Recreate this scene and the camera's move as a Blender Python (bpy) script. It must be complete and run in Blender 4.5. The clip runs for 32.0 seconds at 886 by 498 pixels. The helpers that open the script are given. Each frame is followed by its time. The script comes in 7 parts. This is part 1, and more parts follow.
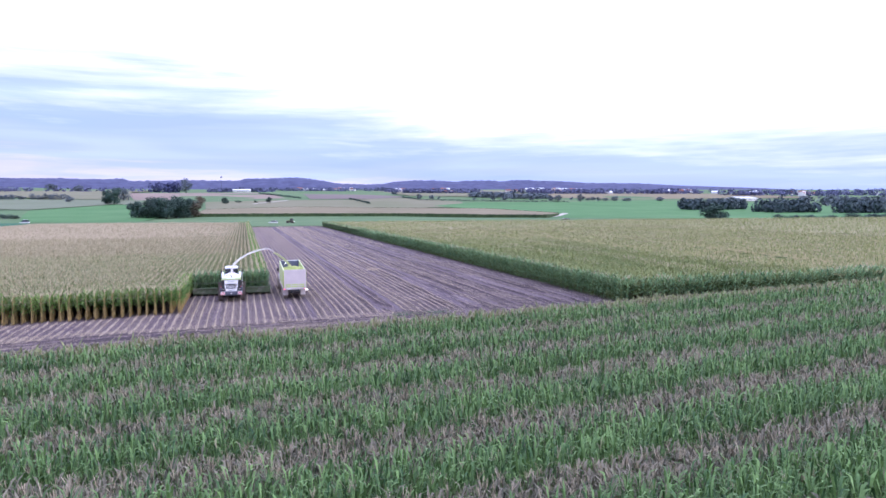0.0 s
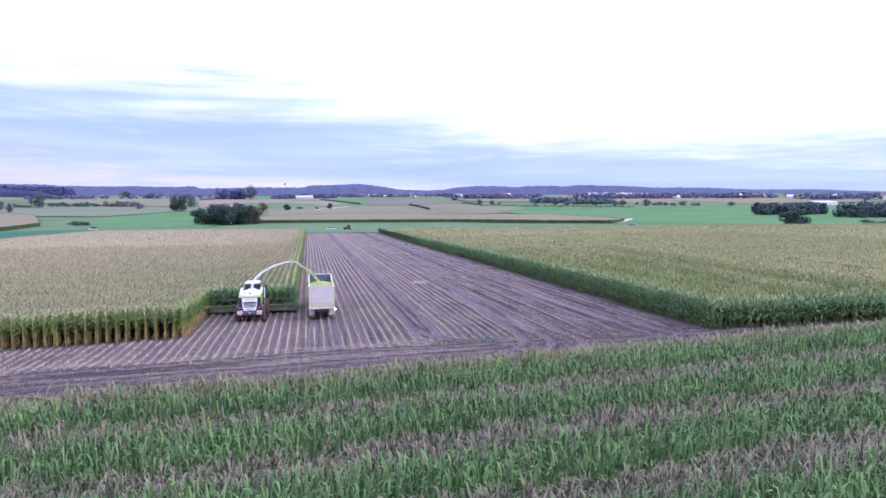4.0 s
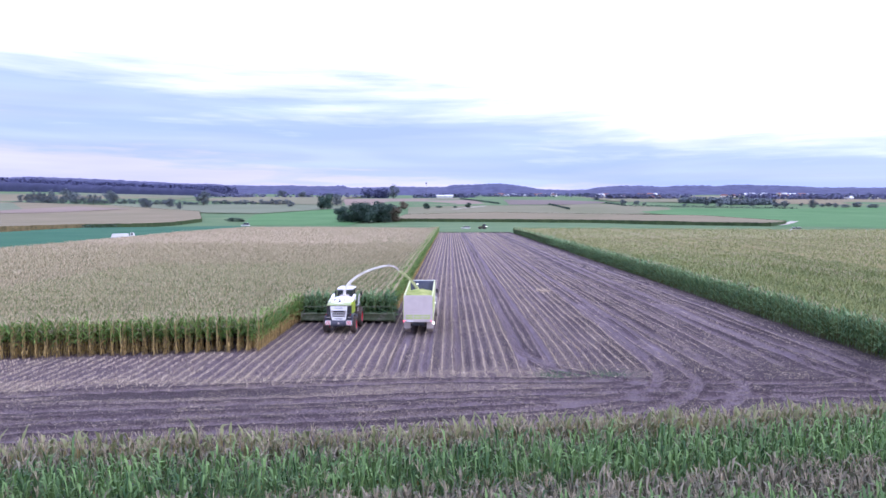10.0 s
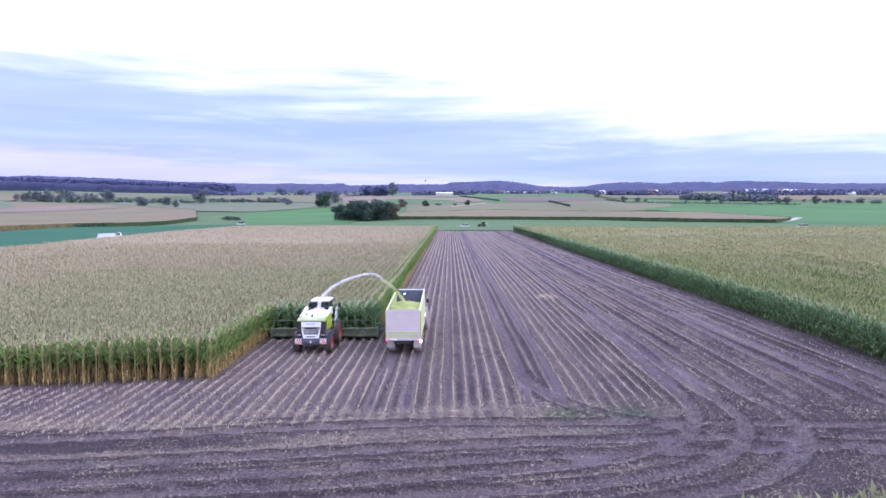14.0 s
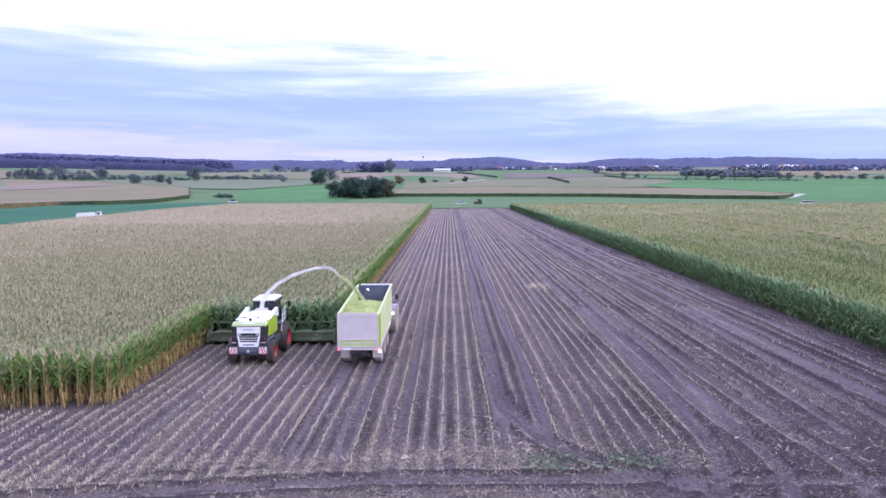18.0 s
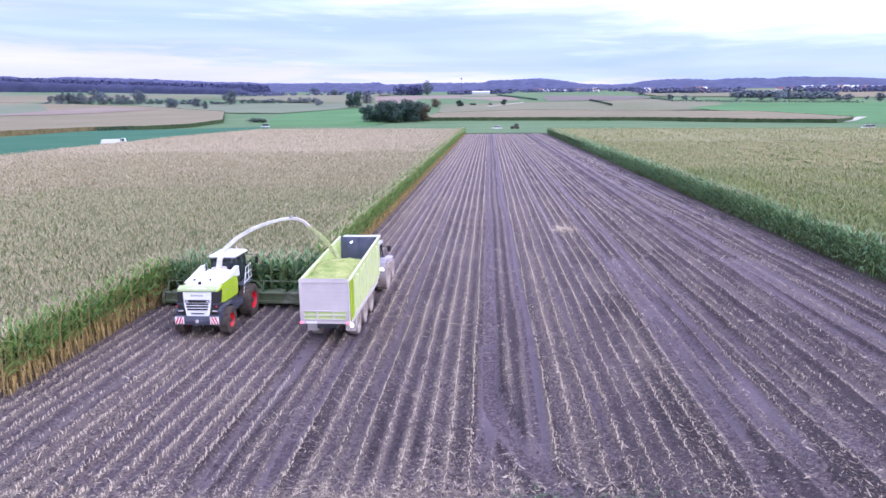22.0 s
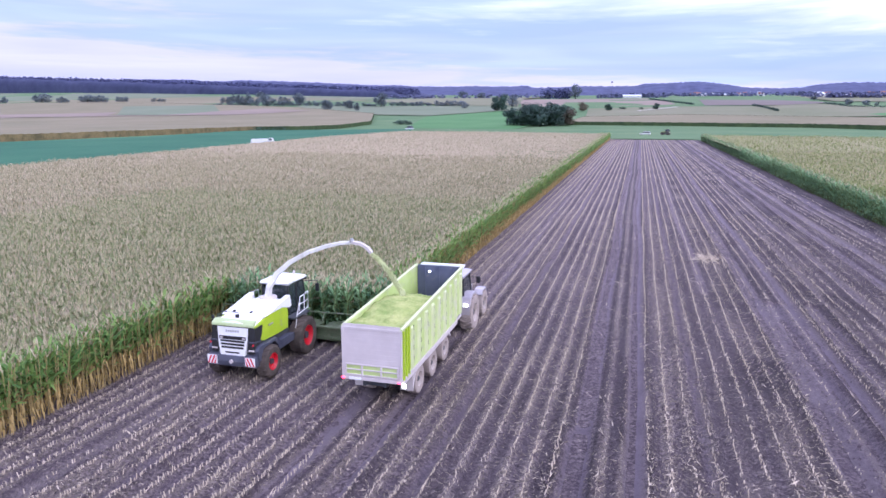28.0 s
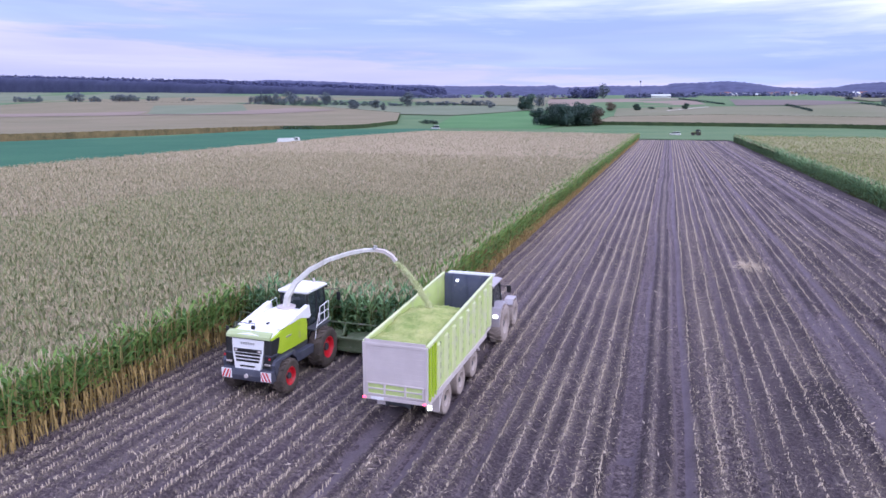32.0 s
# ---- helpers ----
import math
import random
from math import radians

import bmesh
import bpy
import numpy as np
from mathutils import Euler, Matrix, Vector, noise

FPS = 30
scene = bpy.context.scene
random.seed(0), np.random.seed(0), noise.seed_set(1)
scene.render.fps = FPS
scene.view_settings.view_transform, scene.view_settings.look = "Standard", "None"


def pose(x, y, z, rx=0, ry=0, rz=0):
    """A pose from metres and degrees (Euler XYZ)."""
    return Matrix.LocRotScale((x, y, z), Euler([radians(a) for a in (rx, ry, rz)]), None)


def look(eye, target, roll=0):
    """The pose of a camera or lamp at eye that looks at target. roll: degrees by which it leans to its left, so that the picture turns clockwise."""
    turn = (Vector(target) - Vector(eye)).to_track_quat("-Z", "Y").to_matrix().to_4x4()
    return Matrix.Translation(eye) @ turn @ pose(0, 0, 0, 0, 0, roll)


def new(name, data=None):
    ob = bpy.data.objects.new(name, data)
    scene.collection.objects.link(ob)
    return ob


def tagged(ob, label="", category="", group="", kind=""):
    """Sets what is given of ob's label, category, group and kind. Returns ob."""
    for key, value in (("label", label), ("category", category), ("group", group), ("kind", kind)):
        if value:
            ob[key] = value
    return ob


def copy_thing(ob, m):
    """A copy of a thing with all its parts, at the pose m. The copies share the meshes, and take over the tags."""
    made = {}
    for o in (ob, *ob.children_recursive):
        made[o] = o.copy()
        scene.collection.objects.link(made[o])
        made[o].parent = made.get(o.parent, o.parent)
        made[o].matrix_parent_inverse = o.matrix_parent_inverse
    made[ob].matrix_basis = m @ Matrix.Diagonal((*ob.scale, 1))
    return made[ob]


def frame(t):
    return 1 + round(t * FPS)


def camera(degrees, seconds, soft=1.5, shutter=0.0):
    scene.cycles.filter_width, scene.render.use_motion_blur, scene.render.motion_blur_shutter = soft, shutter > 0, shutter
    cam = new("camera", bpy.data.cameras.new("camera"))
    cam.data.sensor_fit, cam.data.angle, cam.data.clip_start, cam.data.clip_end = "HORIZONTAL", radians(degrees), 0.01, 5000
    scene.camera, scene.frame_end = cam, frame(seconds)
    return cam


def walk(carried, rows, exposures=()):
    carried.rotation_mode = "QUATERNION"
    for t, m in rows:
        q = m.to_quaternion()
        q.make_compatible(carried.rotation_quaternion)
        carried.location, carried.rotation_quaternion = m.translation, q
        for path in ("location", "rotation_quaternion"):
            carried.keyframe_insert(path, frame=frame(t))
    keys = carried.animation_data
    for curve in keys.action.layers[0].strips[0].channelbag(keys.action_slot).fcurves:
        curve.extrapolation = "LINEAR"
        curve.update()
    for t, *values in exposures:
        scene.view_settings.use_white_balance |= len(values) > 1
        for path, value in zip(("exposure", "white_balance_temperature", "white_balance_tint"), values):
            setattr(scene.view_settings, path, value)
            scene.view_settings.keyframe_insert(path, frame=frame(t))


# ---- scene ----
# ---- camera: seconds, place, tilt, turn, roll ----
cam = camera(65.96, 32.0, soft=1.55)
PATH = [
    (0, 1.55, -71.30, 10.90, 86.33, -16.28, -0.33),
    (1, 2.69, -68.25, 11.00, 86.36, -16.21, -0.46),
    (2, 3.85, -65.26, 11.02, 86.44, -16.21, -0.63),
    (3, 4.93, -62.45, 10.93, 86.62, -15.25, -0.59),
    (3.5, 5.44, -61.16, 10.90, 86.76, -13.05, -0.54),
    (5.5, 7.38, -56.60, 10.88, 86.96, -8.02, -0.44),
    (6, 7.82, -55.64, 10.86, 86.98, -6.87, -0.34),
    (7, 8.56, -54.03, 10.81, 86.97, -4.56, -0.25),
    (8, 9.05, -52.56, 10.77, 86.91, -2.67, -0.17),
    (9, 9.45, -51.06, 10.74, 86.90, -0.88, -0.08),
    (10, 9.86, -49.51, 10.77, 86.87, 0.58, -0.03),
    (10.5, 10.03, -48.62, 10.79, 86.84, 0.67, -0.06),
    (11, 10.16, -47.66, 10.81, 86.83, 0.67, -0.07),
    (12, 10.31, -45.61, 10.84, 86.76, 0.64, -0.09),
    (13, 10.40, -43.34, 10.87, 86.72, 0.61, -0.23),
    (14, 10.60, -40.93, 10.94, 86.65, 0.58, -0.25),
    (14.5, 10.76, -39.77, 10.97, 86.64, 0.58, -0.27),
    (16.5, 11.66, -35.27, 11.16, 86.45, 0.53, -0.34),
    (17, 11.96, -34.13, 11.18, 86.14, 0.52, -0.47),
    (17.5, 12.32, -32.97, 11.19, 85.52, 0.50, -0.32),
    (18, 12.68, -31.82, 11.21, 84.69, 0.52, -0.38),
    (19, 13.35, -29.61, 11.33, 83.07, 0.50, -0.40),
    (20, 13.96, -27.51, 11.53, 81.47, 0.99, -0.53),
    (21, 14.66, -25.36, 11.64, 79.94, 2.22, -0.49),
    (22, 15.16, -23.08, 11.66, 78.40, 3.88, -0.58),
    (23, 15.50, -20.68, 11.66, 78.29, 5.75, -0.50),
    (24, 15.76, -18.43, 11.68, 78.39, 7.36, -0.42),
    (25, 16.06, -16.60, 11.72, 78.53, 9.41, -0.18),
    (25.5, 16.20, -15.94, 11.72, 78.55, 10.47, -0.06),
    (27.5, 16.69, -14.84, 11.65, 78.73, 14.77, 0.11),
    (28, 16.72, -14.68, 11.62, 78.73, 15.87, -0.04),
    (29, 16.70, -14.40, 11.55, 78.72, 17.37, 0.07),
    (30, 16.51, -14.01, 11.51, 78.73, 18.05, 0.08),
    (31, 16.24, -13.42, 11.53, 78.68, 18.00, 0.09),
    (32, 15.94, -12.68, 11.59, 78.70, 17.99, 0.06),
]
walk(cam, [(t, pose(x, y, z) @ Euler((0, 0, radians(turn))).to_matrix().to_4x4() @ Euler((radians(tilt), 0, 0)).to_matrix().to_4x4()
            @ Euler((0, 0, radians(roll))).to_matrix().to_4x4()) for t, x, y, z, tilt, turn, roll in PATH],
     [(0, 0.6, 5800, 14), (8, 0.55, 5800, 14), (14, 0.53, 5800, 14), (17, 0.44, 5800, 14), (19, 0.53, 5800, 14), (22, 0.74, 5800, 14), (26, 0.72, 5800, 14), (28, 0.60, 5800, 14), (30, 0.41, 5800, 14), (32, 0.33, 5800, 14)])

# ---- world and light: a bright, layered overcast at dusk ----
world = bpy.data.worlds.new("overcast_sky")
scene.world = world
world.use_nodes = True


def wire(tree):
    """A small helper: node(type, inputs, props) and link by passing sockets as inputs."""
    def make(kind, ins=None, **props):
        n = tree.nodes.new(kind)
        for k, v in props.items():
            if k == "operation":
                n.operation = v
            elif k == "blend_type":
                n.blend_type = v
            elif k == "data_type":
                n.data_type = v
            elif k == "feature":
                n.feature = v
            elif k == "noise_dimensions":
                n.noise_dimensions = v
            elif k == "interpolation_type":
                n.interpolation_type = v
        for k, v in (ins or {}).items():
            if isinstance(v, bpy.types.NodeSocket):
                tree.links.new(v, n.inputs[k])
            else:
                n.inputs[k].default_value = v
        return n
    return make


def ramp(mk, fac, stops):
    n = mk("ShaderNodeValToRGB", {"Fac": fac})
    el = n.color_ramp.elements
    while len(el) < len(stops):
        el.new(0.5)
    for e, (p, c) in zip(el, stops):
        e.position = p
        e.color = (*c, 1) if len(c) == 3 else c
    return n.outputs["Color"]


def mixc(mk, fac, a, b, blend="MIX"):
    n = mk("ShaderNodeMix", {}, data_type="RGBA", blend_type=blend)
    for sock, v in ((n.inputs[0], fac), (n.inputs[6], a), (n.inputs[7], b)):
        if isinstance(v, bpy.types.NodeSocket):
            n.id_data.links.new(v, sock)
        else:
            sock.default_value = v if isinstance(v, (int, float)) else (*v, 1) if len(v) == 3 else v
    return n.outputs[2]


def build_sky():
    tree = world.node_tree
    tree.nodes.clear()
    mk = wire(tree)
    sky = tree.nodes.new("ShaderNodeTexSky")
    sky.sky_type, sky.sun_disc, sky.sun_elevation, sky.sun_rotation = "NISHITA", False, radians(30), radians(114)
    sky.dust_density = 3
    clear = mk("ShaderNodeVectorMath", {0: sky.outputs[0], 1: (0.1, 0.1, 0.1)}, operation="MULTIPLY").outputs[0]
    geo = mk("ShaderNodeTexCoord")
    sep = mk("ShaderNodeSeparateXYZ", {0: geo.outputs["Generated"]})
    x, y, z = sep.outputs
    # layers of cloud, drawn out along the horizon
    flat = mk("ShaderNodeCombineXYZ", {0: x, 1: y, 2: mk("ShaderNodeMath", {0: z, 1: 9.0}, operation="MULTIPLY").outputs[0]})
    n1 = mk("ShaderNodeTexNoise", {"Vector": flat.outputs[0], "Scale": 2.6, "Detail": 6.0, "Roughness": 0.55, "Distortion": 0.25}).outputs[0]
    fine = mk("ShaderNodeCombineXYZ", {0: x, 1: y, 2: mk("ShaderNodeMath", {0: z, 1: 16.0}, operation="MULTIPLY").outputs[0]})
    n2 = mk("ShaderNodeTexNoise", {"Vector": fine.outputs[0], "Scale": 5.0, "Detail": 5.0, "Roughness": 0.6}).outputs[0]
    wob = mk("ShaderNodeMath", {0: mk("ShaderNodeMath", {0: n1, 1: 0.5}, operation="SUBTRACT").outputs[0], 1: 0.2}, operation="MULTIPLY").outputs[0]
    wob2 = mk("ShaderNodeMath", {0: mk("ShaderNodeMath", {0: n2, 1: 0.5}, operation="SUBTRACT").outputs[0], 1: 0.08}, operation="MULTIPLY").outputs[0]
    # the cloud bank stands higher towards the west (-x)
    tilt = mk("ShaderNodeMath", {0: mk("ShaderNodeMath", {0: x, 1: 0.097}, operation="MULTIPLY").outputs[0], 1: z}, operation="ADD").outputs[0]
    h = mk("ShaderNodeMath", {0: mk("ShaderNodeMath", {0: tilt, 1: wob}, operation="ADD").outputs[0], 1: wob2}, operation="ADD").outputs[0]
    h = mk("ShaderNodeMath", {0: h, 1: 0.10}, operation="ADD").outputs[0]
    cloud = ramp(mk, h, [(0.0, (0.50, 0.50, 0.80)), (0.125, (0.60, 0.57, 0.84)), (0.15, (0.44, 0.50, 0.87)), (0.20, (0.43, 0.51, 0.91)),
                         (0.235, (0.66, 0.70, 0.96)), (0.262, (0.95, 0.95, 1.12)), (0.30, (1.18, 1.16, 1.2)), (0.42, (1.2, 1.19, 1.52)), (1.0, (1.2, 1.18, 1.64))])
    thin = mk("ShaderNodeCombineXYZ", {0: x, 1: y, 2: mk("ShaderNodeMath", {0: z, 1: 13.0}, operation="MULTIPLY").outputs[0]})
    n3 = mk("ShaderNodeTexNoise", {"Vector": thin.outputs[0], "Scale": 3.0, "Detail": 4.0, "Roughness": 0.45, "Distortion": 0.4}).outputs[0]
    streak = ramp(mk, n3, [(0.34, (0.88, 0.91, 0.97)), (0.5, (1.0, 1.0, 1.0)), (0.66, (1.13, 1.12, 1.09))])
    cloud = mk("ShaderNodeVectorMath", {0: cloud, 1: streak}, operation="MULTIPLY").outputs[0]
    col = mixc(mk, 0.92, clear, cloud)
    bg = mk("ShaderNodeBackground", {"Color": col, "Strength": 1.0})
    out = mk("ShaderNodeOutputWorld", {"Surface": bg.outputs[0]})


build_sky()
sun = new("sun", bpy.data.lights.new("sun", "SUN"))
sun.data.energy, sun.data.angle, sun.data.color = 0.9, radians(30), (1.0, 0.9, 0.84)
sun.matrix_world = look((40, -18, 26), (0, 0, 0))
scene.view_settings.exposure = 0.0

# ---- materials ----
def surface(name, base, other, scale=3.0, rough=0.6, metal=0.0, bump=0.0, fine=40.0, dirt=None, dirt_amount=0.0, spread=0.0, island=False, coat=0.0, translucent=0.0):
    """A painted, earthy or leafy surface: two colours mixed at two scales, a fine relief and, where given, dust that gathers in patches."""
    m = bpy.data.materials.new(name)
    m.use_nodes = True
    tree = m.node_tree
    mk = wire(tree)
    bsdf = tree.nodes["Principled BSDF"]
    co = mk("ShaderNodeTexCoord").outputs["Object"]
    n1 = mk("ShaderNodeTexNoise", {"Vector": co, "Scale": scale, "Detail": 4.0, "Roughness": 0.6}).outputs[0]
    n2 = mk("ShaderNodeTexNoise", {"Vector": co, "Scale": fine, "Detail": 3.0, "Roughness": 0.65}).outputs[0]
    both = mk("ShaderNodeMath", {0: mk("ShaderNodeMath", {0: n1, 1: 0.65}, operation="MULTIPLY").outputs[0],
                                 1: mk("ShaderNodeMath", {0: n2, 1: 0.35}, operation="MULTIPLY").outputs[0]}, operation="ADD").outputs[0]
    fac = mk("ShaderNodeMapRange", {"Value": both, "From Min": 0.36, "From Max": 0.64}).outputs[0]
    if island:
        r = mk("ShaderNodeNewGeometry").outputs["Random Per Island"]
        fac = mk("ShaderNodeMath", {0: mk("ShaderNodeMath", {0: r, 1: 0.7}, operation="MULTIPLY").outputs[0],
                                    1: mk("ShaderNodeMath", {0: fac, 1: 0.45}, operation="MULTIPLY").outputs[0]}, operation="ADD").outputs[0]
    col = mixc(mk, fac, base, other)
    if spread:
        r = mk("ShaderNodeObjectInfo").outputs["Random"]
        v = mk("ShaderNodeMapRange", {"Value": r, "To Min": 1 - spread, "To Max": 1 + spread}).outputs[0]
        col = mk("ShaderNodeVectorMath", {0: col, 1: mk("ShaderNodeCombineXYZ", {0: v, 1: v, 2: v}).outputs[0]}, operation="MULTIPLY").outputs[0]
    if dirt:
        nd = mk("ShaderNodeTexNoise", {"Vector": co, "Scale": 1.7, "Detail": 6.0, "Roughness": 0.7}).outputs[0]
        f = mk("ShaderNodeMapRange", {"Value": nd, "From Min": 0.62 - dirt_amount * 0.5, "From Max": 0.8 - dirt_amount * 0.3}).outputs[0]
        f = mk("ShaderNodeMath", {0: f, 1: 0.85}, operation="MULTIPLY").outputs[0]
        col = mixc(mk, f, col, dirt)
    tree.links.new(col, bsdf.inputs["Base Color"])
    bsdf.inputs["Roughness"].default_value = rough
    bsdf.inputs["Metallic"].default_value = metal
    if island or translucent or rough >= 0.9:
        bsdf.inputs["Specular IOR Level"].default_value = 0.18
    bsdf.inputs["Coat Weight"].default_value = coat
    if bump:
        b = mk("ShaderNodeBump", {"Height": both, "Strength": 0.6, "Distance": bump})
        tree.links.new(b.outputs[0], bsdf.inputs["Normal"])
    if translucent:
        tr = mk("ShaderNodeBsdfTranslucent", {"Color": col})
        mx = mk("ShaderNodeMixShader", {0: translucent, 1: bsdf.outputs[0], 2: tr.outputs[0]})
        tree.links.new(mx.outputs[0], tree.nodes["Material Output"].inputs[0])
    return m


DUST = (0.33, 0.29, 0.27)
M_LEAF = surface("corn_leaf_green", (0.125, 0.165, 0.075), (0.34, 0.355, 0.175), 0.5, 0.55, fine=6, island=True, translucent=0.3)
M_LEAF_NEAR = surface("corn_leaf_fresh", (0.016, 0.062, 0.03), (0.215, 0.35, 0.12), 0.5, 0.55, fine=6, island=True, translucent=0.12)
M_LEAF_FADED = surface("corn_leaf_withering", (0.045, 0.056, 0.039), (0.30, 0.275, 0.205), 0.5, 0.75, fine=6, island=True, translucent=0.1)
M_LEAF_EDGE = surface("corn_leaf_dark", (0.035, 0.12, 0.068), (0.31, 0.47, 0.215), 0.5, 0.55, fine=6, island=True, translucent=0.25)
M_LEAF_EAST = surface("corn_leaf_yellowing", (0.112, 0.168, 0.06), (0.325, 0.345, 0.135), 0.09, 0.55, fine=2, island=True, translucent=0.25)
M_LEAF_WEST = surface("corn_leaf_edge_green", (0.065, 0.165, 0.05), (0.29, 0.425, 0.12), 0.5, 0.6, fine=6, island=True, translucent=0.3)
M_LEAF_FAR = surface("corn_leaf_fading", (0.17, 0.18, 0.095), (0.36, 0.335, 0.20), 0.2, 0.7, fine=3, island=True, translucent=0.2)
M_STALK_GREEN = surface("corn_stalk_green", (0.07, 0.105, 0.035), (0.19, 0.20, 0.08), 1.0, 0.8, fine=9, island=True)
M_MID = surface("corn_canopy_green_tan", (0.305, 0.255, 0.172), (0.45, 0.365, 0.262), 0.5, 0.95, bump=0.2, fine=2.4)
M_MID_EAST = surface("corn_canopy_yellow_green", (0.24, 0.225, 0.10), (0.40, 0.33, 0.19), 0.5, 0.95, bump=0.2, fine=2.4)
M_FAR_EAST = surface("corn_canopy_far_yellow_green", (0.20, 0.195, 0.095), (0.33, 0.285, 0.165), 0.3, 0.95, bump=0.2, fine=2.4)
M_TASSEL_NEAR = surface("corn_tassel_brown", (0.23, 0.195, 0.135), (0.52, 0.455, 0.335), 0.3, 0.9, fine=5, island=True)
M_DRY = surface("corn_leaf_dry", (0.27, 0.185, 0.075), (0.60, 0.44, 0.19), 0.7, 0.8, fine=8, island=True, translucent=0.2)
M_TASSEL = surface("corn_tassel", (0.37, 0.315, 0.21), (0.64, 0.56, 0.395), 0.3, 0.9, fine=5, island=True)
M_STALK = surface("corn_stalk", (0.22, 0.165, 0.075), (0.44, 0.34, 0.16), 1.0, 0.8, fine=9, island=True)
# darker than the leaves above: the stand's inner shade is put into this green
M_UNDER_SHADE = surface("corn_lower_leaves_shaded", (0.055, 0.09, 0.035), (0.15, 0.165, 0.065), 1.2, 0.9, fine=9)
M_STUB = surface("stubble_straw", (0.38, 0.305, 0.22), (0.66, 0.56, 0.44), 0.8, 0.85, fine=9, island=True)
M_LITTER = surface("leaf_litter", (0.12, 0.095, 0.07), (0.50, 0.425, 0.32), 0.5, 0.9, fine=7, island=True)
M_WEED = surface("weed_green", (0.05, 0.10, 0.06), (0.13, 0.18, 0.10), 0.9, 0.7, fine=9, island=True)
M_CHOP = surface("chopped_maize", (0.20, 0.29, 0.075), (0.50, 0.51, 0.21), 1.1, 0.95, bump=0.08, fine=30)
M_GRASS = surface("meadow_grass", (0.075, 0.15, 0.065), (0.13, 0.19, 0.09), 0.02, 0.95, fine=0.4)
M_BRIGHT = surface("young_crop_green", (0.062, 0.165, 0.055), (0.10, 0.205, 0.08), 0.015, 0.95, fine=0.5)
M_TEAL = surface("beet_leaves_blue_green", (0.017, 0.098, 0.052), (0.038, 0.13, 0.068), 0.03, 0.9, bump=0.15, fine=1.5)
M_TAN = surface("ripe_field_tan", (0.165, 0.152, 0.088), (0.225, 0.19, 0.122), 0.012, 0.95, fine=0.3)
M_PALE = surface("pale_grey_green_field", (0.13, 0.165, 0.10), (0.175, 0.195, 0.13), 0.01, 0.95, fine=0.2)
M_PINK = surface("bare_field_pinkish", (0.205, 0.165, 0.135), (0.26, 0.20, 0.165), 0.012, 0.95, fine=0.2)
M_BEIGE = surface("stubble_field_beige", (0.15, 0.16, 0.09), (0.20, 0.19, 0.125), 0.01, 0.95, fine=0.2)
M_BROWN = surface("ploughed_field_brown", (0.135, 0.115, 0.105), (0.18, 0.15, 0.135), 0.012, 0.95, fine=0.2)
M_TRACK = surface("pale_gravel", (0.40, 0.37, 0.33), (0.52, 0.48, 0.43), 0.05, 0.95, fine=0.6)
M_EDGE = surface("corn_edge_dark_green", (0.03, 0.055, 0.025), (0.07, 0.10, 0.04), 0.2, 0.9, fine=1.6)
M_EDGE_TAN = surface("corn_edge_tan", (0.095, 0.085, 0.045), (0.22, 0.17, 0.085), 0.2, 0.9, fine=1.6)
M_TREE = surface("tree_leaves", (0.03, 0.058, 0.05), (0.07, 0.108, 0.085), 0.2, 0.8, fine=2, island=True, spread=0.25)
M_COPSE = surface("copse_leaves", (0.042, 0.066, 0.078), (0.085, 0.115, 0.12), 0.2, 0.8, fine=2, island=True)
M_TREE_BROWN = surface("tree_leaves_autumn", (0.085, 0.075, 0.055), (0.14, 0.12, 0.085), 0.2, 0.8, fine=2, island=True, spread=0.2)
M_BARK = surface("bark", (0.05, 0.04, 0.035), (0.11, 0.09, 0.075), 2.0, 0.9, bump=0.02, fine=14)
# the next four carry the blue haze of distance in their base colour
M_TREE_HAZE = surface("hazed_tree_leaves", (0.085, 0.105, 0.13), (0.145, 0.175, 0.19), 0.2, 0.9, fine=2, island=True, spread=0.2)
M_WOODS_HAZE = surface("hazed_woods", (0.085, 0.095, 0.17), (0.135, 0.145, 0.235), 0.02, 0.95, fine=0.2, island=True)
M_FOREST_HAZE = surface("forest_canopy_hazed", (0.042, 0.049, 0.098), (0.06, 0.067, 0.125), 0.02, 0.95, fine=0.15)
M_CROWN_HAZE = surface("forest_crowns_hazed", (0.06, 0.07, 0.15), (0.10, 0.11, 0.21), 0.02, 0.95, fine=0.15, island=True)
M_WHITE = surface("white_paint", (0.80, 0.81, 0.83), (0.86, 0.86, 0.88), 1.2, 0.35, coat=0.3, dirt=(0.5, 0.46, 0.44), dirt_amount=0.1)
M_LIME = surface("lime_green_paint", (0.38, 0.54, 0.02), (0.46, 0.61, 0.04), 1.2, 0.35, coat=0.3, dirt=DUST, dirt_amount=0.08)
M_LIME_PALE = surface("pale_lime_steel", (0.47, 0.60, 0.19), (0.56, 0.67, 0.28), 1.4, 0.5, dirt=(0.46, 0.46, 0.36), dirt_amount=0.22)
M_GREY = surface("light_grey_paint", (0.55, 0.495, 0.495), (0.64, 0.58, 0.575), 1.2, 0.5, dirt=(0.60, 0.54, 0.53), dirt_amount=0.2)
M_LIP = surface("dusty_grey_lime_paint", (0.37, 0.46, 0.20), (0.46, 0.53, 0.29), 1.4, 0.5, dirt=(0.5, 0.5, 0.42), dirt_amount=0.2)
M_RIB = surface("pale_dusty_lime_ribs", (0.53, 0.60, 0.29), (0.61, 0.66, 0.37), 1.4, 0.55, dirt=(0.60, 0.58, 0.50), dirt_amount=0.2)
M_JET = surface("flying_chopped_maize", (0.55, 0.60, 0.30), (0.72, 0.75, 0.46), 2.0, 0.95, fine=12)
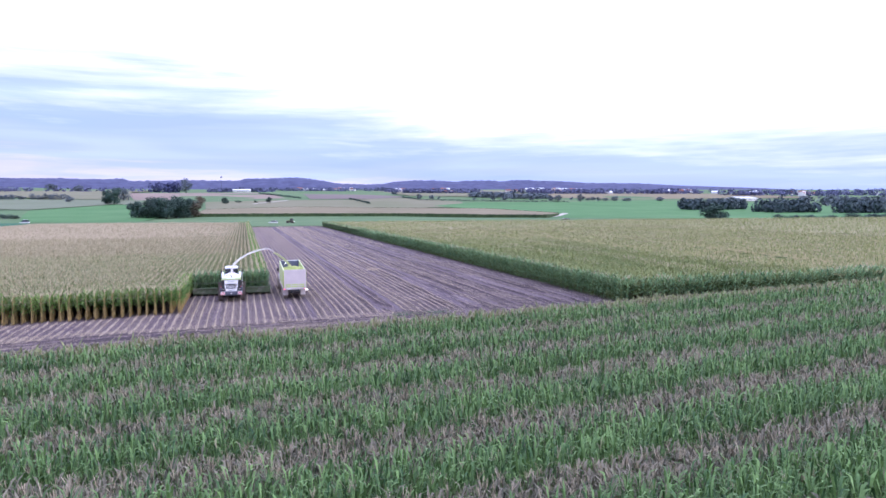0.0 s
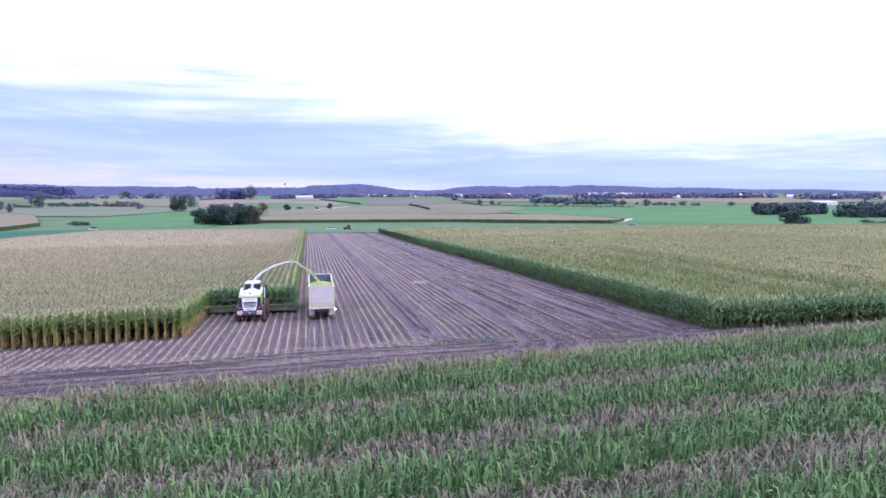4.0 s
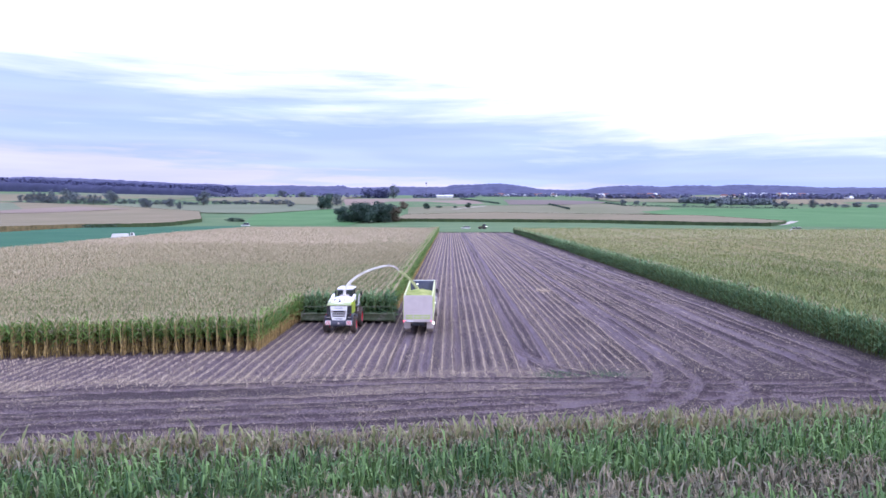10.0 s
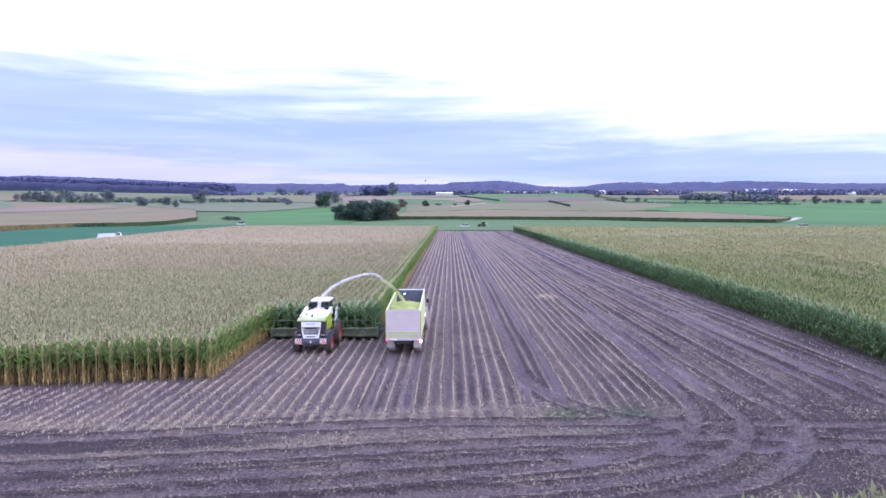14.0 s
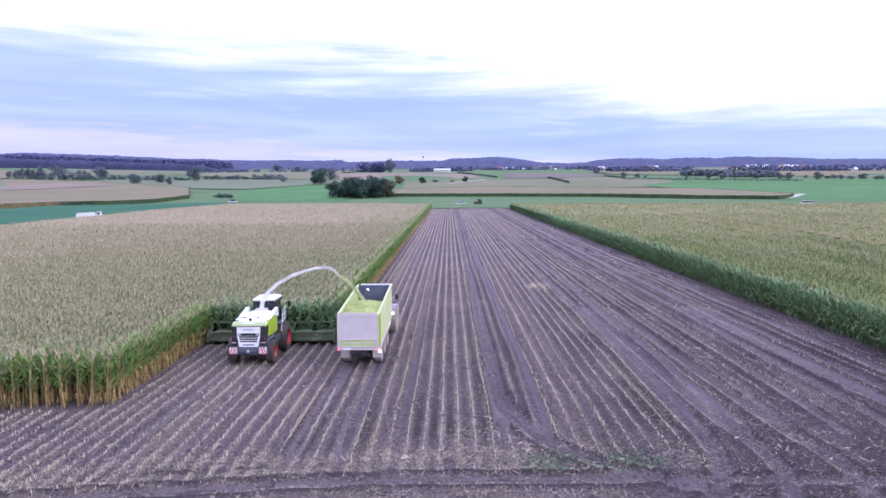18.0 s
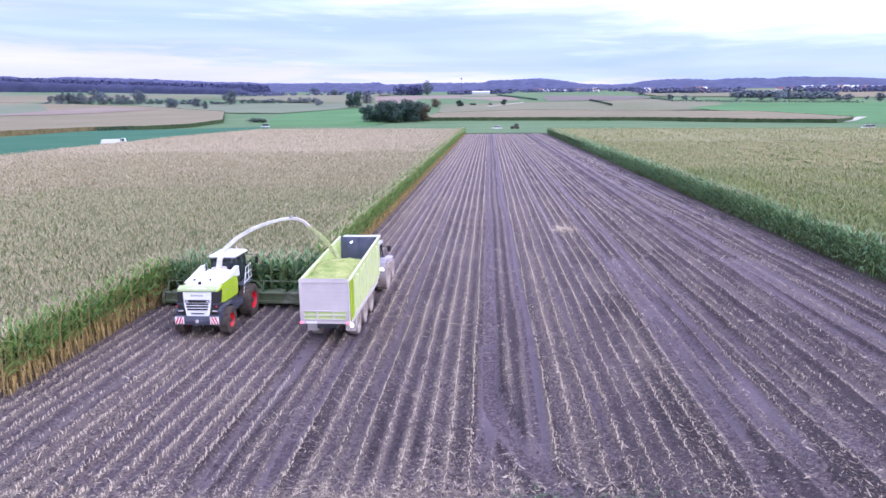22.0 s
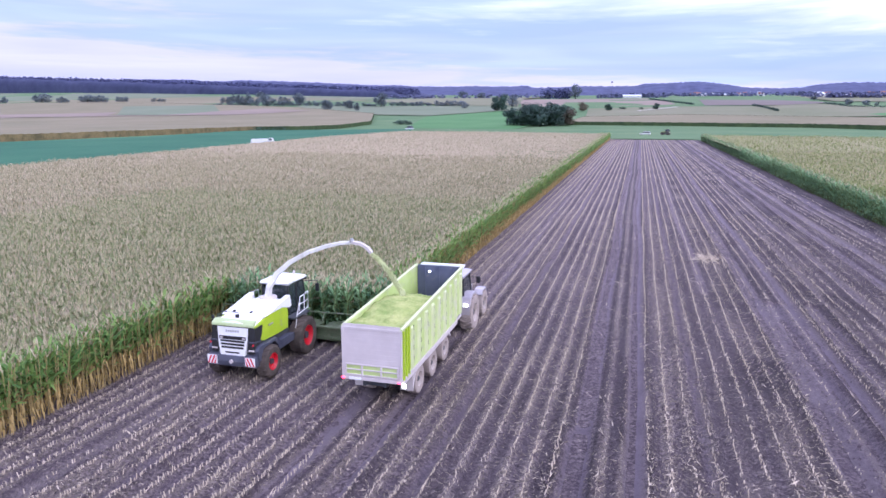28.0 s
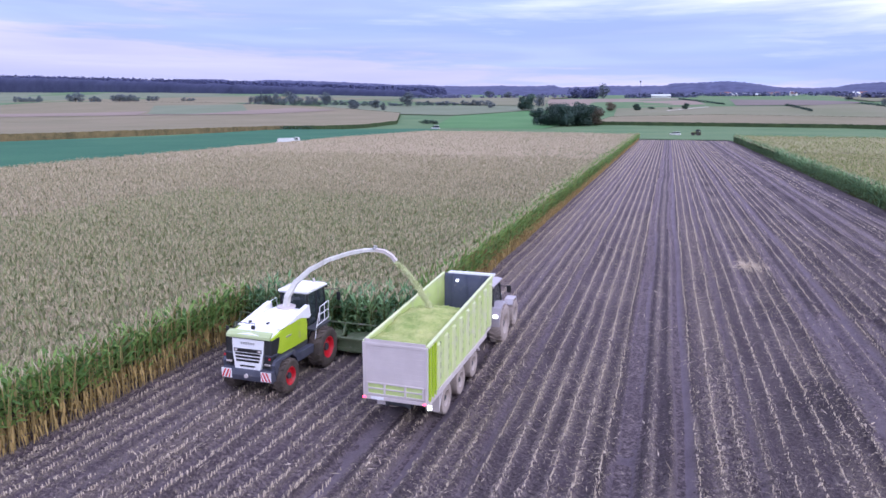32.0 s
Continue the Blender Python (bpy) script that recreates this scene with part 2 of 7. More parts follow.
M_DARK = surface("dark_grey_paint", (0.045, 0.05, 0.06), (0.075, 0.08, 0.09), 1.5, 0.5, dirt=DUST, dirt_amount=0.15)
M_BLACK = surface("black_plastic", (0.012, 0.012, 0.014), (0.03, 0.03, 0.034), 2.0, 0.45)
M_RED = surface("red_rim_paint", (0.62, 0.012, 0.03), (0.72, 0.03, 0.05), 2.0, 0.4, dirt=DUST, dirt_amount=0.06)
M_REDREF = surface("red_reflective_sheet", (0.62, 0.03, 0.05), (0.70, 0.05, 0.07), 2.0, 0.4)
M_TYRE = surface("dusty_rubber", (0.055, 0.047, 0.043), (0.15, 0.12, 0.105), 1.6, 0.9, bump=0.01, fine=20)
M_TYRE_DUST = surface("very_dusty_rubber", (0.30, 0.25, 0.225), (0.43, 0.37, 0.335), 1.6, 0.9, bump=0.01, fine=20)
M_DUSTY_RIM = surface("dusty_rim", (0.40, 0.345, 0.315), (0.52, 0.455, 0.42), 1.6, 0.8, fine=14)
M_TRACTOR = surface("dusty_grey_lavender_paint", (0.36, 0.33, 0.37), (0.46, 0.43, 0.46), 1.3, 0.5, dirt=(0.44, 0.38, 0.36), dirt_amount=0.25)
M_BUMPER = surface("slate_grey_paint", (0.052, 0.056, 0.085), (0.085, 0.09, 0.125), 1.5, 0.5, dirt=DUST, dirt_amount=0.02)
M_SPOUT = surface("dusty_white_paint", (0.60, 0.59, 0.55), (0.77, 0.76, 0.71), 2.5, 0.5, dirt=(0.42, 0.39, 0.34), dirt_amount=0.25)
M_HEADER = surface("header_dull_green", (0.075, 0.11, 0.055), (0.15, 0.18, 0.10), 1.3, 0.6, dirt=DUST, dirt_amount=0.2)
M_STEEL = surface("steel_bare", (0.40, 0.40, 0.41), (0.52, 0.52, 0.53), 3.0, 0.4, metal=0.6)
M_NAVY = surface("dark_blue_mesh_wall", (0.075, 0.085, 0.16), (0.12, 0.125, 0.21), 1.2, 0.55, dirt=DUST, dirt_amount=0.05)
M_ROOF = surface("tile_roof", (0.20, 0.10, 0.08), (0.30, 0.16, 0.13), 0.3, 0.9, spread=0.3)
M_WALL = surface("rendered_wall", (0.62, 0.61, 0.61), (0.74, 0.73, 0.72), 0.2, 0.9, spread=0.08)
M_HALL = surface("pale_sheet_roof", (0.62, 0.66, 0.72), (0.70, 0.74, 0.80), 0.1, 0.6)


def glass(name, tint, rough=0.08):
    m = bpy.data.materials.new(name)
    m.use_nodes = True
    b = m.node_tree.nodes["Principled BSDF"]
    b.inputs["Base Color"].default_value = (*tint, 1)
    b.inputs["Roughness"].default_value = rough
    b.inputs["Specular IOR Level"].default_value = 0.8
    b.inputs["Transmission Weight"].default_value = 0.35
    return m


M_GLASS = glass("tinted_cab_glass", (0.05, 0.065, 0.075))
M_PANE = glass("window_pane", (0.04, 0.045, 0.055))


def lamp_glow(name, col, power):
    m = bpy.data.materials.new(name)
    m.use_nodes = True
    b = m.node_tree.nodes["Principled BSDF"]
    b.inputs["Base Color"].default_value = (*col, 1)
    b.inputs["Emission Color"].default_value = (*col, 1)
    b.inputs["Emission Strength"].default_value = power
    return m


M_LAMP = lamp_glow("lit_work_lamp", (1.0, 0.97, 0.92), 3.5)
M_TAIL = lamp_glow("lit_tail_lamp", (1.0, 0.05, 0.12), 4.0)


def soil_material():
    m = bpy.data.materials.new("cut_field_soil")
    m.use_nodes = True
    tree = m.node_tree
    mk = wire(tree)
    bsdf = tree.nodes["Principled BSDF"]
    co = mk("ShaderNodeTexCoord").outputs["Object"]
    n1 = mk("ShaderNodeTexNoise", {"Vector": co, "Scale": 0.35, "Detail": 5.0, "Roughness": 0.6}).outputs[0]
    n2 = mk("ShaderNodeTexNoise", {"Vector": co, "Scale": 7.0, "Detail": 5.0, "Roughness": 0.75}).outputs[0]
    n3 = mk("ShaderNodeTexNoise", {"Vector": co, "Scale": 28.0, "Detail": 3.0, "Roughness": 0.7}).outputs[0]
    loose = ramp(mk, n2, [(0.32, (0.028, 0.018, 0.024)), (0.46, (0.102, 0.075, 0.090)), (0.58, (0.222, 0.173, 0.186)), (0.72, (0.42, 0.355, 0.32))])
    loose = mixc(mk, mk("ShaderNodeMapRange", {"Value": n1, "From Min": 0.42, "From Max": 0.72, "To Max": 0.6}).outputs[0], loose, (0.118, 0.084, 0.112))
    n4 = mk("ShaderNodeTexNoise", {"Vector": co, "Scale": 1.5, "Detail": 4.0, "Roughness": 0.6}).outputs[0]
    loose = mixc(mk, mk("ShaderNodeMapRange", {"Value": n4, "From Min": 0.5, "From Max": 0.7, "To Max": 0.4}).outputs[0], loose, (0.048, 0.032, 0.046))
    packed = ramp(mk, n1, [(0.3, (0.155, 0.122, 0.152)), (0.7, (0.245, 0.20, 0.238))])
    pk = mk("ShaderNodeAttribute")
    pk.attribute_name = "packed"
    firm = mk("ShaderNodeMath", {0: pk.outputs["Fac"], 1: 0.0}, operation="MAXIMUM").outputs[0]
    torn_and_shade = mk("ShaderNodeMath", {0: mk("ShaderNodeMath", {0: pk.outputs["Fac"], 1: -0.8}, operation="MULTIPLY").outputs[0], 1: 0.0}, operation="MAXIMUM").outputs[0]
    wob = mk("ShaderNodeMath", {0: firm, 1: mk("ShaderNodeMapRange", {"Value": n2, "To Min": 0.55, "To Max": 1.25}).outputs[0]}, operation="MULTIPLY").outputs[0]
    col = mixc(mk, wob, loose, packed)
    sw = mk("ShaderNodeAttribute")
    sw.attribute_name = "straw"
    strewn = mk("ShaderNodeMath", {0: sw.outputs["Fac"], 1: mk("ShaderNodeMapRange", {"Value": n3, "From Min": 0.40, "From Max": 0.62}).outputs[0]}, operation="MULTIPLY").outputs[0]
    col = mixc(mk, strewn, col, (0.37, 0.305, 0.22))
    chaff = mk("ShaderNodeMapRange", {"Value": n3, "From Min": 0.60, "From Max": 0.72}).outputs[0]
    chaff = mk("ShaderNodeMath", {0: chaff, 1: mk("ShaderNodeMath", {0: 0.75, 1: wob}, operation="SUBTRACT").outputs[0]}, operation="MULTIPLY").outputs[0]
    col = mixc(mk, mk("ShaderNodeMath", {0: chaff, 1: 0.0}, operation="MAXIMUM").outputs[0], col, (0.37, 0.30, 0.20))
    # torn, darker soil beside the wheel tracks, and painted shade of ruts and ridges
    col = mixc(mk, torn_and_shade, col, (0.030, 0.019, 0.025))
    tree.links.new(col, bsdf.inputs["Base Color"])
    bsdf.inputs["Roughness"].default_value = 0.95
    bp = mk("ShaderNodeBump", {"Height": n2, "Strength": 1.0, "Distance": 0.12})
    bp2 = mk("ShaderNodeBump", {"Height": n3, "Strength": 0.7, "Distance": 0.03, "Normal": bp.outputs[0]})
    tree.links.new(bp2.outputs[0], bsdf.inputs["Normal"])
    return m


M_SOIL = soil_material()

# ---- helpers for meshes ----
RNG = np.random.default_rng(7)


def tri_mesh(name, verts, tris, mats, index=None, attr=None, straw=None):
    me = bpy.data.meshes.new(name)
    n = len(tris)
    me.vertices.add(len(verts))
    me.vertices.foreach_set("co", np.ascontiguousarray(verts, dtype=np.float32).ravel())
    me.loops.add(n * 3)
    me.loops.foreach_set("vertex_index", np.ascontiguousarray(tris, dtype=np.int32).ravel())
    me.polygons.add(n)
    me.polygons.foreach_set("loop_start", np.arange(0, n * 3, 3, dtype=np.int32))
    for m in mats:
        me.materials.append(m)
    if index is not None:
        me.polygons.foreach_set("material_index", np.ascontiguousarray(index, dtype=np.int32))
    if attr is not None:
        a = me.attributes.new("packed", "FLOAT", "POINT")
        a.data.foreach_set("value", np.ascontiguousarray(attr, dtype=np.float32))
    if straw is not None:
        a = me.attributes.new("straw", "FLOAT", "POINT")
        a.data.foreach_set("value", np.ascontiguousarray(straw, dtype=np.float32))
    me.update(calc_edges=True)
    return me


def grid_tris(nx, ny):
    i = np.arange(nx - 1)[:, None] * ny + np.arange(ny - 1)[None, :]
    i = i.ravel()
    return np.concatenate([np.stack([i, i + ny, i + ny + 1], 1), np.stack([i, i + ny + 1, i + 1], 1)])


def smooth_noise(x, y, size, seed, octaves=3):
    """Soft noise over the plan from a handful of waves, about -1 to 1."""
    r = np.random.default_rng(seed)
    out = 0 * x
    amp = 1.0
    for o in range(octaves):
        for k in range(5):
            a, p = r.uniform(0, 2 * np.pi), r.uniform(0, 6.28)
            f = 2 * np.pi / (size * r.uniform(0.7, 1.5)) * 2 ** o
            out = out + amp * np.sin(f * (x * np.cos(a) + y * np.sin(a)) + p)
        amp *= 0.55
    return out / 4.5


LAND_Y = [-900, 480, 700, 1000, 1300, 2000, 3000, 4400, 4990]
LAND_Z = [0, 0, 8, 26, 38, 58, 84, 110, 118]


def land(x, y):
    west = np.interp(x, [-2900, -2170, -1473, -900, -600], [28, 25, 19, 7, 0])
    return np.interp(y, LAND_Y, LAND_Z) + west * np.clip((y - 1250) / 500, 0, 1)


def part(name, bm, material, parent, label=""):
    me = bpy.data.meshes.new(name)
    bmesh.ops.recalc_face_normals(bm, faces=bm.faces)
    bm.to_mesh(me)
    bm.free()
    me.materials.append(material)
    ob = new(name, me)
    ob.parent = parent
    if label:
        ob["label"] = label
    return ob


# ---- the land: one sheet that reaches the horizon ----
gx = np.concatenate([np.linspace(-5600, -700, 50), np.linspace(-650, 700, 90), np.linspace(750, 5600, 50)])
gy = np.concatenate([np.linspace(-800, 440, 32), np.linspace(480, 1400, 70), np.linspace(1450, 4990, 60)])
X, Y = np.meshgrid(gx, gy, indexing="ij")
Z = land(X, Y) - 0.25 + np.where(Y > 520, smooth_noise(X, Y, 500, 3) * np.clip((Y - 520) / 900, 0, 1) * 2.0, 0)
ground = new("ground", tri_mesh("ground", np.stack([X, Y, Z], -1).reshape(-1, 3), grid_tris(len(gx), len(gy)), [M_GRASS]))
tagged(ground, "wide gently rising farmland with pale green meadow grass", "ground", kind="structure")


def inside(px, py, poly):
    ins = np.zeros(px.shape, bool)
    n = len(poly)
    for i in range(n):
        (x0, y0), (x1, y1) = poly[i], poly[(i + 1) % n]
        c = (y0 > py) != (y1 > py)
        with np.errstate(divide="ignore", invalid="ignore"):
            t = (x1 - x0) * (py - y0) / (y1 - y0 + 1e-12) + x0
        ins ^= c & (px < t)
    return ins


def draped(name, poly, lift, material, label, category, step=25.0):
    """A field: its outline cut out of a grid of squares, laid on the land."""
    bm = bmesh.new()
    face = bm.faces.new([bm.verts.new((x, y, 0)) for x, y in poly])
    ys = [p[1] for p in poly]
    xs = [p[0] for p in poly]
    for lo, hi, axis in ((min(xs), max(xs), (1, 0, 0)), (min(ys), max(ys), (0, 1, 0))):
        s = max(step, (hi - lo) / 30)
        k = lo + s
        while k < hi - 1:
            bmesh.ops.bisect_plane(bm, geom=bm.verts[:] + bm.edges[:] + bm.faces[:], plane_co=Vector(axis) * k, plane_no=axis)
            k += s
    for v in bm.verts:
        v.co.z = float(land(v.co.x, v.co.y)) + lift
    me = bpy.data.meshes.new(name)
    bm.to_mesh(me)
    bm.free()
    me.materials.append(material)
    for p in me.polygons:
        if p.normal.z < 0:
            p.flip()
    return tagged(new(name, me), label, category, kind="structure")


# the soil under all the standing maize
draped("field_soil", [(-125, -90), (370, -90), (370, 290), (4.5, 304), (-20, 314), (-60, 325), (-104, 326), (-112, 160), (-95, 60)], -0.10, M_SOIL,
       "dark bare soil under the standing maize", "soil", 40)

# ---- the cut strip and the headland: soil with rows, ruts and wheel tracks ----
ROW0, PITCH, STRIP_R, FIELD_END = -4.2, 0.75, 41.0, 302.0
SLOPE = 0.155                      # the headland runs a little askew to the rows


def row_start(x):
    return -4.4 + 0.10 * (x - 7) + np.clip(x - 22, 0, 6) * 0.9


HARVESTER = (0.05, 11.15)           # rear axle, on the ground
TRAILER = (7.12, 8.95)             # middle of the tailboard
TURNS = [[(25.1, 30), (25.1, 2), (26.3, -5.7), (22.9, -12), (16.4, -14.7), (5, -15.9), (-20, -19.5), (-60, -26)],
         [(27.3, 30), (27.6, 1), (28.8, -7.2), (24.4, -13.6), (16.6, -16.9), (5, -18), (-20, -21.8), (-60, -28)],
         [(34.1, 30), (34.6, 3), (35.5, -7), (40, -11.5), (52, -11), (80, -7)],
         [(36.0, 30), (36.5, 1), (38, -9), (43, -13.8), (54, -13.3), (80, -9.2)],
         [(-60, -21), (-20, -14.5), (5, -10.8), (16, -9.4), (24, -9), (32, -9), (60, -5)],
         [(-60, -23), (-20, -16.5), (5, -12.8), (16, -11.2), (26, -10.6), (60, -7)],
         [(-60, -25.2), (-20, -18.4), (5, -14.4), (14, -13.0), (21, -10.6), (24.0, -5), (23.8, 2), (24.1, 14)],
         [(-60, -17), (-20, -11), (0, -7.8), (12, -6.4), (24, -6.8), (34, -7), (60, -2.5)],
         [(15.15, 9), (15.2, 2), (17.5, -4.5), (24, -9), (36, -12.5), (60, -10)]]


def along(px, py, line):
    best = np.full(px.shape, 1e9)
    for (x0, y0), (x1, y1) in zip(line, line[1:]):
        dx, dy = x1 - x0, y1 - y0
        t = np.clip(((px - x0) * dx + (py - y0) * dy) / (dx * dx + dy * dy), 0, 1)
        best = np.minimum(best, np.hypot(px - x0 - t * dx, py - y0 - t * dy))
    return best


def rounded(line, times=2):
    for _ in range(times):
        out = [line[0]]
        for a, b in zip(line, line[1:]):
            out += [(a[0] * 0.75 + b[0] * 0.25, a[1] * 0.75 + b[1] * 0.25), (a[0] * 0.25 + b[0] * 0.75, a[1] * 0.25 + b[1] * 0.75)]
        line = out + [line[-1]]
    return line


TURNS = [rounded(t) for t in TURNS]
RUTS = []                          # x, half width, depth, packed, y0, y1
for c in (16.1, 25.1, 34.1):
    RUTS += [(c - 0.95, 0.36, 0.09, 1.0, -3, FIELD_END), (c + 0.95, 0.36, 0.09, 1.0, -3, FIELD_END)]
for c in (9.15, 18.15, 27.1, 36.0):
    RUTS += [(c - 1.3, 0.24, 0.06, 0.45, -3, FIELD_END), (c + 1.3, 0.24, 0.06, 0.45, -3, FIELD_END)]
RUTS += [(TRAILER[0] - 1.0, 0.33, 0.07, 0.9, -6, 15), (TRAILER[0] + 1.0, 0.33, 0.07, 0.9, -6, 15),
         (HARVESTER[0] - 1.25, 0.3, 0.05, 0.4, -6, 14), (HARVESTER[0] + 1.25, 0.3, 0.05, 0.4, -6, 14),
         (38.5, 0.5, 0.04, 0.7, -3, FIELD_END), (30.6, 0.3, 0.05, 0.6, -3, FIELD_END), (21.3, 0.28, 0.05, 0.5, 30, FIELD_END)]


def soil_height(x, y):
    rows = np.clip((y - row_start(x)) / 2.5, 0, 1) * (x < STRIP_R)
    z = 0.06 * np.cos(2 * np.pi * (x - ROW0) / PITCH) * rows
    z = z + 0.035 * smooth_noise(x, y, 1.6, 11) + 0.05 * smooth_noise(x, y, 14, 12)
    pk = 0 * x
    weave = 0.12 * np.sin(y / 17.0) + 0.07 * np.sin(y / 6.1)
    for cx, w, d, p, y0, y1 in RUTS:
        g = np.exp(-((x - cx - weave) / w) ** 4) * np.clip((y - y0) / 3, 0, 1) * np.clip((y1 - y) / 2, 0, 1)
        lip = np.exp(-((np.abs(x - cx - weave) - w * 1.5) / 0.17) ** 2) * np.clip((y - y0) / 3, 0, 1) * np.clip((y1 - y) / 2, 0, 1)
        z = z * (1 - 0.6 * g) - 1.5 * d * g + 0.09 * lip
        # negative values darken the lips: shade of the rut sides, put into the colour
        pk = np.where(g > 0.12, np.maximum(pk, p * g), np.where(pk <= 0, np.minimum(pk, -1.0 * lip * p), pk))
    # dark furrow lines between some of the rows: the row ridges' shade, painted in
    gap = np.floor((x - ROW0 + 0.1 * np.sin(y / 9.0)) / PITCH)
    pick = (np.sin(gap * 78.233 + 4.1) * 43758.5453) % 1.0
    mid = np.abs((x - ROW0) % PITCH - 0.5 * PITCH) < 0.14
    dark = np.clip((0.52 - pick) * 4, 0, 1) * (0.6 + 0.4 * smooth_noise(x, y, 11, 23)) * rows * (x > 8)
    pk = np.where(mid & (pk <= 0.05), np.minimum(pk, -1.0 * dark), pk)
    near = y < 40
    for line in TURNS:
        d = along(x[near], y[near], line)
        g = np.exp(-(d / 0.38) ** 4)
        lip = np.exp(-((d - 0.62) / 0.22) ** 2)
        z[near] = z[near] * (1 - 0.6 * g) - 0.12 * g + 0.09 * lip
        pn = pk[near]
        # the lips of the turns are darkened the same way
        pk[near] = np.where(g > 0.12, np.maximum(pn, 0.75 * g), np.where(pn <= 0.2, np.minimum(pn, -1.0 * lip), pn))
    head = np.clip((row_start(x) - y) / 3, 0, 1)
    a = math.atan(SLOPE)
    drag = smooth_noise((x * math.cos(a) + y * math.sin(a)) * 0.08, -x * math.sin(a) + y * math.cos(a), 2.6, 24)
    pk = np.where((head > 0.3) & (pk < 0.3) & (drag < -0.15), np.minimum(pk, np.clip((drag + 0.15) * 1.9, -0.9, 0)), pk)
    pk = np.where(pk < 0, pk, np.maximum(pk, 0.12 * head * (0.6 + 0.6 * smooth_noise(x, y, 5, 15))))
    # the eastern part is darker, with little straw
    east_dark = np.clip((x - 17) / 5, 0, 1) * np.clip(0.62 + 0.5 * smooth_noise(x, y * 0.35, 4.5, 25), 0.1, 1)
    pk = np.where(pk < 0.05, np.minimum(pk, -1.0 * east_dark), pk * (1 - 0.45 * east_dark))
    return z, np.clip(pk, -1, 1)


def straw_cover(x, y, pk):
    """Where chopped leaves lie thick: along some of the row gaps, and in streaks on the headland."""
    gap = np.floor((x - ROW0 + 0.1 * np.sin(y / 9.0)) / PITCH)
    pick = (np.sin(gap * 78.233 + 4.1) * 43758.5453) % 1.0
    s = np.clip((pick - 0.5) * 1.8, 0, 1) * (0.6 + 0.5 * smooth_noise(x, y, 9, 17)) * (y > row_start(x))
    on_row = np.abs((x - ROW0 + 0.5 * PITCH) % PITCH - 0.5 * PITCH) < 0.13
    s = np.where(on_row, np.maximum(s, 0.55 + 0.35 * smooth_noise(x, y, 7, 19)), s)
    a = math.atan(SLOPE)
    u, v = x * math.cos(a) + y * math.sin(a), -x * math.sin(a) + y * math.cos(a)
    streak = np.clip(smooth_noise(u * 0.12, v, 1.9, 18) * 1.3 + 0.2, 0, 1)
    # on the headland the straw lies in broken rows, thick in the west and worn off in the east
    worn = np.clip((24 - x) / 16, 0.12, 1)
    front = np.clip((y - (-10.5 + SLOPE * x)) / 4, 0, 1)
    rows = 0.45 + 0.5 * np.cos(2 * np.pi * (x - ROW0) / PITCH) + 0.5 * smooth_noise(x, y, 5, 26)
    cross = 0.35 + 0.4 * np.cos(2 * np.pi * v / PITCH) + 0.6 * smooth_noise(u * 0.2, v, 2.4, 27)
    s = np.where(y > row_start(x), s, np.clip(streak * 0.5 + front * rows + (1 - front) * cross, 0, 1) * worn)
    return np.clip(s, 0, 1) * (1 - np.abs(pk))


def build_strip():
    xs = np.concatenate([np.arange(-100, -40, 1.4), np.arange(-40, -6, 0.375), np.arange(-6, 43, 0.1875), np.arange(43.5, 110, 1.6)])
    ys = np.concatenate([np.arange(-46, -32, 1.0), np.arange(-32, 70, 0.33), np.arange(70, FIELD_END, 2.6)])
    gx, gy = np.meshgrid(xs, ys, indexing="ij")
    z, pk = soil_height(gx, gy)
    v = np.stack([gx, gy, z], -1).reshape(-1, 3)
    tri = grid_tris(len(xs), len(ys))
    c = v[tri].mean(1)
    # soil lies open on the strip, on the headland and a little way in under the maize
    keep = ((c[:, 0] > -7) & (c[:, 0] < 43)) | ((c[:, 1] < 6 + 0.16 * c[:, 0]) & (c[:, 1] > -29 + SLOPE * c[:, 0]))
    ob = new("cut_strip_soil", tri_mesh("cut_strip_soil", v, tri[keep], [M_SOIL], attr=pk.ravel(), straw=straw_cover(gx, gy, pk).ravel()))
    return tagged(ob, "dark mauve-brown harvested soil with rows, ruts and wheel tracks", "soil", kind="structure")


build_strip()

# ---- the fields round about ----
draped("field_beet", [(-92, -60), (-84, 60), (-90, 125), (-95, 200), (-103, 330), (-140, 460), (-205, 412), (-236, 395), (-226, 330), (-215, 270), (-232, 180), (-250, 60), (-250, -60)],
       0.35, M_TEAL, "blue-green beet field beside the maize", "field")
draped("field_meadow_bright", [(-152, 480), (-178, 585), (-202, 695), (-140, 790), (-70, 780), (-62, 560), (-70, 470)], 0.3, M_BRIGHT, "bright green young crop field", "field")
draped("field_grass_verge", [(-110, 328), (-60, 327), (-20, 317), (4, 304.5), (41, 304.5), (41.5, 294), (160, 267), (365, 262), (420, 340), (260, 420), (240, 445), (120, 520), (-35, 545), (-70, 480), (-145, 470)], 0.2, M_GRASS,
       "pale green grass between the maize fields", "field")
draped("field_green_east", [(238, 435), (290, 520), (262, 610), (225, 735), (300, 800), (440, 800), (600, 835), (760, 720), (700, 530), (560, 300), (420, 300), (380, 290), (320, 340), (262, 410)], 0.4, M_BRIGHT,
       "broad bright green meadow", "field")
draped("field_beige", [(-36, 690), (-44, 842), (60, 880), (150, 880), (224, 935), (290, 830), (262, 712), (160, 690), (60, 690)], 0.35, M_BEIGE, "beige stubble field", "field")
draped("field_pinkish", [(-190, 1200), (32, 1235), (60, 930), (-48, 884), (-134, 893)], 0.4, M_PINK, "pinkish bare field", "field")
